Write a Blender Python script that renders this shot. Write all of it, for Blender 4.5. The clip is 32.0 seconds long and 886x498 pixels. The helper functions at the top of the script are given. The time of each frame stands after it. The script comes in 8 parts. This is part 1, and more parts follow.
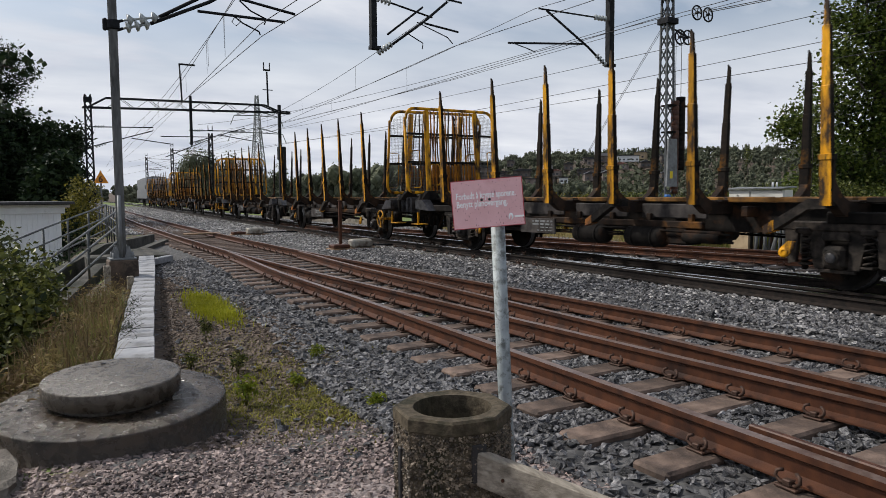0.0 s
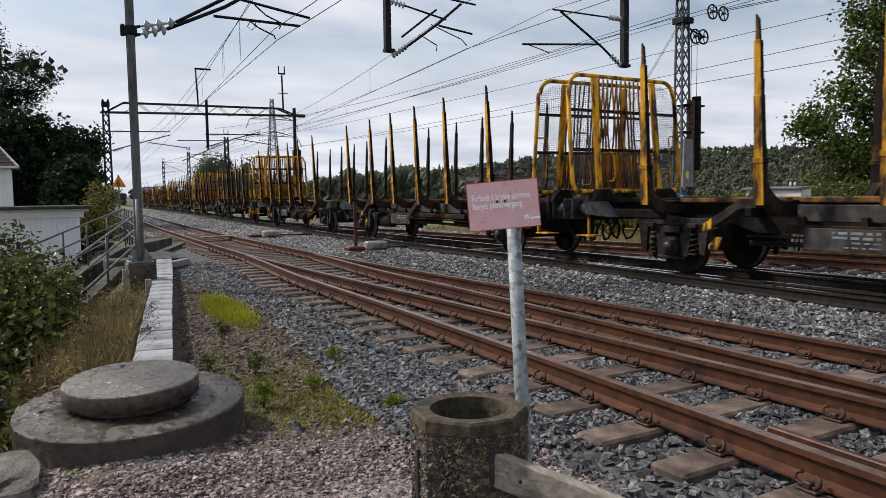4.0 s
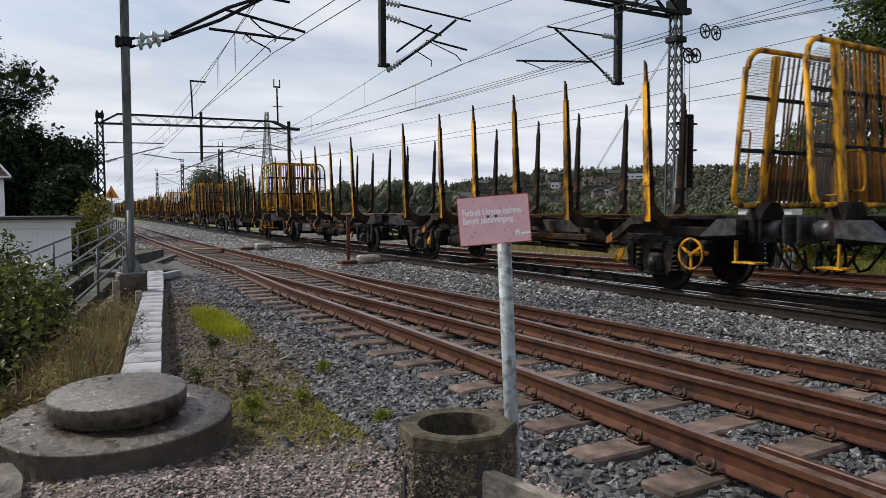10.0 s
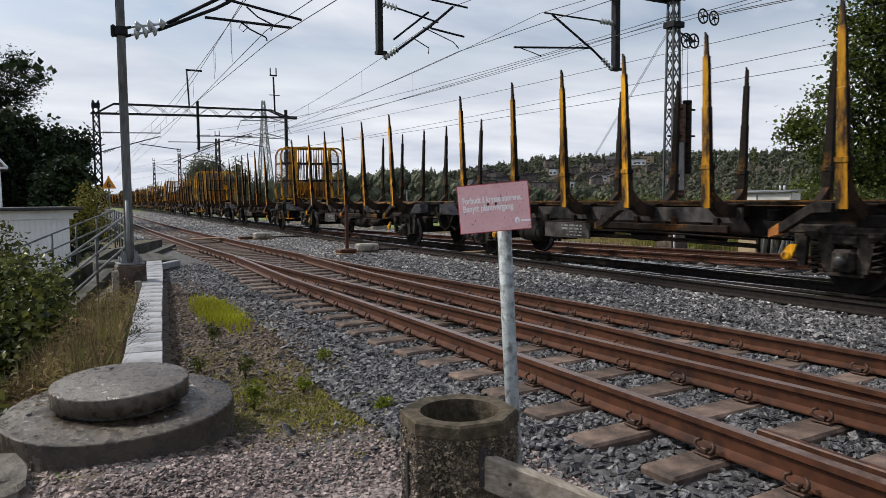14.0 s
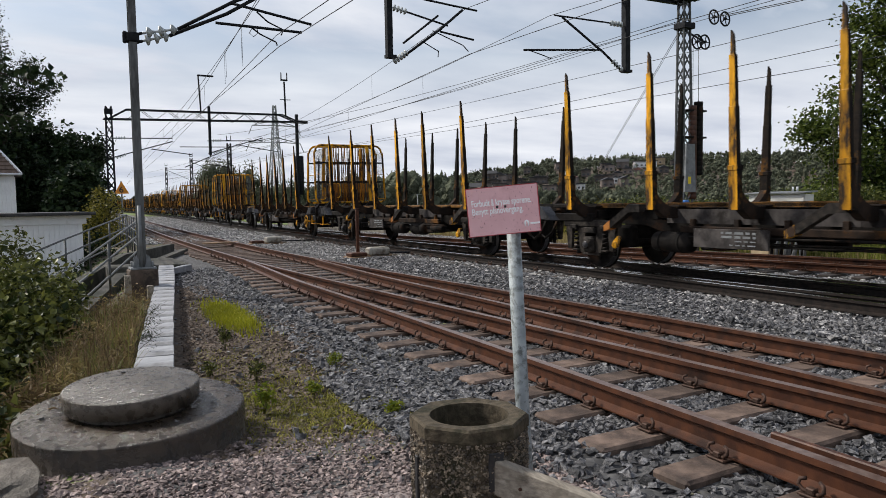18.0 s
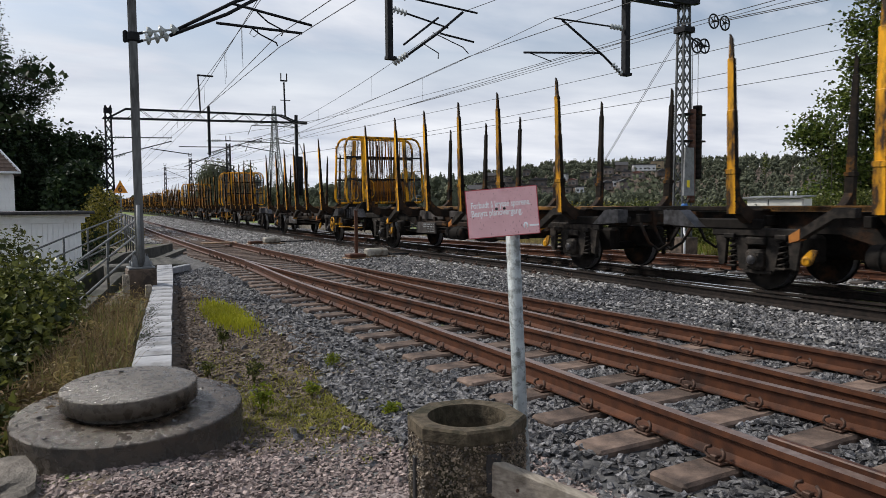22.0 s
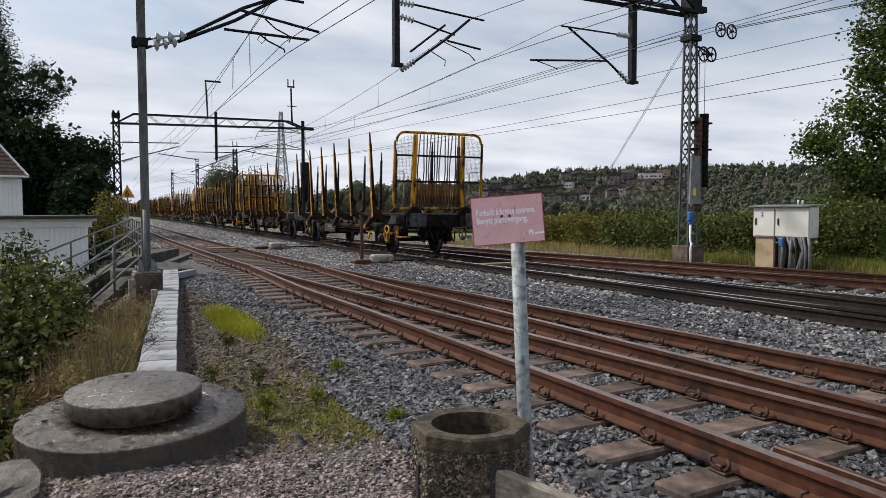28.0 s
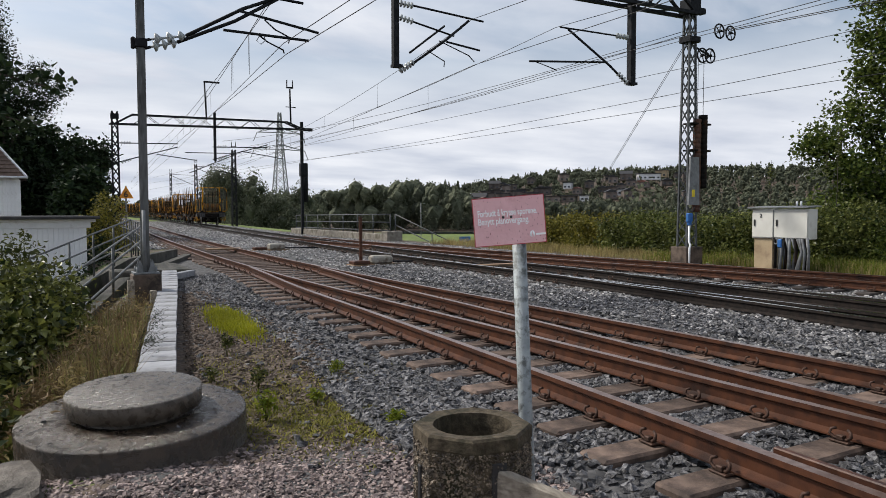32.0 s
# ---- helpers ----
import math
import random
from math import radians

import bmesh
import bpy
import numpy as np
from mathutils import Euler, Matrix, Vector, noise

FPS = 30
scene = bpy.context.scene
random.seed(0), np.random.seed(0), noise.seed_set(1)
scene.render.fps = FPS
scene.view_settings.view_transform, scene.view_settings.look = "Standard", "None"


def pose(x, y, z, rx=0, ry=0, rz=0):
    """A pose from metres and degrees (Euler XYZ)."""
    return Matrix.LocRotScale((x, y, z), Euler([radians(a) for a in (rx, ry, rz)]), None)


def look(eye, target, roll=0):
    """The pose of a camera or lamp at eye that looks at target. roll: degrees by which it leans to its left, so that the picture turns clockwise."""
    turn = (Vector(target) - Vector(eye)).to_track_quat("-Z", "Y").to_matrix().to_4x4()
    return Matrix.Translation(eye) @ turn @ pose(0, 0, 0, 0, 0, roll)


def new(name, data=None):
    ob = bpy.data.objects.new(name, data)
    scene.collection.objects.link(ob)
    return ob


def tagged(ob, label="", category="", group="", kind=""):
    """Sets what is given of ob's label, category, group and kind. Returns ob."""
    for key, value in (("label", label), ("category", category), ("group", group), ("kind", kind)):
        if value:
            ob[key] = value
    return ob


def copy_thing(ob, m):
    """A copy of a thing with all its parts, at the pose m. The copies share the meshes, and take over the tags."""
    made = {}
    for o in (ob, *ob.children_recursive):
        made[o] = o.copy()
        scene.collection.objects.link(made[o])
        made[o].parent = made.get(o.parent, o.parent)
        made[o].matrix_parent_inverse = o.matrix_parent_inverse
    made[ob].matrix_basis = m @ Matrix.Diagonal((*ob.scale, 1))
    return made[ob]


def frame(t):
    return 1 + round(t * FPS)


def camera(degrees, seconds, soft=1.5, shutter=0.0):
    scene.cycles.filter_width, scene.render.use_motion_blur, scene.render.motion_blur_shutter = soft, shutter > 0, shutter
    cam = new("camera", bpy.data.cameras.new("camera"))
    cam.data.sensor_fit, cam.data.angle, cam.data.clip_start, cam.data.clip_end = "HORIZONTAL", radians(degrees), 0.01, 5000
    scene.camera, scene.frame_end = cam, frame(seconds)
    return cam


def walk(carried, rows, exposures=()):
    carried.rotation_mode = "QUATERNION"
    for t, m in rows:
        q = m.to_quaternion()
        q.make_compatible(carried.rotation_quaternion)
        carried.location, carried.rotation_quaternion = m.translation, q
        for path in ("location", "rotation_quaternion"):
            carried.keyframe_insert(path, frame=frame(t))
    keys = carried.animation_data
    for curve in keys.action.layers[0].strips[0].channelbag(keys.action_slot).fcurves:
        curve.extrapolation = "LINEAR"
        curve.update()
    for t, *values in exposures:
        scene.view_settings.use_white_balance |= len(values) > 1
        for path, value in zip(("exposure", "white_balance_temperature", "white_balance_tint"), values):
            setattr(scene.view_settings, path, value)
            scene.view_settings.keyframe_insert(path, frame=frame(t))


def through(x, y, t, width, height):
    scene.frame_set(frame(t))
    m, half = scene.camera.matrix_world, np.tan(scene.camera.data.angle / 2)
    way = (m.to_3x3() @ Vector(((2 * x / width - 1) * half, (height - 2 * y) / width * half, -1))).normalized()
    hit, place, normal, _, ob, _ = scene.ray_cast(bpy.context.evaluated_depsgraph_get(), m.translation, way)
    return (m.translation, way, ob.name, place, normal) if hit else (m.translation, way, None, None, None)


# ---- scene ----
# The eye stands beside a siding; +Y runs along the tracks, z = 0 is the top of the rails.
cam = camera(63.0, 32.0, soft=0.8, shutter=0.06)
PATH = [
    (0, 0.008, 0.001, 1.319, 85.699, 0.427, -31.384),
    (0.5, 0.005, -0.007, 1.319, 85.560, 0.664, -31.249),
    (1, 0.006, -0.012, 1.320, 85.527, 0.788, -31.226),
    (1.5, 0.004, -0.006, 1.320, 85.467, 0.650, -30.999),
    (2, 0.003, -0.004, 1.319, 85.485, 0.665, -30.972),
    (2.5, 0.000, -0.010, 1.319, 85.659, 0.696, -30.680),
    (3, 0.007, -0.003, 1.320, 85.768, 0.881, -30.350),
    (3.5, 0.003, -0.004, 1.320, 85.829, 0.962, -30.258),
    (5.5, -0.006, -0.006, 1.322, 85.941, 0.004, -30.252),
    (6, -0.004, -0.005, 1.319, 86.036, 0.221, -30.256),
    (6.5, 0.004, -0.004, 1.319, 85.993, 0.738, -30.119),
    (7, 0.021, 0.010, 1.319, 86.125, 0.676, -30.497),
    (7.5, 0.016, -0.003, 1.319, 86.509, 0.735, -31.020),
    (8, 0.021, 0.003, 1.321, 86.687, 0.741, -31.278),
    (8.5, 0.017, -0.003, 1.319, 86.844, 0.372, -31.568),
    (9, 0.013, -0.011, 1.321, 86.972, 0.328, -31.166),
    (9.5, 0.014, -0.003, 1.320, 86.977, 0.121, -30.789),
    (10, 0.015, -0.002, 1.319, 86.998, 0.178, -30.729),
    (10.5, 0.014, -0.004, 1.322, 87.070, 0.099, -30.779),
    (11, 0.002, -0.007, 1.323, 87.161, -0.042, -30.874),
    (11.5, 0.006, -0.004, 1.323, 86.969, 0.272, -30.956),
    (12, 0.004, -0.008, 1.323, 86.715, 0.015, -31.106),
    (12.5, 0.003, -0.014, 1.323, 86.494, 0.424, -30.886),
    (13, 0.006, -0.009, 1.320, 86.353, 0.650, -30.562),
    (13.5, 0.005, -0.002, 1.319, 86.135, 0.515, -30.863),
    (14, 0.002, -0.007, 1.320, 86.040, 0.605, -30.885),
    (14.5, 0.002, -0.008, 1.320, 86.200, 0.556, -30.785),
    (16.5, 0.002, -0.002, 1.321, 86.556, 0.340, -30.684),
    (17, -0.000, -0.007, 1.320, 86.594, 0.514, -30.496),
    (17.5, 0.004, -0.009, 1.320, 86.466, 0.876, -30.157),
    (18, 0.015, 0.000, 1.319, 86.307, 0.924, -30.042),
    (18.5, 0.012, 0.001, 1.319, 86.305, 0.692, -30.141),
    (19, 0.010, 0.001, 1.319, 86.367, 0.548, -30.290),
    (19.5, 0.004, -0.006, 1.319, 86.404, 0.521, -30.249),
    (20, 0.007, -0.007, 1.319, 86.311, 0.798, -30.253),
    (20.5, 0.009, 0.003, 1.316, 86.253, 0.639, -30.346),
    (21, 0.013, -0.006, 1.319, 86.115, 0.734, -30.347),
    (21.5, 0.010, -0.002, 1.318, 86.351, 0.454, -30.157),
    (22, 0.009, -0.005, 1.318, 86.445, 0.486, -30.134),
    (22.5, 0.007, -0.009, 1.320, 86.386, 0.667, -29.926),
    (23, 0.007, -0.004, 1.318, 86.363, 0.640, -30.119),
    (23.5, 0.004, -0.005, 1.318, 86.339, 0.474, -30.209),
    (24, 0.002, -0.006, 1.320, 86.500, 0.381, -30.110),
    (24.5, -0.007, -0.013, 1.321, 86.573, 0.366, -29.801),
    (25, 0.007, 0.005, 1.320, 86.561, -0.090, -29.764),
    (25.5, -0.005, -0.004, 1.319, 86.636, -0.659, -30.219),
    (27.5, 0.001, -0.014, 1.319, 87.186, -0.086, -30.376),
    (28, 0.010, -0.007, 1.320, 86.965, 0.123, -29.682),
    (28.5, 0.009, -0.004, 1.318, 86.750, 0.049, -29.486),
    (29, 0.010, -0.002, 1.317, 86.599, -0.080, -29.320),
    (29.5, 0.009, -0.001, 1.318, 86.383, 0.000, -29.040),
    (30, 0.008, 0.002, 1.316, 86.209, -0.117, -29.131),
    (30.5, 0.007, -0.000, 1.317, 86.252, -0.122, -29.141),
    (31, 0.009, 0.007, 1.318, 86.468, -0.263, -29.362),
    (31.5, -0.002, -0.002, 1.320, 86.758, -0.076, -29.541),
    (32, -0.000, -0.000, 1.320, 87.044, 0.074, -29.794),
]
walk(cam, [(t, pose(*v)) for t, *v in PATH], [(0, -0.1), (1.5, -0.06), (4, 0.0), (32, 0.0)])

# ---------------------------------------------------------------- light
world = bpy.data.worlds.new("sky")
scene.world = world
world.use_nodes = True


def build_sky(nt):
    """Broken high cloud over a pale blue sky."""
    n, l = nt.nodes, nt.links
    n.clear()
    out = n.new("ShaderNodeOutputWorld")
    bg = n.new("ShaderNodeBackground")
    sky = n.new("ShaderNodeTexSky")
    sky.sky_type = "NISHITA"
    sky.sun_disc = False
    sky.sun_elevation, sky.sun_rotation = radians(38), radians(SUN_TURN)
    sky.air_density, sky.dust_density = 1.0, 2.0
    co = n.new("ShaderNodeTexCoord")
    sep = n.new("ShaderNodeSeparateXYZ")
    l.new(co.outputs["Generated"], sep.inputs[0])
    # project the direction on a flat cloud layer
    add = n.new("ShaderNodeMath"); add.operation = "ADD"; add.inputs[1].default_value = 0.12
    mx = n.new("ShaderNodeMath"); mx.operation = "MAXIMUM"; mx.inputs[1].default_value = 0.02
    l.new(sep.outputs["Z"], mx.inputs[0]); l.new(mx.outputs[0], add.inputs[0])
    comb = n.new("ShaderNodeCombineXYZ")
    for ax in ("X", "Y"):
        d = n.new("ShaderNodeMath"); d.operation = "DIVIDE"
        l.new(sep.outputs[ax], d.inputs[0]); l.new(add.outputs[0], d.inputs[1])
        l.new(d.outputs[0], comb.inputs[ax])
    stretch = n.new("ShaderNodeMapping")
    stretch.inputs["Rotation"].default_value = (0, 0, radians(25))
    stretch.inputs["Scale"].default_value = (0.85, 1.25, 1)
    l.new(comb.outputs[0], stretch.inputs["Vector"])
    cl = n.new("ShaderNodeTexNoise")
    cl.inputs["Scale"].default_value, cl.inputs["Detail"].default_value, cl.inputs["Roughness"].default_value = 0.62, 7, 0.55
    cl.inputs["Distortion"].default_value = 0.4
    l.new(stretch.outputs[0], cl.inputs["Vector"])
    ramp = n.new("ShaderNodeValToRGB")
    ramp.color_ramp.elements[0].position, ramp.color_ramp.elements[1].position = 0.39, 0.6
    l.new(cl.outputs["Fac"], ramp.inputs[0])
    tone = n.new("ShaderNodeTexNoise")
    tone.inputs["Scale"].default_value, tone.inputs["Detail"].default_value = 1.3, 8
    l.new(stretch.outputs[0], tone.inputs["Vector"])
    grey = n.new("ShaderNodeValToRGB")
    grey.color_ramp.elements[0].position, grey.color_ramp.elements[1].position = 0.3, 0.7
    grey.color_ramp.elements[0].color = (5.0, 5.4, 6.3, 1)
    grey.color_ramp.elements[1].color = (7.6, 7.8, 8.3, 1)
    l.new(tone.outputs["Fac"], grey.inputs[0])
    mix = n.new("ShaderNodeMix"); mix.data_type = "RGBA"
    # the cover closes towards the horizon
    low = n.new("ShaderNodeMapRange"); low.interpolation_type = "SMOOTHSTEP"
    low.inputs["From Min"].default_value, low.inputs["From Max"].default_value = 0.10, 0.30
    low.inputs["To Min"].default_value, low.inputs["To Max"].default_value = 1.0, 0.0
    l.new(sep.outputs["Z"], low.inputs["Value"])
    top = n.new("ShaderNodeMath"); top.operation = "MAXIMUM"
    l.new(low.outputs[0], top.inputs[0]); l.new(ramp.outputs[0], top.inputs[1])
    l.new(top.outputs[0], mix.inputs["Factor"])
    l.new(sky.outputs[0], mix.inputs["A"]); l.new(grey.outputs[0], mix.inputs["B"])
    # the veiled sun brightens its side of the cover
    side = n.new("ShaderNodeVectorMath"); side.operation = "DOT_PRODUCT"
    side.inputs[1].default_value = (math.sin(radians(5)), math.cos(radians(5)), 0.0)
    l.new(co.outputs["Generated"], side.inputs[0])
    dull = n.new("ShaderNodeMapRange"); dull.interpolation_type = "SMOOTHSTEP"
    dull.inputs["From Min"].default_value, dull.inputs["From Max"].default_value = -0.75, 0.45
    dull.inputs["To Min"].default_value, dull.inputs["To Max"].default_value = 0.95, 1.0
    l.new(side.outputs["Value"], dull.inputs["Value"])
    gain = n.new("ShaderNodeVectorMath"); gain.operation = "SCALE"
    l.new(mix.outputs["Result"], gain.inputs[0]); l.new(dull.outputs[0], gain.inputs["Scale"])
    l.new(gain.outputs[0], bg.inputs["Color"])
    bg.inputs["Strength"].default_value = 0.117
    l.new(bg.outputs[0], out.inputs["Surface"])


SUN_TURN = -40
build_sky(world.node_tree)
sun = new("sun", bpy.data.lights.new("sun", "SUN"))
sun.data.energy, sun.data.angle, sun.data.color = 3.9, radians(5), (1.0, 0.95, 0.88)
sun.matrix_world = look((-20, 24, 30), (0, 0, 0))
scene.view_settings.exposure = 0.0

# ---------------------------------------------------------------- materials


def material(name, c1, c2, scale=8.0, rough=0.8, metal=0.0, bump=0.2, fine=60.0, stain=None, amount=0.5, stain_scale=1.5,
             vary=0.0, per_piece=False, rough2=None, spec=0.5, stretch=None):
    """Two-tone grain, large stains and fine relief; vary shifts the brightness from object to object or piece to piece."""
    m = bpy.data.materials.new(name)
    m.use_nodes = True
    nt = m.node_tree
    n, l = nt.nodes, nt.links
    b = n["Principled BSDF"]
    co = n.new("ShaderNodeTexCoord")
    vec = co.outputs["Object"]
    if stretch:
        mp = n.new("ShaderNodeMapping")
        mp.inputs["Scale"].default_value = stretch
        l.new(vec, mp.inputs["Vector"])
        vec = mp.outputs[0]
    g = n.new("ShaderNodeTexNoise")
    g.inputs["Scale"].default_value, g.inputs["Detail"].default_value = scale, 6
    l.new(vec, g.inputs["Vector"])
    r = n.new("ShaderNodeValToRGB")
    r.color_ramp.elements[0].position, r.color_ramp.elements[1].position = 0.36, 0.66
    r.color_ramp.elements[0].color, r.color_ramp.elements[1].color = (*c1, 1), (*c2, 1)
    l.new(g.outputs["Fac"], r.inputs[0])
    col = r.outputs[0]
    if stain:
        s = n.new("ShaderNodeTexNoise")
        s.inputs["Scale"].default_value, s.inputs["Detail"].default_value, s.inputs["Roughness"].default_value = stain_scale, 8, 0.65
        l.new(vec, s.inputs["Vector"])
        sr = n.new("ShaderNodeValToRGB")
        sr.color_ramp.elements[0].position, sr.color_ramp.elements[1].position = 0.62 - 0.25 * amount, 0.72 - 0.2 * amount
        l.new(s.outputs["Fac"], sr.inputs[0])
        mx = n.new("ShaderNodeMix"); mx.data_type = "RGBA"
        l.new(sr.outputs[0], mx.inputs["Factor"]); l.new(col, mx.inputs["A"])
        mx.inputs["B"].default_value = (*stain, 1)
        col = mx.outputs["Result"]
    if vary:
        if per_piece:
            src = n.new("ShaderNodeNewGeometry").outputs["Random Per Island"]
        else:
            src = n.new("ShaderNodeObjectInfo").outputs["Random"]
        mr = n.new("ShaderNodeMapRange")
        mr.inputs["To Min"].default_value, mr.inputs["To Max"].default_value = 1 - vary, 1 + vary
        l.new(src, mr.inputs["Value"])
        hs = n.new("ShaderNodeHueSaturation")
        l.new(mr.outputs[0], hs.inputs["Value"]); l.new(col, hs.inputs["Color"])
        col = hs.outputs[0]
    l.new(col, b.inputs["Base Color"])
    b.inputs["Metallic"].default_value = metal
    b.inputs["Specular IOR Level"].default_value = spec
    b.inputs["Roughness"].default_value = rough
    if rough2 is not None:
        rr = n.new("ShaderNodeMapRange")
        rr.inputs["From Min"].default_value, rr.inputs["From Max"].default_value = 0.35, 0.65
        rr.inputs["To Min"].default_value, rr.inputs["To Max"].default_value = rough, rough2
        l.new(g.outputs["Fac"], rr.inputs["Value"]); l.new(rr.outputs[0], b.inputs["Roughness"])
    if bump:
        f = n.new("ShaderNodeTexNoise")
        f.inputs["Scale"].default_value, f.inputs["Detail"].default_value = fine, 4
        l.new(vec, f.inputs["Vector"])
        bp = n.new("ShaderNodeBump")
        bp.inputs["Strength"].default_value, bp.inputs["Distance"].default_value = bump, 0.02
        l.new(f.outputs["Fac"], bp.inputs["Height"]); l.new(bp.outputs[0], b.inputs["Normal"])
    return m


def leaf_material(name, c1, c2, gloss=0.45, through=0.25):
    """Leaves: colour from leaf to leaf, some light through the blade."""
    m = bpy.data.materials.new(name)
    m.use_nodes = True
    n, l = m.node_tree.nodes, m.node_tree.links
    b = n["Principled BSDF"]
    geo = n.new("ShaderNodeNewGeometry")
    r = n.new("ShaderNodeValToRGB")
    r.color_ramp.elements[0].color, r.color_ramp.elements[1].color = (*c1, 1), (*c2, 1)
    l.new(geo.outputs["Random Per Island"], r.inputs[0])
    co = n.new("ShaderNodeTexCoord")
    big = n.new("ShaderNodeTexNoise"); big.inputs["Scale"].default_value = 0.7
    l.new(co.outputs["Object"], big.inputs["Vector"])
    mr = n.new("ShaderNodeMapRange")
    mr.inputs["From Min"].default_value, mr.inputs["From Max"].default_value = 0.3, 0.7
    mr.inputs["To Min"].default_value, mr.inputs["To Max"].default_value = 0.65, 1.35
    l.new(big.outputs["Fac"], mr.inputs["Value"])
    hs = n.new("ShaderNodeHueSaturation")
    l.new(mr.outputs[0], hs.inputs["Value"]); l.new(r.outputs[0], hs.inputs["Color"])
    l.new(hs.outputs[0], b.inputs["Base Color"])
    b.inputs["Roughness"].default_value = gloss
    b.inputs["Specular IOR Level"].default_value = 0.18
    tr = n.new("ShaderNodeBsdfTranslucent")
    l.new(hs.outputs[0], tr.inputs["Color"])
    ms = n.new("ShaderNodeMixShader"); ms.inputs[0].default_value = through
    l.new(b.outputs[0], ms.inputs[1]); l.new(tr.outputs[0], ms.inputs[2])
    l.new(ms.outputs[0], n["Material Output"].inputs["Surface"])
    return m


RUST = material("rusty_rail_side", (0.052, 0.019, 0.0095), (0.098, 0.036, 0.016), 9, 0.5, 0.1, 0.12, 120, (0.026, 0.0115, 0.0075), 0.35, 2.2, spec=0.4)
RAIL_TOP = material("worn_rail_top", (0.15, 0.092, 0.068), (0.25, 0.175, 0.14), 25, 0.32, 0.5, 0.03, 90, (0.11, 0.055, 0.034), 0.4, 3)
RAIL_BRIGHT = material("polished_rail_top", (0.45, 0.45, 0.46), (0.6, 0.6, 0.6), 20, 0.18, 1.0, 0.02, 60)
RAIL_DARK = material("oily_dark_rail", (0.012, 0.010, 0.009), (0.03, 0.022, 0.018), 14, 0.65, 0.1, 0.2, 80, spec=0.2)
SLEEPER = material("brown_stained_sleeper", (0.09, 0.063, 0.049), (0.18, 0.128, 0.10), 9, 0.8, 0, 0.35, 70, (0.055, 0.04, 0.033), 0.5, 2.5, vary=0.25, spec=0.3)
CLIP = material("rusty_clip_steel", (0.04, 0.022, 0.015), (0.08, 0.042, 0.028), 30, 0.65, 0.4, 0.2, 120)
STONE = material("ballast_stone", (0.040, 0.040, 0.044), (0.20, 0.195, 0.195), 35, 0.55, 0, 0.7, 120, (0.018, 0.017, 0.019), 0.42, 12, vary=0.75, per_piece=True, spec=0.45)
STONE_PALE = material("pale_ballast_stone", (0.15, 0.146, 0.145), (0.46, 0.445, 0.43), 22, 0.65, 0, 0.35, 160, (0.09, 0.087, 0.083), 0.45, 6, vary=0.55, per_piece=True, spec=0.35)
GRIT = material("path_grit_stone", (0.115, 0.085, 0.076), (0.33, 0.262, 0.238), 25, 0.8, 0, 0.2, 200, None, vary=0.6, per_piece=True)
CONCRETE = material("damp_concrete", (0.026, 0.0175, 0.0105), (0.054, 0.038, 0.024), 16, 0.14, 0, 0.5, 170, (0.015, 0.0105, 0.006), 0.34, 2.6, rough2=0.42, spec=0.5)
LID_TOP = material("wet_concrete_lid", (0.058, 0.047, 0.035), (0.122, 0.101, 0.078), 22, 0.18, 0, 0.45, 190, (0.032, 0.024, 0.015), 0.32, 6, rough2=0.45)
CONCRETE_PALE = material("pale_concrete_cover", (0.25, 0.255, 0.27), (0.37, 0.375, 0.39), 6, 0.65, 0, 0.2, 120, (0.16, 0.16, 0.16), 0.5, 2.4, vary=0.12)
CONCRETE_OLD = material("weathered_concrete", (0.19, 0.17, 0.14), (0.3, 0.275, 0.235), 5, 0.85, 0, 0.35, 90, (0.10, 0.09, 0.06), 0.5, 1.6)
AGGREGATE = material("exposed_aggregate_matrix", (0.042, 0.033, 0.021), (0.105, 0.084, 0.056), 30, 0.85, 0, 0.3, 90, (0.024, 0.023, 0.012), 0.55, 5, spec=0.25)
PEBBLE = material("aggregate_pebble", (0.035, 0.026, 0.018), (0.21, 0.165, 0.115), 30, 0.55, 0, 0.1, 150, None, vary=0.6, per_piece=True)
GALV = material("galvanised_steel", (0.36, 0.39, 0.40), (0.50, 0.53, 0.545), 12, 0.5, 0.55, 0.08, 90, (0.2, 0.21, 0.21), 0.35, 9)
GALV_DULL = material("dull_galvanised_post", (0.23, 0.26, 0.265), (0.37, 0.405, 0.415), 16, 0.6, 0.2, 0.2, 120, (0.10, 0.11, 0.105), 0.5, 22)
STEEL_DARK = material("dark_steel", (0.008, 0.009, 0.011), (0.022, 0.024, 0.028), 10, 0.7, 0.3, 0.1, 80, spec=0.2)
STEEL_GREY = material("painted_grey_steel", (0.15, 0.16, 0.165), (0.23, 0.24, 0.245), 8, 0.6, 0.2, 0.08, 80, (0.1, 0.1, 0.1), 0.3, 3)
POLE = material("weathered_pole_steel", (0.075, 0.078, 0.078), (0.15, 0.155, 0.155), 5, 0.55, 0.3, 0.08, 80, (0.04, 0.04, 0.038), 0.5, 1.2, stretch=(3, 3, 0.6))
FOOT_BROWN = material("brown_stained_foundation", (0.07, 0.048, 0.035), (0.15, 0.11, 0.082), 5, 0.85, 0, 0.35, 80, (0.035, 0.026, 0.02), 0.5, 2.2)
RAIL_PIPE = material("dull_grey_pipe", (0.075, 0.08, 0.08), (0.14, 0.15, 0.15), 9, 0.6, 0.3, 0.05, 80, (0.05, 0.05, 0.047), 0.4, 5)
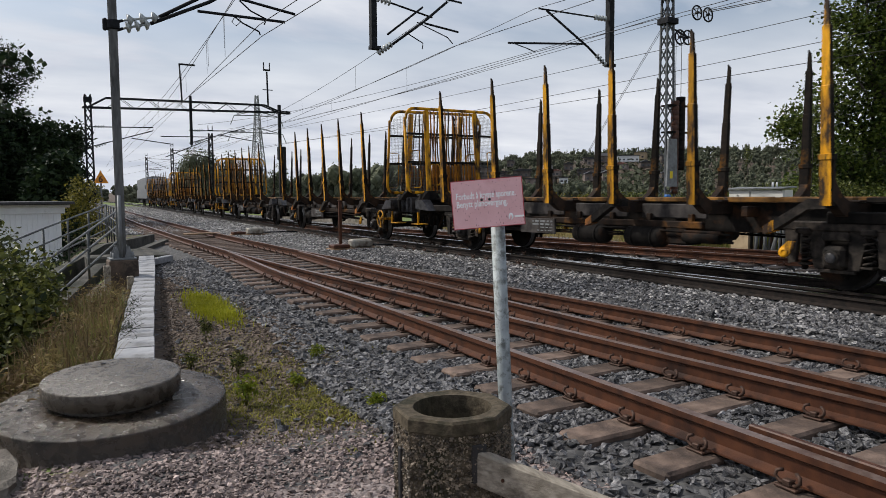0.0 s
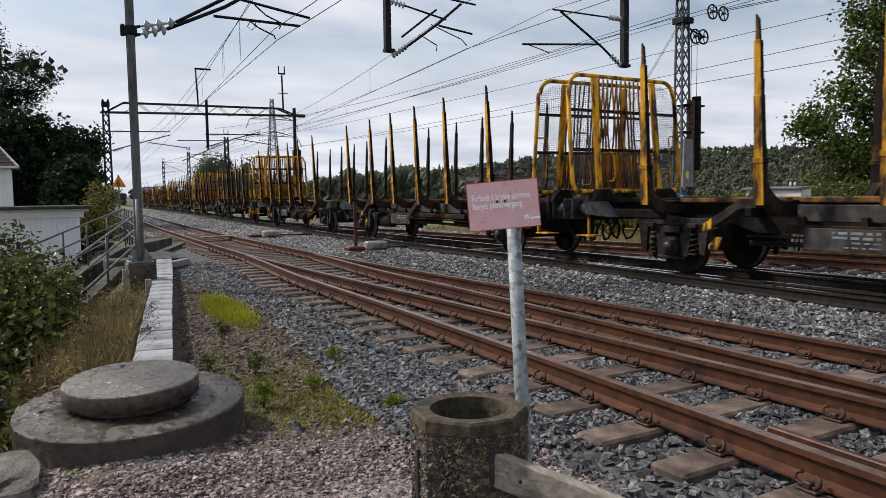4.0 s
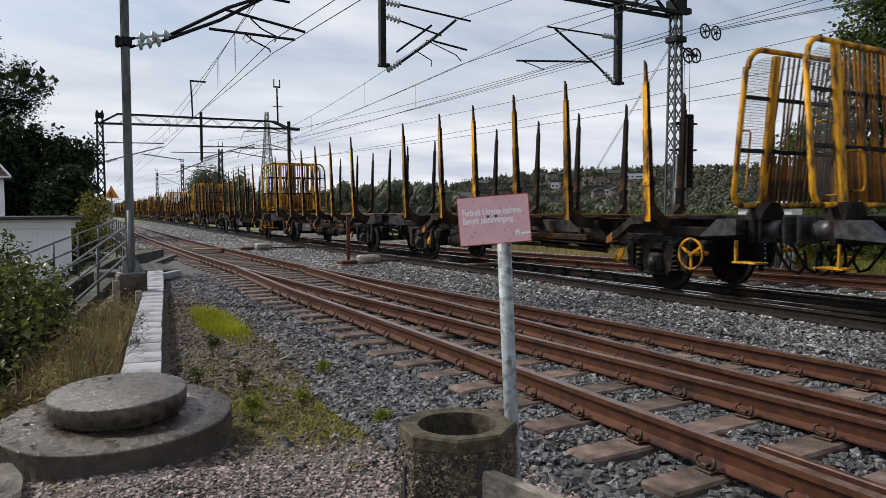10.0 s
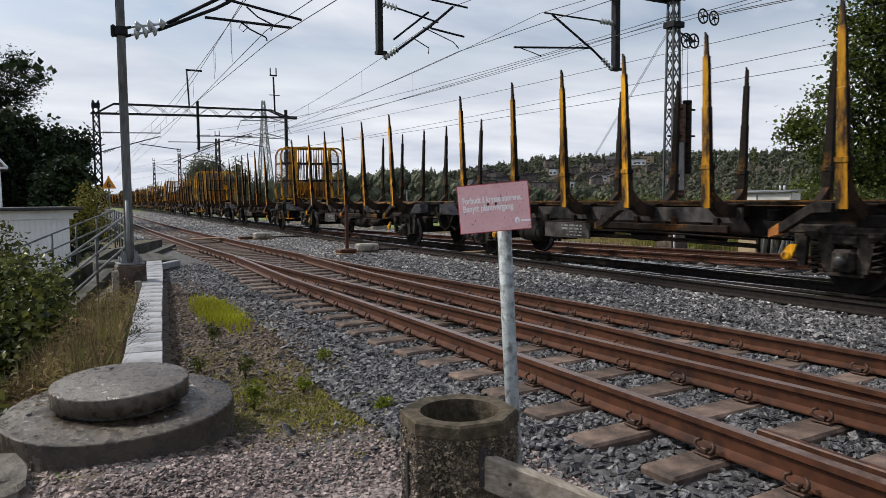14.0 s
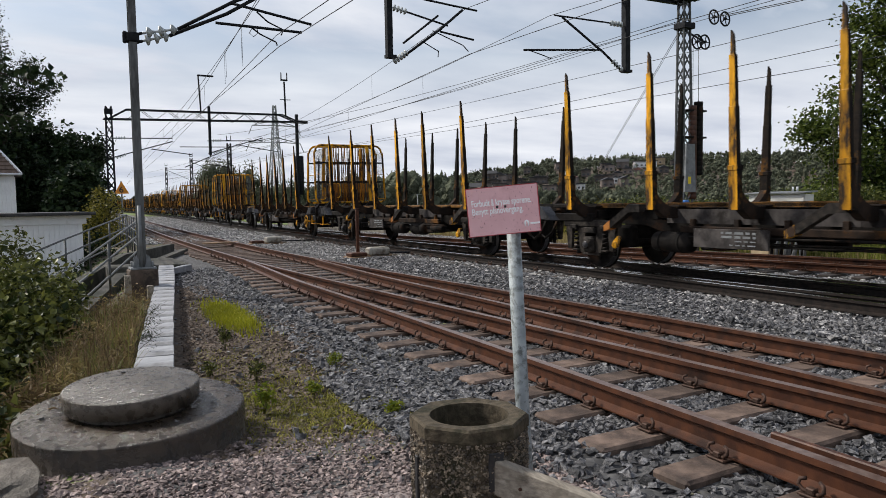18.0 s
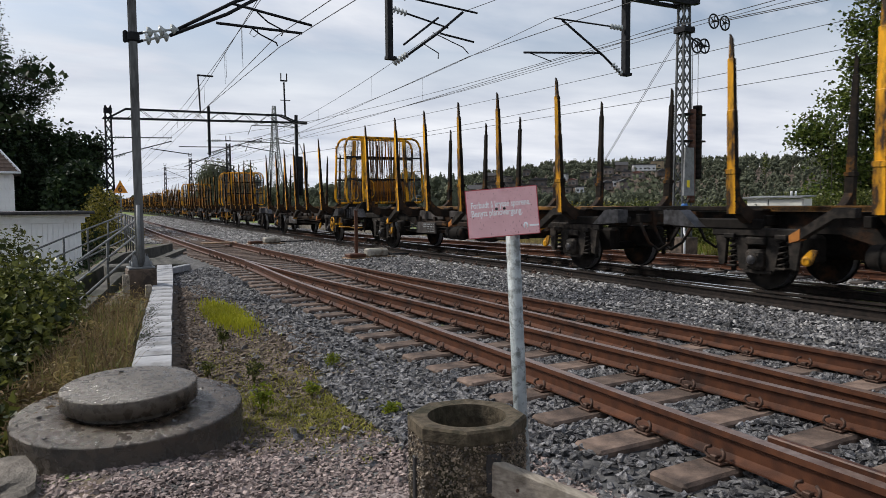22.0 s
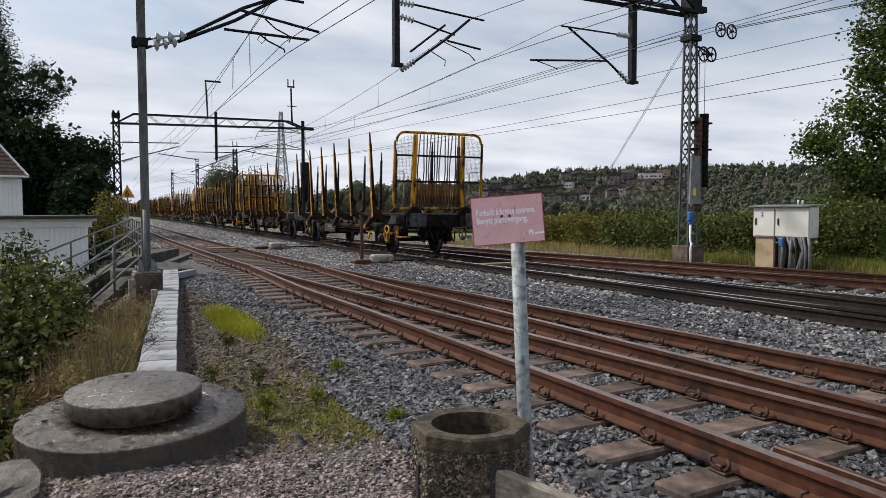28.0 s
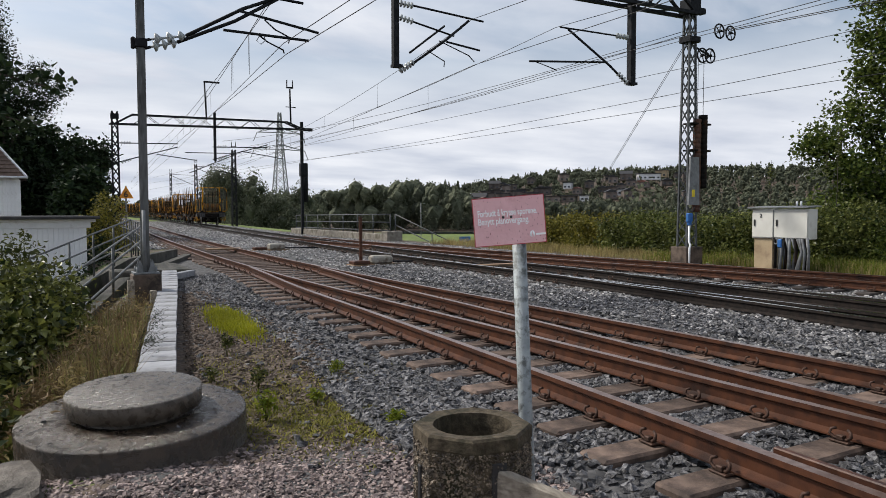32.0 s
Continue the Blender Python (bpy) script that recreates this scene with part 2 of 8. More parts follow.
STAIR = material("dark_mossy_concrete", (0.036, 0.034, 0.028), (0.095, 0.088, 0.073), 4, 0.85, 0, 0.3, 80, (0.024, 0.026, 0.014), 0.55, 1.2)
ROCK = material("flat_brown_rock", (0.085, 0.07, 0.055), (0.20, 0.175, 0.145), 7, 0.75, 0, 0.5, 60, (0.05, 0.042, 0.032), 0.5, 3)
WIRE = material("wire_metal", (0.02, 0.02, 0.022), (0.045, 0.045, 0.048), 10, 0.6, 0.3, 0)
CERAMIC = material("insulator_glaze", (0.30, 0.33, 0.33), (0.45, 0.48, 0.48), 10, 0.2, 0, 0)
YELLOW = material("worn_yellow_paint", (0.52, 0.235, 0.007), (0.74, 0.36, 0.012), 6, 0.55, 0, 0.12, 60, (0.035, 0.02, 0.012), 0.66, 4.5, vary=0.25, stretch=(1.5, 1.5, 0.4), spec=0.2)
RUST_YELLOW = material("rusty_yellow_bars", (0.16, 0.05, 0.006), (0.44, 0.18, 0.009), 4, 0.6, 0, 0.15, 60, (0.04, 0.017, 0.008), 0.75, 2.2, vary=0.4, stretch=(1, 1, 0.4), spec=0.15)
STAKE_YELLOW = material("chipped_yellow_stake_paint", (0.48, 0.215, 0.007), (0.72, 0.35, 0.012), 6, 0.55, 0, 0.12, 60, (0.028, 0.017, 0.010), 0.78, 3.6, vary=0.4, stretch=(1.5, 1.5, 0.4), spec=0.2)
STAKE_DARK = material("scraped_dark_stake_steel", (0.006, 0.005, 0.0045), (0.020, 0.014, 0.009), 7, 0.75, 0.1, 0.2, 60, (0.11, 0.05, 0.010), 0.26, 3, vary=0.2, spec=0.12)
FRAME_DARK = material("grimy_wagon_underframe", (0.005, 0.0045, 0.004), (0.017, 0.014, 0.012), 6, 0.8, 0.0, 0.25, 50, (0.045, 0.022, 0.011), 0.28, 1.6, vary=0.15, spec=0.12)
FRAME_BROWN = material("brown_wagon_beam", (0.013, 0.009, 0.007), (0.036, 0.022, 0.014), 5, 0.8, 0.0, 0.2, 50, (0.13, 0.055, 0.012), 0.24, 1.6, vary=0.2, spec=0.15)
BOGIE = material("dusty_axle_casting", (0.010, 0.0085, 0.007), (0.045, 0.036, 0.029), 10, 0.75, 0.0, 0.3, 70, (0.005, 0.004, 0.0035), 0.5, 4, vary=0.3, spec=0.2)
TREAD = material("bright_wheel_tread", (0.25, 0.24, 0.23), (0.4, 0.39, 0.38), 18, 0.3, 0.9, 0.03)
MESHWIRE = material("dark_mesh_wire", (0.05, 0.05, 0.052), (0.10, 0.10, 0.105), 10, 0.6, 0.4, 0)
WHITE_PAINT = material("white_paint", (0.76, 0.77, 0.78), (0.84, 0.85, 0.86), 4, 0.5, 0, 0.05, 60, (0.62, 0.62, 0.61), 0.25, 2)
LETTER = material("white_lettering", (0.93, 0.93, 0.93), (0.96, 0.96, 0.96), 10, 0.5, 0, 0)
SIGN_PINK = material("faded_red_sign_face", (0.76, 0.45, 0.47), (0.82, 0.51, 0.53), 10, 0.4, 0, 0.1, 60, (0.68, 0.38, 0.40), 0.4, 9, spec=0.4)
SIGN_EDGE = material("red_sign_edge", (0.35, 0.04, 0.05), (0.5, 0.07, 0.08), 20, 0.5, 0, 0.1)
SIGN_SPECK = material("flaked_sign_spots", (0.16, 0.04, 0.045), (0.26, 0.08, 0.085), 20, 0.7, 0, 0)
BLACK = material("black_plastic_and_gaps", (0.012, 0.012, 0.013), (0.025, 0.025, 0.026), 20, 0.5, 0, 0)
CABINET = material("cream_cabinet_paint", (0.60, 0.59, 0.53), (0.68, 0.67, 0.61), 3, 0.45, 0, 0.04, 40, (0.5, 0.48, 0.42), 0.3, 1.5)
CABINET_BASE = material("tan_cabinet_plinth", (0.36, 0.27, 0.16), (0.46, 0.355, 0.22), 4, 0.7, 0, 0.1, 60, (0.28, 0.2, 0.12), 0.4, 2)
BLUE = material("blue_plastic", (0.015, 0.10, 0.33), (0.03, 0.15, 0.42), 6, 0.45, 0, 0)
ORANGE = material("orange_sign", (0.75, 0.27, 0.02), (0.85, 0.33, 0.03), 6, 0.5, 0, 0)
STICKER = material("yellow_sticker", (0.75, 0.58, 0.02), (0.8, 0.63, 0.03), 6, 0.5, 0, 0)
TIMBER = material("weathered_timber", (0.21, 0.18, 0.14), (0.38, 0.335, 0.27), 7, 0.85, 0, 0.35, 60, (0.12, 0.10, 0.075), 0.45, 2, stretch=(8, 1, 8))
PLANK = material("worn_crossing_plank", (0.16, 0.10, 0.055), (0.30, 0.19, 0.11), 7, 0.85, 0, 0.3, 60, (0.08, 0.06, 0.04), 0.4, 2)
ROOF = material("brown_roof_tile", (0.10, 0.07, 0.055), (0.17, 0.12, 0.095), 6, 0.8, 0, 0.2, 40)
ROOF_DARK = material("dark_roof_felt", (0.02, 0.02, 0.022), (0.05, 0.05, 0.052), 6, 0.7, 0, 0.1)
GLASS = material("dark_window_glass", (0.03, 0.035, 0.04), (0.05, 0.055, 0.06), 4, 0.06, 0, 0)
LOCO_GREY = material("silver_loco_paint", (0.13, 0.135, 0.145), (0.20, 0.205, 0.215), 2, 0.45, 0.3, 0.03)
LOCO_DARK = material("dark_loco_underframe", (0.03, 0.03, 0.032), (0.06, 0.06, 0.062), 5, 0.7, 0.1, 0.1)
HOUSE_WALL = material("far_house_wall", (0.09, 0.068, 0.055), (0.20, 0.17, 0.15), 0.2, 0.8, 0, 0, vary=0.5)
HOUSE_WHITE = material("far_white_wall", (0.7, 0.7, 0.7), (0.8, 0.8, 0.8), 0.5, 0.7, 0, 0)
BARK = material("tree_bark", (0.035, 0.028, 0.022), (0.085, 0.07, 0.055), 9, 0.9, 0, 0.5, 30, stretch=(3, 3, 0.6))
LEAF_MAPLE = leaf_material("broad_green_leaf", (0.014, 0.032, 0.007), (0.15, 0.185, 0.038), 0.4, 0.33)
LEAF_DARK = leaf_material("dark_tree_leaf", (0.007, 0.017, 0.007), (0.03, 0.05, 0.017), 0.6, 0.12)
LEAF_HEDGE = leaf_material("hedge_leaf", (0.018, 0.034, 0.008), (0.20, 0.215, 0.06), 0.4, 0.3)
LEAF_OLIVE = leaf_material("olive_bush_leaf", (0.05, 0.055, 0.010), (0.25, 0.215, 0.04), 0.45, 0.3)
LEAF_BRIGHT = leaf_material("bright_young_leaf", (0.10, 0.14, 0.014), (0.26, 0.28, 0.03), 0.5, 0.3)
LEAF_NETTLE = leaf_material("bramble_leaf", (0.007, 0.017, 0.005), (0.17, 0.18, 0.045), 0.36, 0.24)
# distance haze put into the leaf colour: paler and greyer than the near leaves
LEAF_HAZED = leaf_material("hazed_wood_leaf", (0.062, 0.072, 0.050), (0.16, 0.172, 0.115), 0.95, 0.3)
GRASS_DRY = leaf_material("dry_grass_blade", (0.19, 0.15, 0.06), (0.42, 0.33, 0.15), 0.6, 0.3)
GRASS = leaf_material("green_grass_blade", (0.07, 0.105, 0.015), (0.22, 0.235, 0.035), 0.55, 0.3)
MOSS = leaf_material("yellow_moss_blade", (0.20, 0.22, 0.010), (0.38, 0.37, 0.025), 0.7, 0.3)
RIVER = material("river_water", (0.02, 0.025, 0.03), (0.03, 0.035, 0.04), 1, 0.12, 0, 0.03, 3)


def ground_material():
    """Ballast, brown earth, pinkish path grit and grass, blended by the zone painted on the sheet."""
    m = bpy.data.materials.new("ground_cover")
    m.use_nodes = True
    n, l = m.node_tree.nodes, m.node_tree.links
    b = n["Principled BSDF"]
    co = n.new("ShaderNodeTexCoord")
    at = n.new("ShaderNodeVertexColor"); at.layer_name = "zone"
    sp = n.new("ShaderNodeSeparateColor")
    l.new(at.outputs["Color"], sp.inputs[0])
    edge = n.new("ShaderNodeTexNoise"); edge.inputs["Scale"].default_value, edge.inputs["Detail"].default_value = 3.0, 8
    l.new(co.outputs["Object"], edge.inputs["Vector"])

    def cells(scale, a, c):
        v = n.new("ShaderNodeTexVoronoi"); v.inputs["Scale"].default_value = scale
        l.new(co.outputs["Object"], v.inputs["Vector"])
        s = n.new("ShaderNodeSeparateColor"); l.new(v.outputs["Color"], s.inputs[0])
        r = n.new("ShaderNodeValToRGB")
        r.color_ramp.elements[0].color, r.color_ramp.elements[1].color = (*a, 1), (*c, 1)
        l.new(s.outputs[0], r.inputs[0])
        return r.outputs[0], v.outputs["Distance"]

    def noisy(scale, a, c):
        v = n.new("ShaderNodeTexNoise"); v.inputs["Scale"].default_value, v.inputs["Detail"].default_value = scale, 9
        l.new(co.outputs["Object"], v.inputs["Vector"])
        r = n.new("ShaderNodeValToRGB")
        r.color_ramp.elements[0].position, r.color_ramp.elements[1].position = 0.35, 0.65
        r.color_ramp.elements[0].color, r.color_ramp.elements[1].color = (*a, 1), (*c, 1)
        l.new(v.outputs["Fac"], r.inputs[0])
        return r.outputs[0], v.outputs["Fac"]

    def blend(fac, a, c):
        # the zone's border is broken up by noise
        s = n.new("ShaderNodeMath"); s.operation = "ADD"; l.new(fac, s.inputs[0])
        h = n.new("ShaderNodeMapRange"); h.inputs["To Min"].default_value, h.inputs["To Max"].default_value = -0.6, 0.6
        h.inputs["From Min"].default_value, h.inputs["From Max"].default_value = 0.25, 0.75
        l.new(edge.outputs["Fac"], h.inputs["Value"]); l.new(h.outputs[0], s.inputs[1])
        r = n.new("ShaderNodeMapRange"); r.inputs["From Min"].default_value, r.inputs["From Max"].default_value = 0.4, 0.6
        l.new(s.outputs[0], r.inputs["Value"])
        x = n.new("ShaderNodeMix"); x.data_type = "RGBA"
        l.new(r.outputs[0], x.inputs["Factor"]); l.new(a, x.inputs["A"]); l.new(c, x.inputs["B"])
        return x.outputs["Result"]

    # ballast tone kept dark: shade in the gaps between loose stones is painted here
    stone, dist = cells(17, (0.02, 0.02, 0.021), (0.105, 0.102, 0.10))
    earth, _ = noisy(9, (0.042, 0.029, 0.019), (0.115, 0.080, 0.053))
    grit, gd = cells(55, (0.12, 0.095, 0.088), (0.30, 0.25, 0.235))
    grass, _ = noisy(0.6, (0.07, 0.115, 0.018), (0.15, 0.19, 0.035))
    col = blend(sp.outputs[1], stone, earth)
    col = blend(sp.outputs[0], col, grit)
    col = blend(sp.outputs[2], col, grass)
    l.new(col, b.inputs["Base Color"])
    b.inputs["Roughness"].default_value = 0.85
    bp = n.new("ShaderNodeBump"); bp.inputs["Strength"].default_value, bp.inputs["Distance"].default_value = 0.8, 0.03
    bp.invert = True
    l.new(dist, bp.inputs["Height"]); l.new(bp.outputs[0], b.inputs["Normal"])
    return m


GROUND = ground_material()

# ---------------------------------------------------------------- mesh helpers


class Build:
    """Collects corners and faces of one mesh."""

    def __init__(self):
        self.v, self.f, self.k, self.s = [], [], [], []

    def add(self, verts, faces, m=0, smooth=False):
        o = len(self.v)
        self.v += [tuple(p) for p in verts]
        self.f += [tuple(o + i for i in q) for q in faces]
        self.k += [m] * len(faces)
        self.s += [smooth] * len(faces)
        return self

    def box(self, c, size, turn=None, bevel=0.0, m=0):
        """A box about c; bevel cuts its edges."""
        hx, hy, hz = (d / 2 for d in size)
        q = min(bevel, hx * 0.9, hy * 0.9, hz * 0.9)
        mat = turn if turn is not None else Matrix.Identity(3)
        c = Vector(c)
        if q <= 0:
            vs = [Vector((sx * hx, sy * hy, sz * hz)) for sx in (-1, 1) for sy in (-1, 1) for sz in (-1, 1)]
            fs = [(0, 1, 3, 2), (4, 6, 7, 5), (0, 4, 5, 1), (2, 3, 7, 6), (0, 2, 6, 4), (1, 5, 7, 3)]
        else:
            vs, ids = [], {}
            for sx in (-1, 1):
                for sy in (-1, 1):
                    for sz in (-1, 1):
                        for ax in range(3):
                            p = [sx * (hx - q), sy * (hy - q), sz * (hz - q)]
                            p[ax] = (sx * hx, sy * hy, sz * hz)[ax]
                            ids[sx, sy, sz, ax] = len(vs)
                            vs.append(Vector(p))
            fs = []
            for ax in range(3):
                o1, o2 = [a for a in range(3) if a != ax]
                for s in (-1, 1):
                    ring = []
                    for a, b in ((-1, -1), (1, -1), (1, 1), (-1, 1)):
                        k = [0, 0, 0]; k[ax], k[o1], k[o2] = s, a, b
                        ring.append(ids[k[0], k[1], k[2], ax])
                    flip = (s < 0) ^ (ax == 1)
                    fs.append(tuple(reversed(ring)) if flip else tuple(ring))
                for a in (-1, 1):
                    for b in (-1, 1):
                        k0 = [0, 0, 0]; k1 = [0, 0, 0]
                        k0[ax], k1[ax] = -1, 1
                        k0[o1] = k1[o1] = a; k0[o2] = k1[o2] = b
                        fs.append((ids[(*k0, o1)], ids[(*k1, o1)], ids[(*k1, o2)], ids[(*k0, o2)]))
            for sx in (-1, 1):
                for sy in (-1, 1):
                    for sz in (-1, 1):
                        fs.append(tuple(ids[sx, sy, sz, a] for a in range(3)))
        return self.add([c + mat @ p for p in vs], fs, m)

    def tube(self, path, r, n=8, m=0, caps=True, smooth=True, flat=1.0):
        """A round bar along a path; r may change along it."""
        path = [Vector(p) for p in path]
        rs = r if isinstance(r, (list, tuple)) else [r] * len(path)
        vs, up = [], None
        for i, p in enumerate(path):
            d = (path[min(i + 1, len(path) - 1)] - path[max(i - 1, 0)]).normalized()
            if up is None:
                up = Vector((0, 0, 1)) if abs(d.z) < 0.9 else Vector((1, 0, 0))
            a = d.cross(up)
            if a.length < 1e-5:
                a = d.orthogonal()
            a.normalize()
            b = a.cross(d).normalized()
            up = b
            for k in range(n):
                w = 2 * math.pi * k / n
                vs.append(p + a * (rs[i] * math.cos(w)) + b * (rs[i] * flat * math.sin(w)))
        fs = [(i * n + k, i * n + (k + 1) % n, (i + 1) * n + (k + 1) % n, (i + 1) * n + k)
              for i in range(len(path) - 1) for k in range(n)]
        self.add(vs, fs, m, smooth)
        if caps:
            o = len(self.v) - len(vs)
            e = o + (len(path) - 1) * n
            self.f += [tuple(o + k for k in reversed(range(n))), tuple(e + k for k in range(n))]
            self.k += [m, m]; self.s += [False, False]
        return self

    def lathe(self, prof, n=24, base=None, m=0, smooth=True, close=False):
        """Turns (radius, height) pairs about z; base places it."""
        base = base if base is not None else Matrix.Identity(4)
        vs = [base @ Vector((r * math.cos(2 * math.pi * k / n), r * math.sin(2 * math.pi * k / n), z)) for r, z in prof for k in range(n)]
        fs = [(i * n + k, i * n + (k + 1) % n, (i + 1) * n + (k + 1) % n, (i + 1) * n + k) for i in range(len(prof) - 1) for k in range(n)]
        return self.add(vs, fs, m, smooth)

    def prism(self, outline, axis, lo, hi, m=0):
        """An outline of 2D points drawn out along an axis (0 x, 1 y, 2 z) from lo to hi."""
        def put(p, d):
            q = list(p); q.insert(axis, d)
            return q
        n = len(outline)
        vs = [put(p, lo) for p in outline] + [put(p, hi) for p in outline]
        fs = [tuple(reversed(range(n))), tuple(range(n, 2 * n))] + [(k, (k + 1) % n, n + (k + 1) % n, n + k) for k in range(n)]
        return self.add(vs, fs, m)

    def beam(self, a, b, w, h, m=0, bevel=0.0, up=(0, 0, 1)):
        """A straight bar of cross-section w by h from a to b."""
        a, b = Vector(a), Vector(b)
        d = (b - a)
        z = d.normalized()
        u = Vector(up)
        if abs(z.dot(u)) > 0.98:
            u = Vector((0, 1, 0))
        x = u.cross(z).normalized()
        y = z.cross(x)
        turn = Matrix((x, y, z)).transposed()
        return self.box((a + b) / 2, (w, h, d.length), turn, bevel, m)

    def data(self, name, *mats):
        me = bpy.data.meshes.new(name)
        me.from_pydata(self.v, [], self.f)
        for mt in mats:
            me.materials.append(mt)
        me.polygons.foreach_set("material_index", self.k)
        me.polygons.foreach_set("use_smooth", self.s)
        me.update()
        bm = bmesh.new(); bm.from_mesh(me)
        if len(bm.faces) < 60000:
            bmesh.ops.recalc_face_normals(bm, faces=bm.faces)
        bm.to_mesh(me); bm.free()
        return me


def part(name, b, mat, parent=None, label=""):
    """Links a mesh as one object, under a thing or a part."""
    me = b if isinstance(b, bpy.types.Mesh) else b.data(name, *(mat if isinstance(mat, (list, tuple)) else (mat,)))
    ob = new(name, me)
    if parent is not None:
        ob.parent = parent
    if label:
        ob["label"] = label
    return ob


def thing(name, m, label, category, group="", kind=""):
    ob = new(name)
    ob.matrix_basis = m if isinstance(m, Matrix) else Matrix.Translation(m)
    return tagged(ob, label, category, group, kind)


def spline(points):
    """A smooth curve x(y) through points (y, x), straight on beyond its ends."""
    ys = np.array([p[0] for p in points], float); xs = np.array([p[1] for p in points], float)
    sl = np.gradient(xs, ys)

    def at(y):
        if y <= ys[0]:
            return xs[0] + sl[0] * (y - ys[0])
        if y >= ys[-1]:
            return xs[-1] + sl[-1] * (y - ys[-1])
        i = int(np.searchsorted(ys, y) - 1)
        h = ys[i + 1] - ys[i]; t = (y - ys[i]) / h
        return ((1 + 2 * t) * (1 - t) ** 2 * xs[i] + t * (1 - t) ** 2 * h * sl[i] + t * t * (3 - 2 * t) * xs[i + 1] + t * t * (t - 1) * h * sl[i + 1])
    return at


# ---------------------------------------------------------------- plan of the tracks (centre lines x over y)
MAIN = spline([(-60, 10.31), (0, 10.31), (12, 10.31), (20, 10.56), (31, 11.42), (44, 12.55), (57, 13.7), (70, 14.9), (105, 18.0), (141, 20.9), (190, 24.3), (240, 27.2), (300, 30), (460, 34)])
SIDING = spline([(-30, 5.37), (-5, 5.37), (8, 5.37), (14, 5.33), (18, 5.42), (23, 5.66), (30, 6.05), (36, 6.42), (48, 7.3), (62, 8.4), (80, 9.85), (110, 12.6), (160, 16.8), (220, 21.0), (300, 25)])
BRANCH = spline([(-30, 2.4), (-10, 3.35), (0, 4.02), (4, 4.34), (6.3, 4.5), (9, 4.67), (12.3, 4.86), (15, 5.14), (18, 5.42)])
REAR = spline([(-30, 18.2), (-10, 16.4), (0, 15.4), (8, 14.42), (12, 13.9), (16, 13.42), (22, 12.8), (30, 12.35), (36, 12.2), (42, 12.42), (47, 12.82)])
THROAT = spline([(-30, 7.6), (-6, 9.2), (0, 9.58), (5, 9.8), (8, 10.0), (11, 10.2), (14, 10.3)])


def heading(track, y):
    """The turn of a track about z at y, in radians from +Y."""
    return -math.atan((track(y + 0.2) - track(y - 0.2)) / 0.4)


PROFILE = [(-0.036, 0.0), (0.036, 0.0), (0.036, -0.035), (0.012, -0.052), (0.009, -0.125), (0.07, -0.148), (0.07, -0.159),
           (-0.07, -0.159), (-0.07, -0.148), (-0.009, -0.125), (-0.012, -0.052), (-0.036, -0.035)]


def rail_mesh(track, side, y0, y1, step=1.5, grow=1.0):
    b = Build()
    n = len(PROFILE)
    ys, y = [], y0
    while y < y1:
        ys.append(y)
        y += step * (1 if y < 60 else 3)
    ys.append(y1)
    vs = []
    for y in ys:
        a = heading(track, y)
        c, s = math.cos(a), math.sin(a)
        for px, pz in PROFILE:
            o = side * 0.7525 + px
            vs.append((track(y) + o * c, y + o * s, pz))
    fs, ks = [], []
    for i in range(len(ys) - 1):
        for k in range(n):
            fs.append((i * n + k, i * n + (k + 1) % n, (i + 1) * n + (k + 1) % n, (i + 1) * n + k))
            ks.append(1 if k == 0 else 0)
    b.add(vs, fs)
    b.k = ks
    b.f += [tuple(range(n)), tuple(len(vs) - n + k for k in range(n))]; b.k += [0, 0]; b.s += [False, False]
    return b


# ---------------------------------------------------------------- ground


def smooth(a, b, x):
    t = min(1.0, max(0.0, (x - a) / (b - a)))
    return t * t * (3 - 2 * t)


TROUGH = spline([(2, 0.12), (6.65, 0.93), (10, 1.5), (14.85, 2.34), (18, 2.85)])


def ground_z(x, y):
    """Height of the ground sheet."""
    z = -0.265
    # ballast shoulder lies a little lower away from the sleepers
    edge = min(abs(x - SIDING(y)), abs(x - BRANCH(y)) if y < 18 else 99, abs(x - MAIN(y)))
    if x > 7.4:
        z = -0.225
    z += 0.04 * (1 - smooth(1.25, 1.7, edge)) * (1 - smooth(9, 14, x))
    z += 0.035 * smooth(1.35, 1.7, edge) - 0.05 * smooth(1.9, 3.0, edge)
    if y > 3 and y < 80:
        left = TROUGH(min(y, 18)) - 0.35 if y < 40 else 2.5
        z -= 2.4 * smooth(0.0, 3.6, left - x) * smooth(3.0, 7.0, y)
    if y >= 80:
        z -= 2.4 * smooth(0, 6, 1 - x)
    right = 19.5 if y < 30 else max(19.5 - 1.0 * smooth(30, 36, y), MAIN(y) + 4.5)
    z -= 6.2 * smooth(right, right + 24, x)
    far = smooth(30, 160, math.hypot(x - 8, y))
    if x < MAIN(y) - 14:
        z -= 2.0 * far
    # gravel heaped against the manhole
    z += 0.10 * math.exp(-((x - 0.5) ** 2 + (y - 4.25) ** 2) / 0.6)
    # the far valley side rises
    r = math.hypot(x, y)
    az = math.degrees(math.atan2(x, y))
    hill = smooth(380, 760, r) * (8 + 34 * smooth(20, 42, az)) + 8 * smooth(760, 1400, r)
    z += hill * (1 if az > -60 else 0.6)
    return z


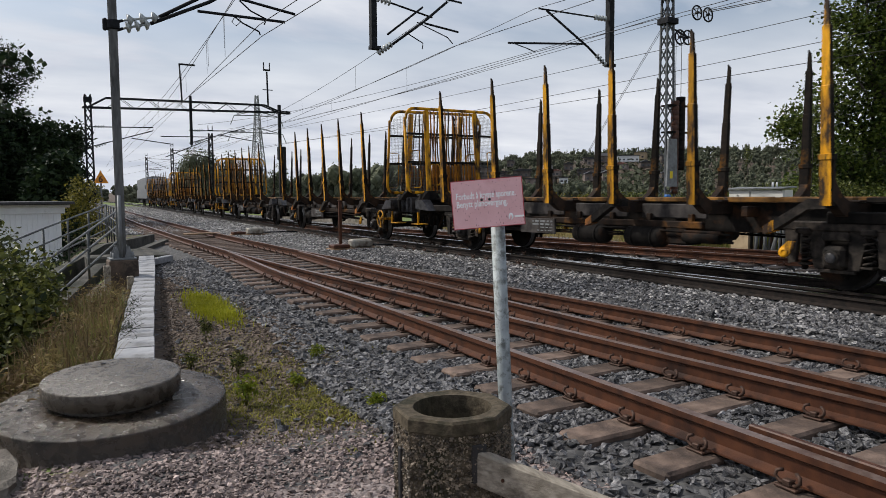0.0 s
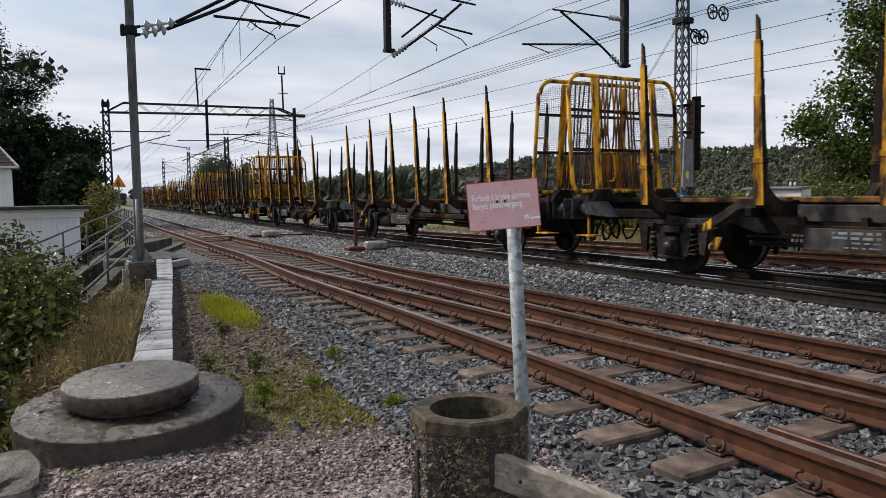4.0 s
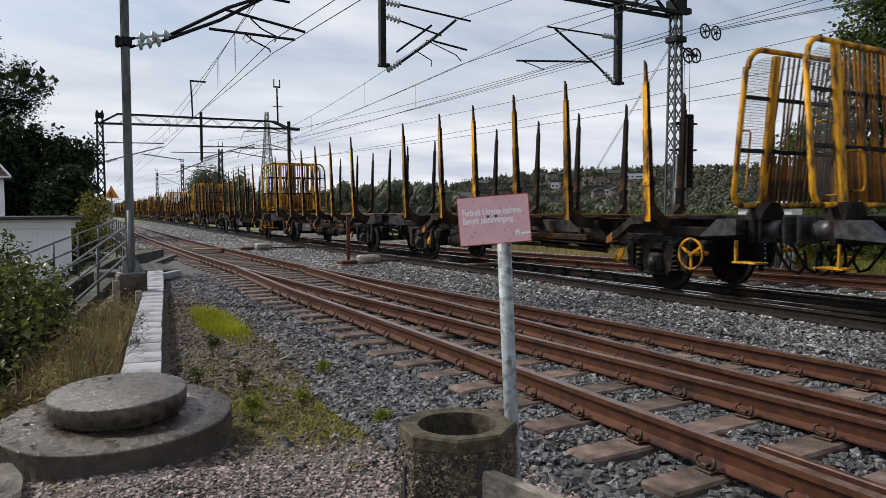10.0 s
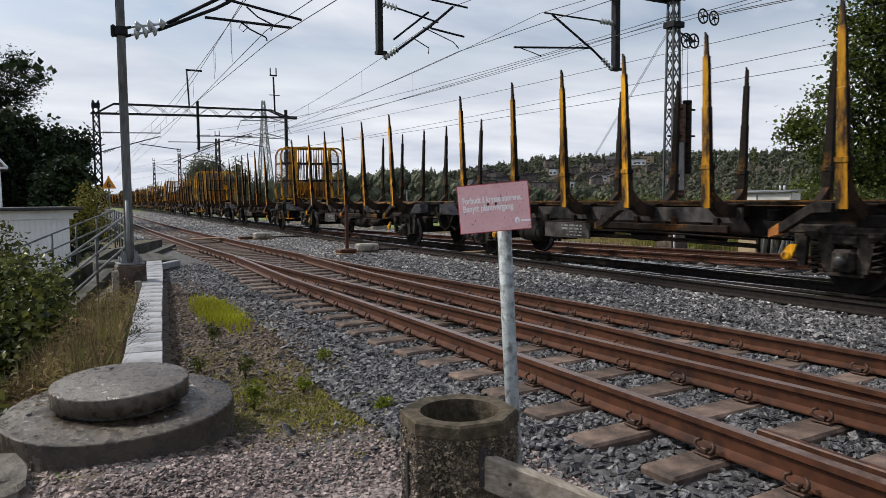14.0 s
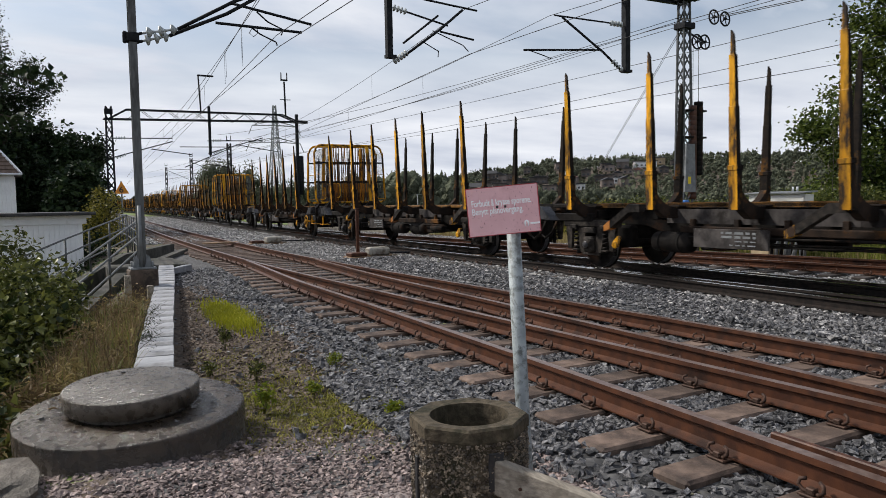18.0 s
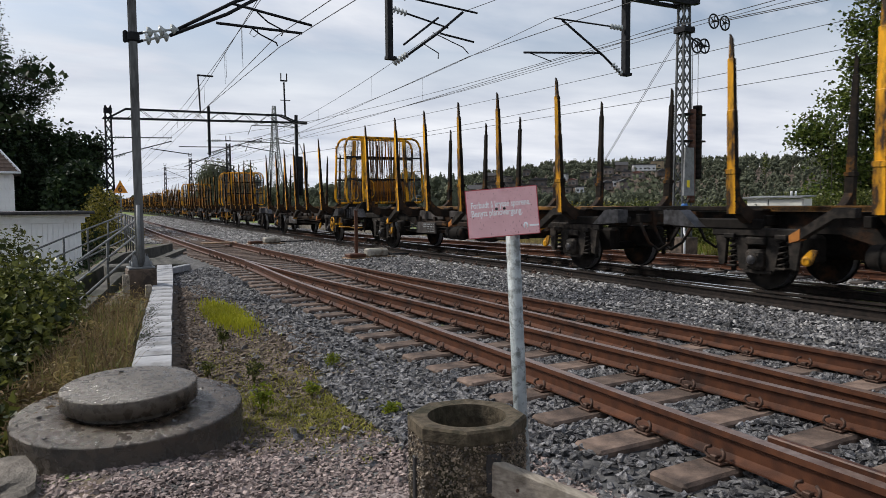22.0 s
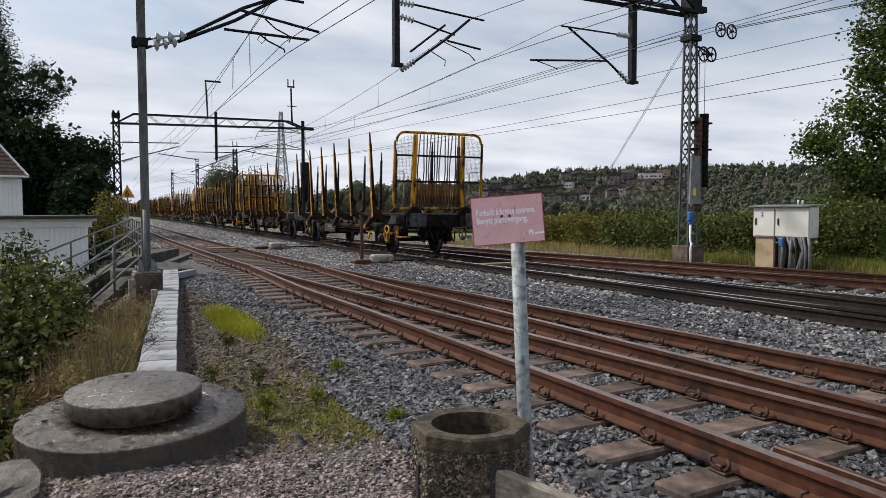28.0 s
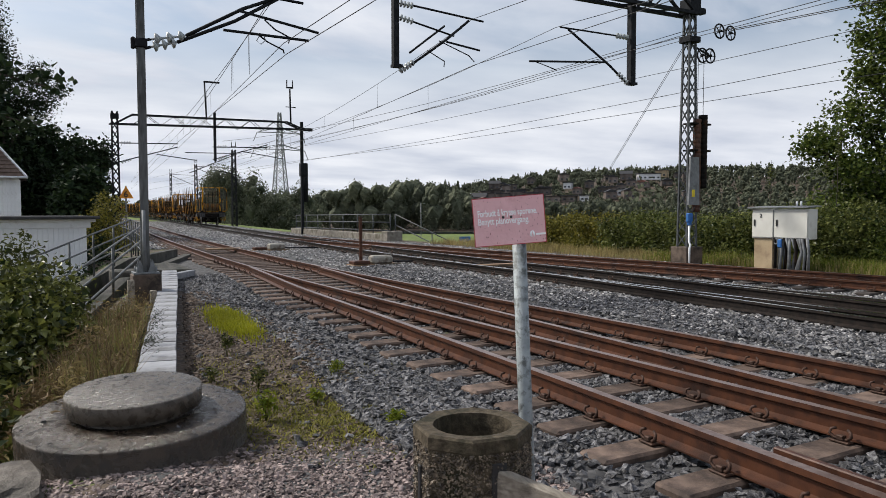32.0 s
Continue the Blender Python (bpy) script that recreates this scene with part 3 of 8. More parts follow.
def zone(x, y):
    """Grit, earth and grass on the ground, each 0 to 1."""
    grit = earth = grass = 0.0
    tx = TROUGH(y)
    lim = 2.35 + 0.5 * smooth(4.8, 8.5, y)
    path_edge = 4.75 - 0.42 * x
    if y < path_edge and x < 2.6:
        grit = smooth(0.0, 0.9, path_edge - y)
    if y >= 4.2 and x < lim + 0.2 and y < 17:
        earth = smooth(-0.5, 0.25, lim - x) * smooth(4.2, 5.2, y)
    if y > 3 and x < tx - 0.1:
        earth, grass = 1.0, 0.35
    if x > 17.0:
        earth, grass = 1.0, smooth(17, 18.5, x)
    elif x > 15.2 and y < 40:
        earth = 0.6
    if y > 60 and x < 3:
        grass = 1.0
    if x > MAIN(y) + 7 and y > 34:
        grass = 1.0
    if y < -8 and x < 2:
        grass = 0.5
    if math.hypot(x, y) > 260:
        earth, grass = 1.0, 0.0
    return grit, earth, grass


def make_ground():
    def steps(lo, hi, near_lo, near_hi, fine):
        out, v, d = [], near_lo, fine
        mid = list(np.arange(near_lo, near_hi + 1e-6, fine))
        while v > lo:
            d *= 1.22; v -= d; out.append(max(v, lo))
        up, v, d = [], near_hi, fine
        while v < hi:
            d *= 1.22; v += d; up.append(min(v, hi))
        return sorted(set(out)) + mid + up
    xs = steps(-2600, 2600, -3, 22, 0.3)
    ys = steps(-2600, 2600, -2, 26, 0.3)
    b = Build()
    nx = len(xs)
    cols = []
    for y in ys:
        for x in xs:
            z = ground_z(x, y)
            if -4 < x < 24 and -3 < y < 40:
                z += 0.02 * noise.noise(Vector((x * 1.7, y * 1.7, 0)))
            b.v.append((x, y, z))
            cols.append((*zone(x, y), 1))
    b.f = [(j * nx + i, j * nx + i + 1, (j + 1) * nx + i + 1, (j + 1) * nx + i) for j in range(len(ys) - 1) for i in range(nx - 1)]
    b.k = [0] * len(b.f); b.s = [True] * len(b.f)
    me = bpy.data.meshes.new("ground")
    me.from_pydata(b.v, [], b.f)
    me.materials.append(GROUND)
    me.polygons.foreach_set("use_smooth", b.s)
    at = me.color_attributes.new("zone", "FLOAT_COLOR", "POINT")
    at.data.foreach_set("color", [c for q in cols for c in q])
    me.update()
    return tagged(new("ground", me), "grey ballast, brown earth and grass around the tracks", "ground", kind="structure")


make_ground()

CRUMB = material("brown_earth_stone", (0.05, 0.036, 0.026), (0.165, 0.122, 0.09), 22, 0.85, 0, 0.3, 160, None, vary=0.5, per_piece=True)

# ---------------------------------------------------------------- loose stones


def scatter_stones(name, label, count, size, place, mat, seed, flat=0.7):
    """Many broken stones as one object; place(rng) gives a point on the ground."""
    rng = np.random.default_rng(seed)
    ico = np.array([(-1, -1, -1), (1, -1, -1), (1, 1, -1), (-1, 1, -1), (-1, -1, 1), (1, -1, 1), (1, 1, 1), (-1, 1, 1)], float) * 0.72
    tri = np.array([(0, 2, 1), (0, 3, 2), (4, 5, 6), (4, 6, 7), (0, 1, 5), (0, 5, 4), (1, 2, 6), (1, 6, 5), (2, 3, 7), (2, 7, 6), (3, 0, 4), (3, 4, 7)])
    pts = np.array([place(rng) for _ in range(count)])
    q = rng.normal(size=(count, 4)); q /= np.linalg.norm(q, axis=1)[:, None]
    w, x, y, z = q.T
    R = np.stack([np.stack([1 - 2 * (y * y + z * z), 2 * (x * y - z * w), 2 * (x * z + y * w)], 1),
                  np.stack([2 * (x * y + z * w), 1 - 2 * (x * x + z * z), 2 * (y * z - x * w)], 1),
                  np.stack([2 * (x * z - y * w), 2 * (y * z + x * w), 1 - 2 * (x * x + y * y)], 1)], 1)
    sc = rng.uniform(size[0], size[1], (count, 1)) * rng.uniform(0.4, 1.2, (count, 3))
    base = (ico[None] + rng.uniform(-0.42, 0.42, (count, 8, 3))) * sc[:, None, :]
    v = np.einsum("nij,nkj->nki", R, base)
    v[:, :, 2] *= flat
    v += pts[:, None, :]
    faces = (tri[None] + 8 * np.arange(count)[:, None, None]).reshape(-1, 3)
    me = bpy.data.meshes.new(name)
    me.from_pydata(v.reshape(-1, 3), [], faces)
    me.materials.append(mat)
    me.update()
    return tagged(new(name, me), label, "gravel", kind="stuff")


def on_ballast(rng):
    while True:
        y = 1.5 + 17 * rng.random() ** 1.9
        x = rng.uniform(1.4, 8.9) if y > 4 else rng.uniform(1.4, 7.5)
        lim = 2.35 + 0.5 * smooth(4.8, 8.5, y)
        if x < lim - 0.25 and rng.random() > 0.03:
            continue
        if y < 4.6 - 0.42 * x and rng.random() > 0.25:
            continue
        if abs((y + 3.28 + 0.3) % 0.6 - 0.3) < 0.15 and BRANCH(y) - 1.3 < x < SIDING(y) + 1.3:
            continue
        z = ground_z(x, y)
        return x, y, z + rng.uniform(-0.01, 0.02)


def on_earth(rng):
    while True:
        y = rng.uniform(4.4, 14.5)
        x = rng.uniform(TROUGH(y) + 0.25, 2.45 + 0.5 * smooth(4.8, 8.5, y))
        return x, y, ground_z(x, y) + rng.uniform(-0.006, 0.008)


def on_path(rng):
    while True:
        x = rng.uniform(-0.9, 2.7)
        y = rng.uniform(1.6, 5.2)
        if y > 5.35 - 0.42 * x:
            continue
        return x, y, ground_z(x, y) + rng.uniform(-0.004, 0.006)


def on_far_bed(rng):
    while True:
        y = 4 + 36 * rng.random() ** 1.5
        x = rng.uniform(6.6, 16.8)
        return x, y, ground_z(x, y) + rng.uniform(-0.01, 0.015)


def on_near_bed(rng):
    while True:
        y, x = rng.uniform(1.2, 6.0), rng.uniform(1.6, 6.8)
        if y < 4.9 - 0.42 * x or x < 2.1 + 0.5 * smooth(4.8, 8.5, y):
            continue
        if abs((y + 3.28 + 0.3) % 0.6 - 0.3) < 0.15 and BRANCH(y) - 1.3 < x < SIDING(y) + 1.3:
            continue
        return x, y, ground_z(x, y) + rng.uniform(0.0, 0.03)


def on_distant_bed(rng):
    y = 32 + 90 * rng.random() ** 1.4
    x = rng.uniform(SIDING(y) - 2.2, MAIN(y) + 3.4)
    return x, y, ground_z(x, y) + rng.uniform(-0.01, 0.02)


scatter_stones("ballast_gravel", "loose dark grey crushed stone beside the siding", 40000, (0.018, 0.043), on_ballast, STONE, 3)
scatter_stones("ballast_gravel", "angular slate-grey stones heaped round the siding sleepers", 17000, (0.02, 0.042), on_near_bed, STONE, 12)
scatter_stones("ballast_gravel", "grey crushed stone between the main tracks", 36000, (0.024, 0.046), on_far_bed, STONE_PALE, 4)
scatter_stones("ballast_gravel", "grey crushed stone along the far curve of the line", 30000, (0.04, 0.085), on_distant_bed, STONE_PALE, 8, 0.6)
scatter_stones("earth_crumbs", "dark brown stones and crumbs in the bare earth", 14000, (0.009, 0.03), on_earth, CRUMB, 6)
scatter_stones("path_gravel", "fine pinkish grey gravel on the footpath", 30000, (0.007, 0.021), on_path, GRIT, 5)

# ---------------------------------------------------------------- tracks


def clip_mesh():
    """A base plate and a bent spring clip on either side of the rail's foot."""
    b = Build()
    b.box((0, 0, -0.166), (0.27, 0.13, 0.014), bevel=0.004)
    for s in (-1, 1):
        x = s * 0.095
        b.tube([(x, -0.038, -0.088), (x + s * 0.012, -0.066, -0.098), (x + s * 0.018, -0.072, -0.125), (x + s * 0.016, -0.045, -0.148), (x, 0.0, -0.152),
                (x + s * 0.016, 0.045, -0.148), (x + s * 0.018, 0.072, -0.125), (x + s * 0.012, 0.066, -0.098), (x, 0.038, -0.088)], 0.0105, 6)
        b.box((x + s * 0.01, 0, -0.142), (0.04, 0.05, 0.035), bevel=0.006)
    return b.data("rail_clip", CLIP)


CLIP_MESH = clip_mesh()


def track(name, label, line, y0, y1, top, side_mat, sleepers, sleeper_len, clips, spacing=0.6, sleeper_mat=None):
    t = thing(name, Matrix.Identity(4), label, "railway track", kind="structure")
    for s in (-1, 1):
        part("rail", rail_mesh(line, s, y0, y1), (side_mat, top), t)
    sb = Build()
    sb.box((0, 0, -0.275), (sleeper_len, 0.26, 0.2), bevel=0.015)
    me = sb.data("sleeper", sleeper_mat or SLEEPER)
    y = sleepers[0]
    rng = random.Random(int(y0 * 10) + 5)
    while y < sleepers[1]:
        m = pose(line(y), y, 0, 0, 0, math.degrees(heading(line, y)) + rng.uniform(-1, 1))
        s = part("sleeper", me, None, t)
        s.matrix_basis = m @ Matrix.Translation((rng.uniform(-0.03, 0.03), 0, rng.uniform(-0.008, 0.0)))
        if y < clips:
            for side in (-1, 1):
                c = part("rail_clip", CLIP_MESH, None, t)
                c.matrix_basis = m @ Matrix.Translation((side * 0.7525, 0, 0))
        y += spacing
    return t


def siding_sleepers():
    """Long timbers carry both routes of the turnout; shorter ones follow beyond it."""
    t = thing("siding_track", Matrix.Identity(4), "rusty siding track on brown stained sleepers with spring clips", "railway track", kind="structure")
    for s in (-1, 1):
        part("rail", rail_mesh(SIDING, s, -30, 220), (RUST, RAIL_TOP), t)
    for s, hi in ((-1, 17.4), (1, 16.6)):
        part("rail", rail_mesh(BRANCH, s, -30, hi), (RUST, RAIL_TOP), t)
    rng = random.Random(7)
    cache = {}
    y = -3.28
    while y < 110:
        lo = min(SIDING(y), BRANCH(y)) - 1.28 if y < 17.5 else SIDING(y) - 1.28
        hi = SIDING(y) + 1.28
        ln = round((hi - lo) * 20) / 20
        if ln not in cache:
            sb = Build()
            sb.box((0, 0, -0.275), (ln, 0.26, 0.2), bevel=0.018)
            cache[ln] = sb.data("sleeper", SLEEPER)
        s = part("sleeper", cache[ln], None, t)
        a = math.degrees(heading(SIDING, y))
        s.matrix_basis = pose((lo + hi) / 2 + rng.uniform(-0.05, 0.05), y, rng.uniform(-0.006, 0.004), 0, 0, a + rng.uniform(-1.2, 1.2))
        if y < 22:
            lines = [(SIDING, -1), (SIDING, 1)] + ([(BRANCH, -1), (BRANCH, 1)] if y < 13.5 else [])
            for ln2, side in lines:
                c = part("rail_clip", CLIP_MESH, None, t)
                c.matrix_basis = pose(ln2(y) + side * 0.7525, y, 0, 0, 0, math.degrees(heading(ln2, y)))
        y += 0.6
    # short check rail beside the near rail
    b = Build()
    b.beam((3.885, 2.74, -0.137), (3.45, -3.0, -0.137), 0.05, 0.075, bevel=0.008)
    part("check_rail", b, RUST, t, "short rusty check rail with a cut end")
    return t


siding_sleepers()
SLEEPER_DARK = material("oily_dark_sleeper", (0.035, 0.028, 0.024), (0.075, 0.06, 0.05), 9, 0.85, 0, 0.3, 70, vary=0.15)
track("main_track", "dark main track with bright polished rail tops", MAIN, -60, 460, RAIL_BRIGHT, RAIL_DARK, (-2, 62), 2.5, 32, 0.6, SLEEPER_DARK)
track("rear_track", "brown rusty track behind the main line", REAR, -30, 46, RAIL_TOP, RUST, (0, 40), 2.5, 26, 0.6, SLEEPER_DARK)
t = thing("turnout_rails", Matrix.Identity(4), "pair of polished turnout rails branching off the main track", "railway track", kind="structure")
for s in (-1, 1):
    part("rail", rail_mesh(THROAT, s, -30, 11.4), (RAIL_DARK, RAIL_BRIGHT), t)

# ---------------------------------------------------------------- log wagons
UNIT, SPEED, START = 27.35, 12.754, -339.57   # length over couplings, metres a second, place of the last unit's rear board at 0 s
BOARD = 26.3                                  # from rear to front bulkhead
MID = BOARD / 2                               # the joint of the two halves
STAKES = [MID + d * k for d in (-1, 1) for k in (2.0, 4.12, 5.82, 7.53, 9.23, 11.37)]
AXLES = [2.0, 11.03, 15.25, 24.3]


# scraped bars, darkened in colour as if seen against the bright sky
BAR_DARK = material("backlit_scraped_bars", (0.02, 0.013, 0.009), (0.09, 0.045, 0.014), 6, 0.6, 0.1, 0.15, 60, (0.30, 0.13, 0.012), 0.3, 3, vary=0.3)
BARS = []
for bend in (0.05, -0.045, 0.012):
    BARS.append(Build().tube([(0, 0, 1.36), (bend * 0.3, 0.01, 1.9), (bend, 0.012, 2.5), (bend * 0.4, 0, 3.05), (0, -0.02, 3.53)], 0.019, 5).data("bar", RUST_YELLOW))
DARK_BARS = [me.copy() for me in BARS]
for me in DARK_BARS:
    me.materials.clear()
    me.materials.append(BAR_DARK)
SLAT = Build().box((0, 0, 0), (0.05, 0.012, 0.66), bevel=0.003).data("slat", RUST_YELLOW)


def bulkhead(unit, y, face):
    """The end bulkhead: bent tube frame, bars, wire mesh in the outer fields, two posts with a step handle. face: +1 looks to +Y."""
    h = part("headboard", frame_tube(), YELLOW, unit, "worn yellow bulkhead of bent tube")
    # the board leans out over the coupling
    h.matrix_basis = Matrix.Translation((0, y, 1.38)) @ Matrix.Rotation(radians(-5 * face), 4, "X") @ Matrix.Translation((0, 0, -1.38))
    for i in range(14):
        # rear boards take the bars painted as backlit, front boards every third one
        br = part("bar", (BARS if face > 0 and i % 3 else DARK_BARS)[(i * 5 + face) % 3], None, h)
        br.matrix_basis = Matrix.Translation((-0.74 + 1.48 * i / 13, 0.02, 0))
    for i in range(13):
        sl = part("slat", SLAT, None, h)
        sl.matrix_basis = Matrix.Translation((-0.68 + 1.36 * i / 12, 0.03, 1.78))
    for s in (-1, 1):
        post = Build()
        post.beam((s * 0.80, -0.02 * face, 1.2), (s * 0.76, -0.02 * face, 3.53), 0.13, 0.08, bevel=0.012, up=(0, 1, 0))
        part("post", post, YELLOW, h)
        mesh = Build()
        for k in range(52):
            z = 1.46 + k * 0.039
            mesh.beam((s * 0.84, 0, z), (s * (1.385 - 0.0008 * k - 0.006 * max(0, k - 45) ** 2), 0, z), 0.006, 0.0045)
        for k in range(12):
            mesh.beam((s * (0.86 + 0.043 * k), 0, 1.45), (s * (0.86 + 0.043 * k), 0, 3.5 - (0.02 * max(0, k - 4))), 0.0045, 0.0045)
        tagged(part("wire_mesh", mesh, MESHWIRE, h, "fine dark wire mesh panel"), kind="stuff")
        loop = Build()
        loop.tube([(s * 1.36, -0.06 * face, 1.5), (s * 1.10, -0.10 * face, 1.5), (s * 1.06, -0.10 * face, 1.56), (s * 1.06, -0.10 * face, 2.42), (s * 1.10, -0.10 * face, 2.46), (s * 1.36, -0.06 * face, 2.46)], 0.014, 6)
        part("grab_loop", loop, YELLOW, h)
    for z in (2.17, 2.92):
        rb = Build()
        rb.box((0, 0.025, z), (2.74, 0.03, 0.06), bevel=0.006)
        part("cross_bar", rb, FRAME_DARK, h, "dark cross bar")
    hd = Build()
    x = -0.62
    hd.tube([(x - 0.10, -0.08 * face, 1.56), (x + 0.06, -0.16 * face, 1.56), (x + 0.12, -0.16 * face, 1.64), (x + 0.12, -0.16 * face, 2.02), (x + 0.06, -0.16 * face, 2.1), (x - 0.10, -0.08 * face, 2.1)], 0.02, 6)
    part("grab_handle", hd, YELLOW, h)
    return h


def frame_tube():
    b = Build()
    pts = []
    W, lo, hi, r = 1.42, 1.38, 3.58, 0.26
    ring = [(-W, lo + r), (-W + 0.02, hi - r)]
    for k in range(6):
        a = math.pi - (math.pi / 2) * k / 5
        ring.append((-W + 0.06 + r + r * math.cos(a), hi - r + r * math.sin(a)))
    for k in range(6):
        a = math.pi / 2 - (math.pi / 2) * k / 5
        ring.append((W - 0.06 - r + r * math.cos(a), hi - r + r * math.sin(a)))
    ring += [(W - 0.02, hi - r), (W, lo + r)]
    for k in range(5):
        a = -(math.pi / 2) * k / 4
        ring.append((W - 0.2 + 0.2 * math.cos(a), lo + 0.2 + 0.2 * math.sin(a)))
    for k in range(5):
        a = -math.pi / 2 - (math.pi / 2) * k / 4
        ring.append((-W + 0.2 + 0.2 * math.cos(a), lo + 0.2 + 0.2 * math.sin(a)))
    ring.append(ring[0])
    b.tube([(x, 0, z) for x, z in ring], 0.04, 8, caps=False)
    return b


def stake_mesh(side):
    """A tall tapered stake with a collar and a slim slanted tip, leaning slightly outwards; its outer face is painted."""
    b = Build()
    secs = [(-0.28, 0.11, 0.155), (0.30, 0.11, 0.155), (0.305, 0.135, 0.18), (0.37, 0.135, 0.18), (0.375, 0.09, 0.135), (1.22, 0.082, 0.125), (1.23, 0.072, 0.11), (1.96, 0.064, 0.098), (1.97, 0.046, 0.068), (2.25, 0.034, 0.05)]
    base = Vector((side * 1.435, 0, 1.42))
    d = Vector((side * 0.08, 0, 2.1)).normalized()
    vs = []
    for h, wx, wy in secs:
        c = base + d * h
        for sx, sy in ((-1, -1), (1, -1), (1, 1), (-1, 1)):
            slant = 0.07 if h > 2.2 and sy > 0 else 0.0
            vs.append(c + Vector((sx * wx / 2, sy * wy / 2, slant)))
    outer = 1 if side > 0 else 3
    for i in range(len(secs) - 1):
        for k in range(4):
            paint = k == outer and secs[i][0] < 2.0
            b.add([], [])
            b.f.append((i * 4 + k, i * 4 + (k + 1) % 4, (i + 1) * 4 + (k + 1) % 4, (i + 1) * 4 + k))
            b.k.append(0 if paint else 1); b.s.append(False)
    b.v = [tuple(p) for p in vs]
    n = len(vs)
    b.f += [(0, 3, 2, 1), (n - 4, n - 3, n - 2, n - 1)]; b.k += [1, 1]; b.s += [False, False]
    return b


def bolster_mesh():
    """The cross bearer; plate gussets sweep up in a quarter round to the stakes at both ends."""
    b = Build()
    top, bot = [], []
    xs = [-1.462, -1.455]
    xs += [-0.905 - 0.55 * math.cos(a) for a in np.linspace(0.0, math.pi / 2, 11)][1:]
    xs += [-0.5, -0.2]
    xs += [-x for x in reversed(xs)]
    for x in xs:
        e = abs(x)
        rise = 0.55 - math.sqrt(max(0.0, 0.55 ** 2 - (min(e, 1.455) - 0.905) ** 2)) if e > 0.905 else 0.0
        top.append((x, 1.17 + rise))
        bot.append((x, 0.99 + 0.22 * smooth(1.1, 1.5, e)))
    out = bot + list(reversed(top))
    m, n = len(out), len(xs) - 1
    vs = [(x, -0.07, z) for x, z in out] + [(x, 0.07, z) for x, z in out]
    fs = [(k, (k + 1) % m, m + (k + 1) % m, m + k) for k in range(m)]
    for k in range(n):
        a, c, d, e = k, k + 1, m - 2 - k, m - 1 - k
        fs += [(a, e, d, c), (m + a, m + c, m + d, m + e)]
    b.add(vs, fs)
    for s in (-1, 1):
        # foot plate of the gusset
        b.box((s * 0.72, 0, 1.19), (0.34, 0.20, 0.03), bevel=0.006)
    return b


def wheelset_mesh():
    rot = Matrix.Rotation(math.pi / 2, 4, "Y")
    b = Build()
    b.tube([(-0.95, 0, 0), (0.95, 0, 0)], 0.085, 12)
    for s in (-1, 1):
        base = Matrix.Translation((s * 0.75, 0, 0)) @ rot
        prof = [(0.09, -0.09), (0.14, -0.09), (0.16, -0.03), (0.36, -0.02), (0.38, -0.06), (0.43, -0.065)]
        b.lathe(prof, 28, base)
        b.lathe([(0.43, -0.065), (0.435, 0.045)], 28, base, 1)
        b.lathe([(0.435, 0.045), (0.46, 0.05), (0.46, 0.075), (0.38, 0.075), (0.36, 0.03), (0.16, 0.03), (0.14, 0.09), (0.09, 0.09)], 28, base)
        # web holes seen turning
        for k in range(4):
            a = k * math.pi / 2
            b.box((s * 0.75 + s * 0.035, 0.26 * math.cos(a), 0.26 * math.sin(a)), (0.03, 0.05, 0.05), bevel=0.01)
    return b


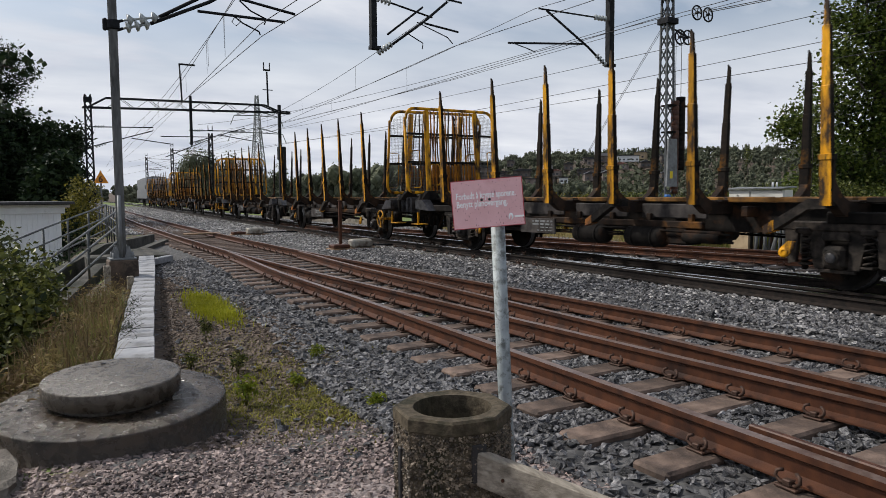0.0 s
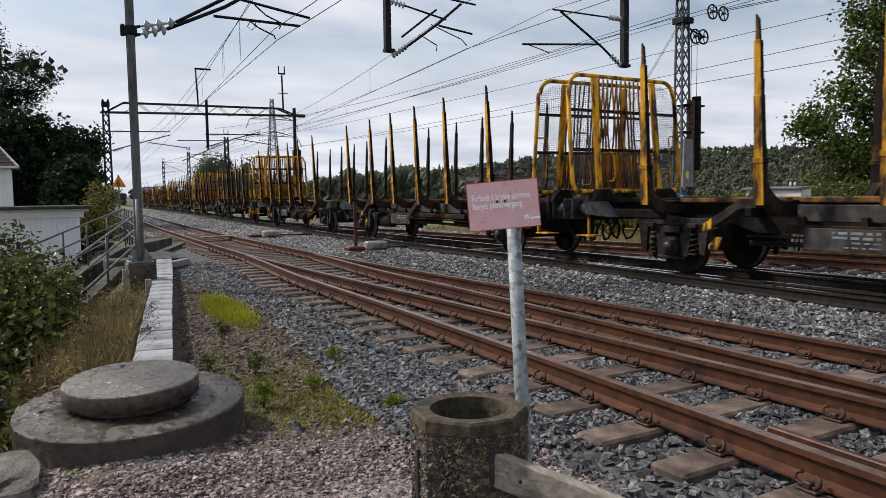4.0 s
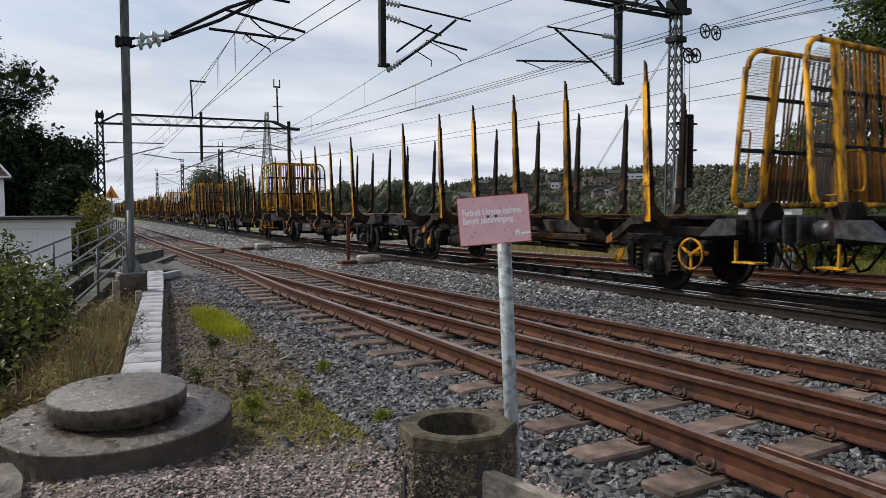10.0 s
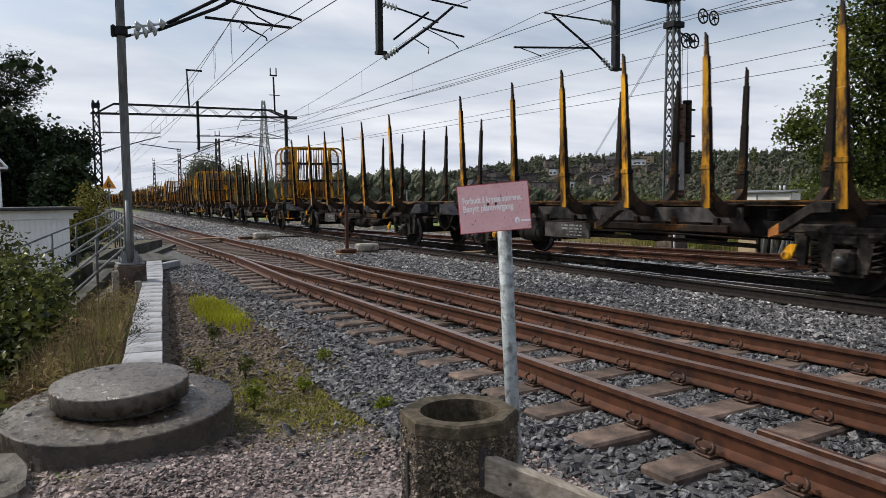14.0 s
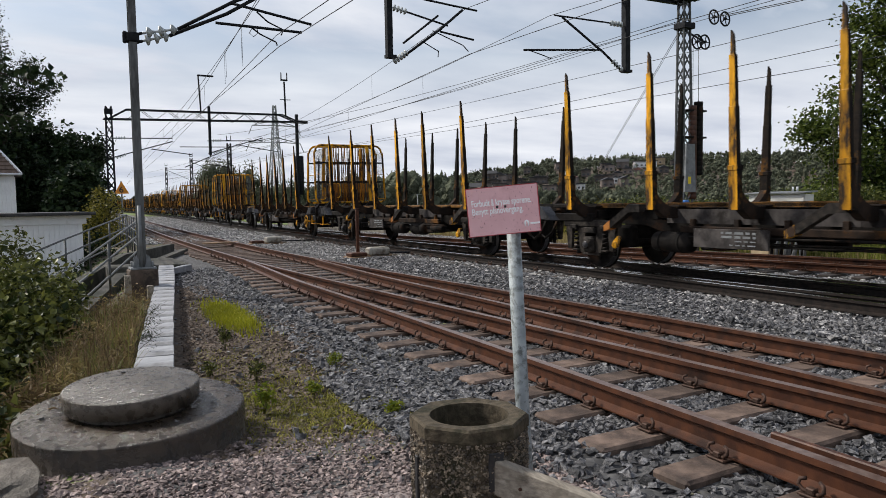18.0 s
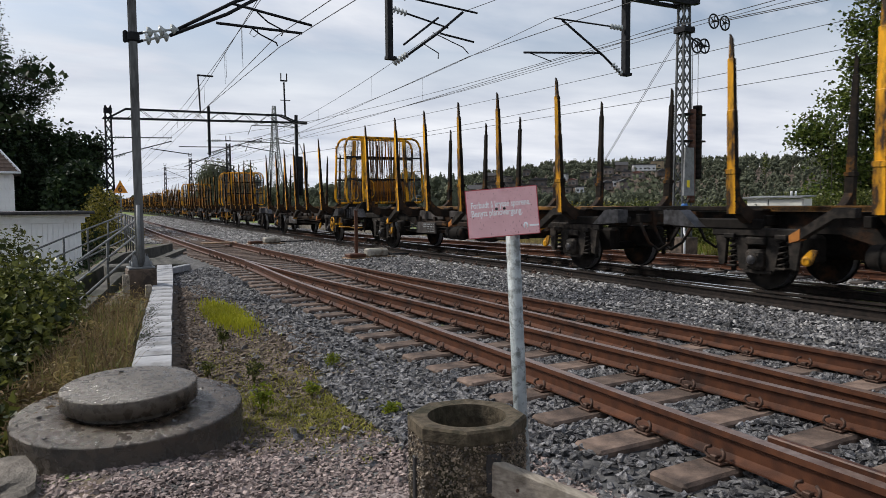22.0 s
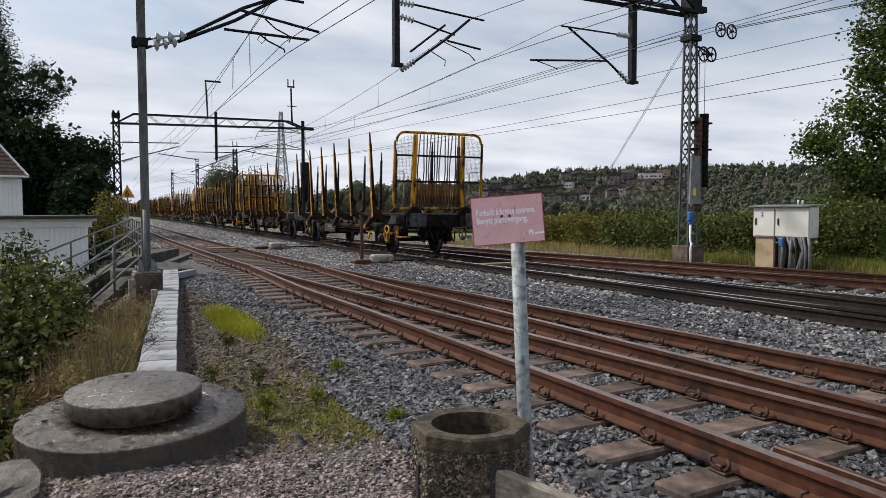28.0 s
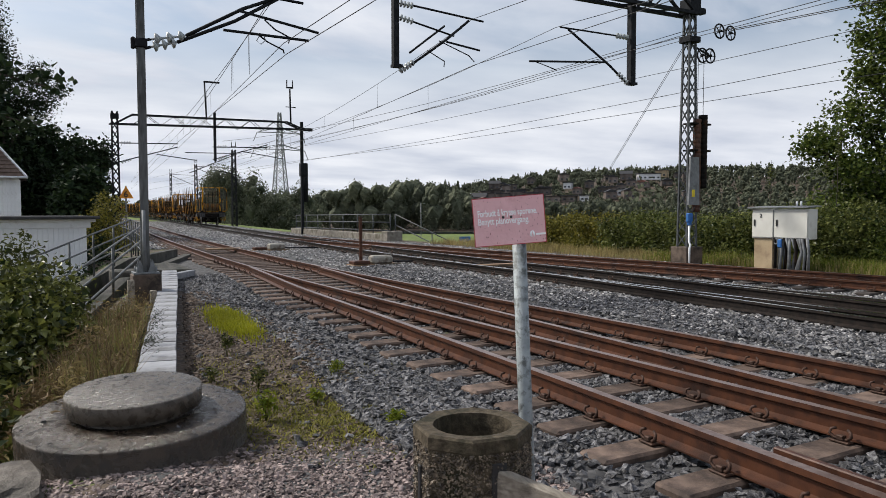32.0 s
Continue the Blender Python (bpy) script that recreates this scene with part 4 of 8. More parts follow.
def add_axlebox(unit, y, side):
    """Axle box, guard and a pair of coil springs outside one wheel."""
    x = side * 1.02
    g = Build()
    for s in (-1, 1):
        g.prism([(y + s * 0.16, 0.30), (y + s * 0.30, 0.30), (y + s * 0.42, 0.86), (y + s * 0.16, 0.86)], 0, x - 0.03, x + 0.03)
    for s in (-1, 1):
        g.prism([(y + s * 0.56, 0.36), (y + s * 0.66, 0.34), (y + s * 0.74, 0.88), (y + s * 0.52, 0.88)], 0, x - 0.05, x + 0.02)
        g.box((x + side * 0.03, y + s * 0.44, 0.80), (0.16, 0.20, 0.08), bevel=0.015)
    g.box((x, y, 0.86), (0.12, 1.60, 0.13), bevel=0.02)
    g.box((x + side * 0.03, y, 0.73), (0.10, 0.36, 0.12), bevel=0.02)
    g.box((x, y, 0.27), (0.06, 0.50, 0.05), bevel=0.01)
    gd = part("axle_guard", g, BOGIE, unit)
    ab = Build()
    ab.box((x + side * 0.02, y, 0.46), (0.22, 0.30, 0.30), bevel=0.05)
    ab.lathe([(0.0, 0.16), (0.09, 0.16), (0.105, 0.14), (0.11, 0.0)], 18, Matrix.Translation((x, y, 0.46)) @ Matrix.Rotation(side * math.pi / 2, 4, "Y"))
    for k in range(5):
        a = 2 * math.pi * k / 5
        ab.box((x + side * 0.165, y + 0.06 * math.cos(a), 0.46 + 0.06 * math.sin(a)), (0.015, 0.018, 0.018))
    part("axle_box", ab, BOGIE, gd)
    part("axle_cover", Build().lathe([(0.0, 0.185), (0.05, 0.183), (0.07, 0.17), (0.072, 0.15)], 16, Matrix.Translation((x, y, 0.46)) @ Matrix.Rotation(side * math.pi / 2, 4, "Y")), BUFFER_GREY, gd, "worn bright axle cover")
    for s in (-1, 1):
        sp = Build()
        pts = [(x + 0.065 * math.cos(a), y + s * 0.42 + 0.065 * math.sin(a), 0.36 + 0.42 * a / (2 * math.pi * 5)) for a in np.linspace(0, 2 * math.pi * 5, 48)]
        sp.tube(pts, 0.017, 5)
        sp.box((x, y + s * 0.42, 0.345), (0.16, 0.16, 0.03), bevel=0.008)
        part("coil_spring", sp, BOGIE, gd)
    part("brake_rigging", Build().box((x - side * 0.42, y, 0.62), (0.24, 1.5, 0.42), bevel=0.05), FRAME_DARK, gd)
    for s in (-1, 1):
        part("brake_shoe", Build().box((x - side * 0.12, y + s * 0.52, 0.42), (0.07, 0.08, 0.34), bevel=0.015), FRAME_DARK, gd)


def add_brake_wheel(u, y, s):
    w = Build()
    w.tube([(s * 1.27, y + 0.235 * math.cos(a), 0.64 + 0.235 * math.sin(a)) for a in np.linspace(0, 2 * math.pi, 25)], 0.022, 7, caps=False)
    for k in range(3):
        a = 2 * math.pi * k / 3 + 0.5
        w.beam((s * 1.27, y, 0.64), (s * 1.27, y + 0.23 * math.cos(a), 0.64 + 0.23 * math.sin(a)), 0.025, 0.04)
    w.tube([(s * 0.9, y, 0.64), (s * 1.30, y, 0.64)], 0.035, 8)
    return part("hand_brake_wheel", w, YELLOW, u, "yellow hand brake wheel")


def half_frame(u, y0, y1):
    """One half of the wagon: sills, cross members, worn deck edges, end hoods."""
    mid = (y0 + y1) / 2
    b = Build()
    for s in (-1, 1):
        b.prism([(y0, 0.90), (y0, 1.16), (y1, 1.16), (y1, 0.90), (y1 - 2.7, 0.84), (y1 - 3.2, 0.70), (y0 + 3.2, 0.70), (y0 + 2.7, 0.84)], 0, s * 0.52 - 0.05, s * 0.52 + 0.05)
    for y in np.linspace(y0 + 0.1, y1 - 0.1, 9):
        b.box((0, y, 1.03), (1.7, 0.12, 0.16), bevel=0.012)
    part("underframe", b, FRAME_DARK, u, "grimy dark steel underframe")
    part("walkway", Build().box((0, mid, 1.175), (0.5, y1 - y0, 0.03), bevel=0.006), FRAME_DARK, u)
    stakes = [q for q in STAKES if y0 < q < y1]
    for s in (-1, 1):
        # worn deck edge, one length from stake to stake
        for a, c in zip([y0] + stakes, stakes + [y1]):
            part("deck_edge", Build().box((s * 0.66, (a + c) / 2, 1.205), (0.13, c - a - 0.16, 0.075), bevel=0.012), DECK_WORN if a > y0 and c < y1 else FRAME_DARK, u)
        # recessed grey panels between the middle bearers
        for a, c in zip(stakes[1:-1], stakes[2:-1]):
            part("sill_panel", Build().box((s * 0.86, (a + c) / 2, 1.02), (0.05, c - a - 0.34, 0.24), bevel=0.015), SILL_GREY, u)
        lw = Build()
        lw.box((s * 0.92, mid, 0.80), (0.08, 4.9, 0.12), bevel=0.015)
        for k in range(6):
            lw.box((s * 0.92, mid - 2.2 + 0.88 * k, 0.90), (0.06, 0.10, 0.16), bevel=0.01)
        part("side_sill", lw, FRAME_BROWN, u)
        for k, r in ((-0.35, 0.024), (-0.22, 0.016), (0.05, 0.02)):
            part("brake_pipe", Build().tube([(s * (1.0 + 0.2 * k), mid - 3.0, 0.66 + 0.3 * k), (s * (1.0 + 0.2 * k), mid - 0.8, 0.70 + 0.3 * k), (s * (1.0 + 0.2 * k), mid + 3.0, 0.66 + 0.3 * k)], r, 6), FRAME_DARK, u)
    # sloping hoods over the ends
    for y, d in ((y0, 1), (y1, -1)):
        for s in (-1, 1):
            hood = Build()
            hood.prism([(y + d * 0.12, 0.96), (y + d * 0.12, 1.19), (y + d * 0.46, 1.19), (y + d * 0.80, 0.92)], 0, s * 1.20 - 0.12, s * 1.20 + 0.12)
            part("end_hood", hood, BUFFER_GREY, u, "dusty black sloping end plate")
            fr = Build()
            fr.box((s * 1.05, y + d * 0.95, 0.98), (0.10, 1.7, 0.16), bevel=0.02)
            part("spring_beam", fr, FRAME_DARK, u)


def log_wagon():
    u = thing("log_wagon", Matrix.Identity(4), "empty timber wagon with tall yellow stakes and barred end bulkheads", "rail wagon", "wagons of the timber train")
    stakes = {s: stake_mesh(s).data("stake", STAKE_YELLOW, STAKE_DARK) for s in (-1, 1)}
    bol = bolster_mesh().data("bolster", FRAME_BROWN)
    rng = random.Random(11)
    half_frame(u, 0.05, MID - 0.42)
    half_frame(u, MID + 0.42, BOARD - 0.05)
    for i, y in enumerate(STAKES):
        bo = part("bolster", bol, None, u)
        bo.matrix_basis = Matrix.Translation((0, y, 0))
        for s in (-1, 1):
            st = part("stake", stakes[s], None, bo)
            st.matrix_basis = Matrix.Rotation(radians(rng.uniform(-0.8, 0.8)), 4, "X")
    for y in AXLES:
        for s in (-1, 1):
            add_axlebox(u, y, s)
    # slanted arms that end in a painted block
    for k, y in enumerate((22.76, 19.04, 15.45, 9.62, 5.90, 2.25)):
        for s in (-1, 1):
            a = Build()
            a.prism([(y - 0.25, 1.10), (y - 0.25, 1.22), (y + 0.02, 1.23), (y + 0.50, 0.94), (y + 0.50, 0.80), (y + 0.02, 1.09)], 0, s * 1.30 - 0.07, s * 1.30 + 0.07)
            lv = part("lever_arm", a, BOGIE, u, "slanted steel arm with a painted end")
            e = Build()
            e.prism([(y + 0.50, 0.79), (y + 0.50, 0.945), (y + 0.66, 0.85), (y + 0.66, 0.74)], 0, s * 1.30 - 0.075, s * 1.30 + 0.075)
            part("painted_end", e, ORANGE_WORN if k % 2 else YELLOW, lv)
    for y in (23.26, 15.8, 10.03, 2.65):
        for s in (-1, 1):
            hk = Build()
            hk.prism([(y - 0.02, 0.66), (y - 0.12, 0.66), (y - 0.03, 0.46), (y + 0.05, 0.43), (y + 0.11, 0.48), (y + 0.09, 0.56)], 0, s * 1.28 - 0.015, s * 1.28 + 0.015)
            hk.lathe([(0.035, 0.0), (0.07, 0.0), (0.07, 0.035), (0.035, 0.035)], 12, Matrix.Translation((s * 1.27, y + 0.04, 0.5)) @ Matrix.Rotation(s * math.pi / 2, 4, "Y"))
            part("lifting_hook", hk, YELLOW, u)
    # couplings, buffers and hoses
    for y, d in ((0.05, -1), (BOARD - 0.05, 1)):
        hb = Build()
        hb.box((0, y, 1.02), (2.3, 0.12, 0.36), bevel=0.02)
        part("head_stock", hb, FRAME_DARK, u)
        for s in (-1, 1):
            bf = Build()
            bf.box((s * 0.875, y + d * 0.06, 1.05), (0.40, 0.05, 0.40), bevel=0.02)
            bf.tube([(s * 0.875, y + d * 0.06, 1.05), (s * 0.875, y + d * 0.34, 1.05)], 0.13, 16)
            bf.tube([(s * 0.875, y + d * 0.32, 1.05), (s * 0.875, y + d * 0.47, 1.05)], 0.10, 16)
            bf.box((s * 0.875, y + d * 0.505, 1.05), (0.50, 0.05, 0.40), bevel=0.05)
            part("buffer", bf, BUFFER_GREY, u)
            foot = Build()
            foot.prism([(s * 0.56, 1.18), (s * 1.14, 1.18), (s * 1.02, 1.34), (s * 0.92, 1.42), (s * 0.72, 1.42), (s * 0.66, 1.34)], 1, y - 0.14, y + 0.14)
            part("bulkhead_foot", foot, FRAME_DARK, u)
        hk = Build()
        hk.tube([(0, y + d * 0.1, 1.0), (0, y + d * 0.42, 0.98), (0, y + d * 0.5, 0.86), (0, y + d * 0.42, 0.74)], 0.035, 8)
        for s in (-0.75, -0.35, 0.3):
            hk.tube([(s, y, 0.95), (s, y + d * 0.18, 0.66), (s * 0.95, y + d * 0.32, 0.46), (s * 0.9, y + d * 0.44, 0.42), (s * 0.86, y + d * 0.52, 0.55), (s * 0.86, y + d * 0.5, 0.74)], 0.024, 7)
        part("coupling", hk, FRAME_DARK, u)
        for s in (-1, 1):
            st = Build()
            st.box((s * 1.14, y - d * 0.02, 0.56), (0.30, 0.40, 0.025), bevel=0.006)
            st.beam((s * 1.26, y - d * 0.16, 0.56), (s * 1.26, y - d * 0.16, 0.88), 0.05, 0.02)
            part("shunter_step", st, YELLOW, u)
    dr = Build()
    dr.tube([(0, MID - 0.6, 0.98), (0, MID + 0.6, 0.98)], 0.10, 10)
    for x in (-0.85, -0.55, 0.6):
        for k in (0, 1):
            dr.tube([(x, MID - 0.45, 0.95 - 0.06 * k), (x, MID - 0.25, 0.62), (x, MID + 0.02 * k, 0.48), (x, MID + 0.25, 0.60), (x, MID + 0.45, 0.95 - 0.06 * k)], 0.024, 7)
    part("drawbar", dr, FRAME_DARK, u)
    bulkhead(u, 0.15, -1)
    bulkhead(u, BOARD + 0.05, 1)
    for y, s in ((20.0, -1), (18.65, -1), (6.0, 1), (7.5, 1), (9.0, -1)):
        tk = Build()
        tk.lathe([(0.0, -0.45), (0.10, -0.44), (0.16, -0.39), (0.175, -0.33), (0.175, 0.33), (0.16, 0.39), (0.10, 0.44), (0.0, 0.45)], 18, Matrix.Translation((s * 0.92, y, 0.58)) @ Matrix.Rotation(math.pi / 2, 4, "X"))
        for k in (-0.22, 0.22):
            tk.lathe([(0.175, -0.02), (0.185, -0.02), (0.185, 0.02), (0.175, 0.02)], 18, Matrix.Translation((s * 0.92, y + k, 0.58)) @ Matrix.Rotation(math.pi / 2, 4, "X"))
        part("air_tank", tk, FRAME_DARK, u)
    for y, w in ((21.4, 1.1), (7.7, 1.4)):
        for s in (-1, 1):
            pl = part("data_panel", Build().box((s * 1.1, y, 0.68), (0.04, w, 0.30), bevel=0.006), SILL_GREY, u, "dark data panel with worn white marks")
            tx = Build()
            for r, segs in enumerate(((0.06, 0.07, 0.16, 0.12, 0.04), (0.05, 0.13, 0.11, 0.2), (0.09, 0.07, 0.12), (0.14, 0.05, 0.08, 0.06))):
                p = -0.48
                for q in segs:
                    tx.box((s * 1.122, y - s * (p + q / 2), 0.775 - 0.062 * r), (0.004, q, 0.036 if r < 2 else 0.02))
                    p += q + 0.045
            tagged(part("marking", tx, STEEL_GREY, pl), kind="stuff")
    for y in (8.2, 18.0):
        bx = Build()
        bx.box((-0.75, y, 0.62), (0.4, 0.46, 0.30), bevel=0.03)
        bx.tube([(-0.95, y - 0.9, 0.62), (-0.95, y - 0.2, 0.62)], 0.10, 12)
        bx.tube([(-0.5, y, 0.62), (0.5, y, 0.62)], 0.14, 12)
        part("brake_gear", bx, FRAME_DARK, u)
    return u


DECK_WORN = material("worn_brown_yellow_deck_edge", (0.05, 0.028, 0.012), (0.22, 0.10, 0.018), 5, 0.7, 0.0, 0.2, 50, (0.012, 0.009, 0.007), 0.5, 2.2, vary=0.25, spec=0.2)
SILL_GREY = material("dusty_grey_sill_panel", (0.028, 0.025, 0.024), (0.075, 0.066, 0.062), 6, 0.75, 0.0, 0.15, 60, (0.015, 0.012, 0.01), 0.4, 2.0, vary=0.15, spec=0.2)
BUFFER_GREY = material("greasy_buffer_steel", (0.02, 0.02, 0.022), (0.075, 0.073, 0.078), 9, 0.42, 0.3, 0.15, 60, (0.01, 0.009, 0.009), 0.4, 3)
ORANGE_WORN = material("worn_orange_paint", (0.30, 0.095, 0.012), (0.46, 0.17, 0.02), 6, 0.5, 0, 0.12, 60, (0.04, 0.024, 0.014), 0.6, 4.5, vary=0.2)
WAGON = log_wagon()
for y in (1.05, 25.25):
    for s in (-1, 1):
        add_brake_wheel(WAGON, y, s)
WHEELS = []
ws = wheelset_mesh().data("wheelset", FRAME_DARK, TREAD)
for y in AXLES:
    w = part("wheelset", ws, None, WAGON)
    w.matrix_basis = Matrix.Translation((0, y, 0.435))
    WHEELS.append(w)


def roll_rows(y, r):
    """Rows for a wheelset that rolls towards +Y on its wagon."""
    return [(k / FPS, Matrix.Translation((0, y, r)) @ Matrix.Rotation(-SPEED * (k / FPS) / r, 4, "X")) for k in range(32 * FPS + 1)]


UNITS = [WAGON] + [copy_thing(WAGON, Matrix.Translation((0, 0, 0))) for _ in range(15)]


def fit_out(k, front_wheel, rear_wheel, barred):
    """Hand brakes stand on some ends alone; a few bulkheads carry bars instead of mesh."""
    for c in list(UNITS[k].children):
        if c.name.startswith("hand_brake_wheel"):
            ahead = sum(v.co.y for v in c.data.vertices) / len(c.data.vertices) > MID
            if not (front_wheel if ahead else rear_wheel):
                bpy.data.objects.remove(c)
        elif c.name.startswith("headboard") and ("front" if c.location.y > MID else "rear") in barred:
            for q in list(c.children):
                if q.name.startswith("wire_mesh"):
                    bpy.data.objects.remove(q)
            for s in (-1, 1):
                for i in range(5):
                    br = part("bar", BARS[i % 3], None, c)
                    br.matrix_basis = Matrix.Translation((s * (0.93 + 0.09 * i), 0.02, -0.04 if i == 4 else 0.0))


# counted from the last wagon
for k in range(16):
    fit_out(k, k in (3, 7), k not in (4, 6, 7), {11: ("front",), 9: ("rear",), 2: ("rear",)}.get(k, ()))


def rail_pose(y, span=26.3):
    """A vehicle whose rear end stands at y on the main track."""
    a, b = Vector((MAIN(y), y)), Vector((MAIN(y + span), y + span))
    turn = -math.atan2(b.x - a.x, b.y - a.y)
    return Matrix.Translation((a.x, a.y, 0)) @ Matrix.Rotation(turn, 4, "Z")


# ---------------------------------------------------------------- locomotive


def locomotive():
    u = thing("locomotive", Matrix.Identity(4), "silver grey electric locomotive with dark windows and roof gear", "locomotive")
    b = Build()
    L = 18.0
    b.prism([(0.0, 1.1), (0.0, 1.7), (0.7, 3.3), (1.5, 3.75), (L - 1.5, 3.75), (L - 0.7, 3.3), (L, 1.7), (L, 1.1)], 0, -1.45, 1.45)
    part("body", b, LOCO_GREY, u)
    b = Build()
    b.box((0, L / 2, 3.85), (2.3, L - 4, 0.22), bevel=0.06)
    part("roof", b, STEEL_GREY, u)
    for y, d in ((0.30, 1), (L - 0.30, -1)):
        w = Build()
        for s in (-0.6, 0.6):
            w.box((s, y, 2.62), (0.95, 0.04, 0.62), Matrix.Rotation(radians(-23.6 * d), 3, "X"), 0.02)
        part("windscreen", w, GLASS, u)
        w = Build()
        for s in (-1.0, 1.0):
            w.lathe([(0, 0.05), (0.1, 0.05), (0.12, 0.0)], 14, Matrix.Translation((s * 0.8, y - d * 0.3, 1.5)) @ Matrix.Rotation(radians(90 * d), 4, "X"))
        part("headlights", w, CERAMIC, u)
        w = Build()
        for s in (-1, 1):
            w.box((s * 1.455, y + d * 1.3, 2.6), (0.02, 0.7, 0.55), bevel=0.008)
        part("side_windows", w, GLASS, u)
        w = Build()
        w.box((0, y - d * 0.36, 0.95), (2.6, 0.16, 0.45), bevel=0.04)
        part("bumper_beam", w, LOCO_DARK, u)
    for yc in (4.0, 14.0):
        g = Build()
        g.box((0, yc, 0.72), (2.3, 4.0, 0.5), bevel=0.08)
        part("bogie_frame", g, LOCO_DARK, u)
        p = Build()
        z = 3.97
        p.tube([(0, yc - 0.9, z), (0, yc + 0.7, z + 0.55), (0, yc - 0.2, z + 1.0)], 0.03, 6)
        p.tube([(-0.8, yc - 0.2, z + 1.0), (0.8, yc - 0.2, z + 1.0)], 0.03, 6)
        p.box((0, yc - 0.9, z), (1.2, 0.5, 0.12), bevel=0.02)
        part("pantograph", p, STEEL_DARK, u)
    return u


LOCO = locomotive()
lw = Build()
rot = Matrix.Rotation(math.pi / 2, 4, "Y")
for s in (-1, 1):
    lw.lathe([(0.0, 0.06), (0.55, 0.06), (0.55, -0.06), (0.0, -0.06)], 24, Matrix.Translation((s * 0.75, 0, 0)) @ rot)
lwm = lw.data("wheelset", BOGIE)
LOCO_WHEELS = []
for y in (2.7, 5.3, 12.7, 15.3):
    w = part("wheelset", lwm, None, LOCO)
    w.matrix_basis = Matrix.Translation((0, y, 0.55))
    LOCO_WHEELS.append((y, w))



# ---------------------------------------------------------------- warning sign on a leaning post


def flat_text(name, words, size, m, mat, parent):
    cu = bpy.data.curves.new(name, "FONT")
    cu.body, cu.size, cu.extrude, cu.offset = words, size, 0.0006, size * 0.022
    ob = new(name, cu)
    dg = bpy.context.evaluated_depsgraph_get()
    me = bpy.data.meshes.new_from_object(ob.evaluated_get(dg))
    bpy.data.objects.remove(ob)
    me.materials.clear(); me.materials.append(mat)
    t = part(name, me, None, parent)
    t.matrix_basis = m
    return t


def crossing_sign():
    foot, top = Vector((1.807, 2.395, -0.35)), Vector((1.785, 2.482, 1.30))
    t = thing("warning_sign", Matrix.Translation(foot), "faded pinkish red sign with white lettering on a galvanised post", "sign")
    b = Build()
    b.tube([(0, 0, 0), top - foot], 0.0295, 20)
    b.lathe([(0.0295, 0), (0.031, 0.004), (0.0, 0.012)], 16, Matrix.Translation(top - foot))
    part("post", b, GALV_DULL, t, "mottled galvanised steel tube")
    # the plate faces the eye, turned a little to the left
    tl, tr, br = Vector((1.60, 2.55, 1.368)), Vector((1.86, 2.40, 1.392)), Vector((1.855, 2.395, 1.198))
    x = (tr - tl).normalized(); z = (tr - br).normalized(); y = z.cross(x).normalized(); z = x.cross(y)
    plate = part("plate", Build().box((0.146, 0, -0.0975), (0.294, 0.004, 0.197), bevel=0.001), SIGN_PINK, t)
    m = Matrix((x, y, z)).transposed().to_4x4()
    m.translation = tl - foot
    plate.matrix_basis = m
    e = Build()
    for c, s in (((0.146, 0.001, 0.0015), (0.298, 0.007, 0.003)), ((0.146, 0.001, -0.1965), (0.298, 0.007, 0.003)), ((-0.0015, 0.001, -0.0975), (0.003, 0.007, 0.198)), ((0.2945, 0.001, -0.0975), (0.003, 0.007, 0.198))):
        e.box(c, s)
    part("rim", e, SIGN_EDGE, plate, "worn red rim")
    up = Matrix.Rotation(math.pi / 2, 4, "X")
    for words, z0 in (("Forbudt å krysse sporene.", -0.074), ("Benytt planovergang.", -0.108)):
        tx = flat_text("lettering", words, 0.0292, Matrix.Translation((0.016, -0.0032, z0)) @ up, LETTER, plate)
        w = max(v.co.x for v in tx.data.vertices)
        want = 0.248 if "sporene" in words else 0.213
        tx.matrix_basis = Matrix.Translation((0.016, -0.0032, z0)) @ up @ Matrix.Diagonal((want / w, 1.28, 1, 1))
    lg = Build()
    lg.lathe([(0.0, 0.0008), (0.0125, 0.0008), (0.0125, 0.0)], 20, Matrix.Translation((0.238, -0.0028, -0.160)) @ up @ Matrix.Diagonal((0.85, 1.15, 1, 1)))
    lg.box((0.273, -0.0028, -0.1615), (0.04, 0.001, 0.008))
    part("emblem", lg, LETTER, plate, "white oval emblem and bar")
    dk = Build()
    dk.prism([(-0.006, -0.016), (-0.002, -0.016), (0.0, 0.0), (0.002, -0.016), (0.006, -0.016), (0.0, 0.012)], 1, -0.0008, 0.0)
    em = part("emblem_figure", dk, SIGN_PINK, plate)
    em.matrix_basis = Matrix.Translation((0.238, -0.0036, -0.160))
    rng = random.Random(5)
    sp = Build()
    for _ in range(90):
        u, v = rng.uniform(0.008, 0.294), -rng.uniform(0.008, 0.19)
        sp.box((u, -0.0022, v), (rng.uniform(0.0008, 0.0022), 0.0012, rng.uniform(0.002, 0.008)), Matrix.Rotation(rng.uniform(-0.4, 0.4), 3, "Y"))
    tagged(part("flaking_paint", sp, SIGN_SPECK, plate), kind="stuff")
    for u, v in ((0.122, -0.082), (0.155, -0.0825)):
        bt = part("bolt", Build().lathe([(0.0, 0.004), (0.004, 0.004), (0.0058, 0.0)], 12, up), BLACK, plate)
        bt.matrix_basis = Matrix.Translation((u, -0.002, v))
    cl = Build()
    cl.box((0.19, 0.012, -0.10), (0.10, 0.02, 0.03), bevel=0.004)
    part("clamp", cl, GALV, plate)
    return t


crossing_sign()

# ---------------------------------------------------------------- concrete bin with a timber beam


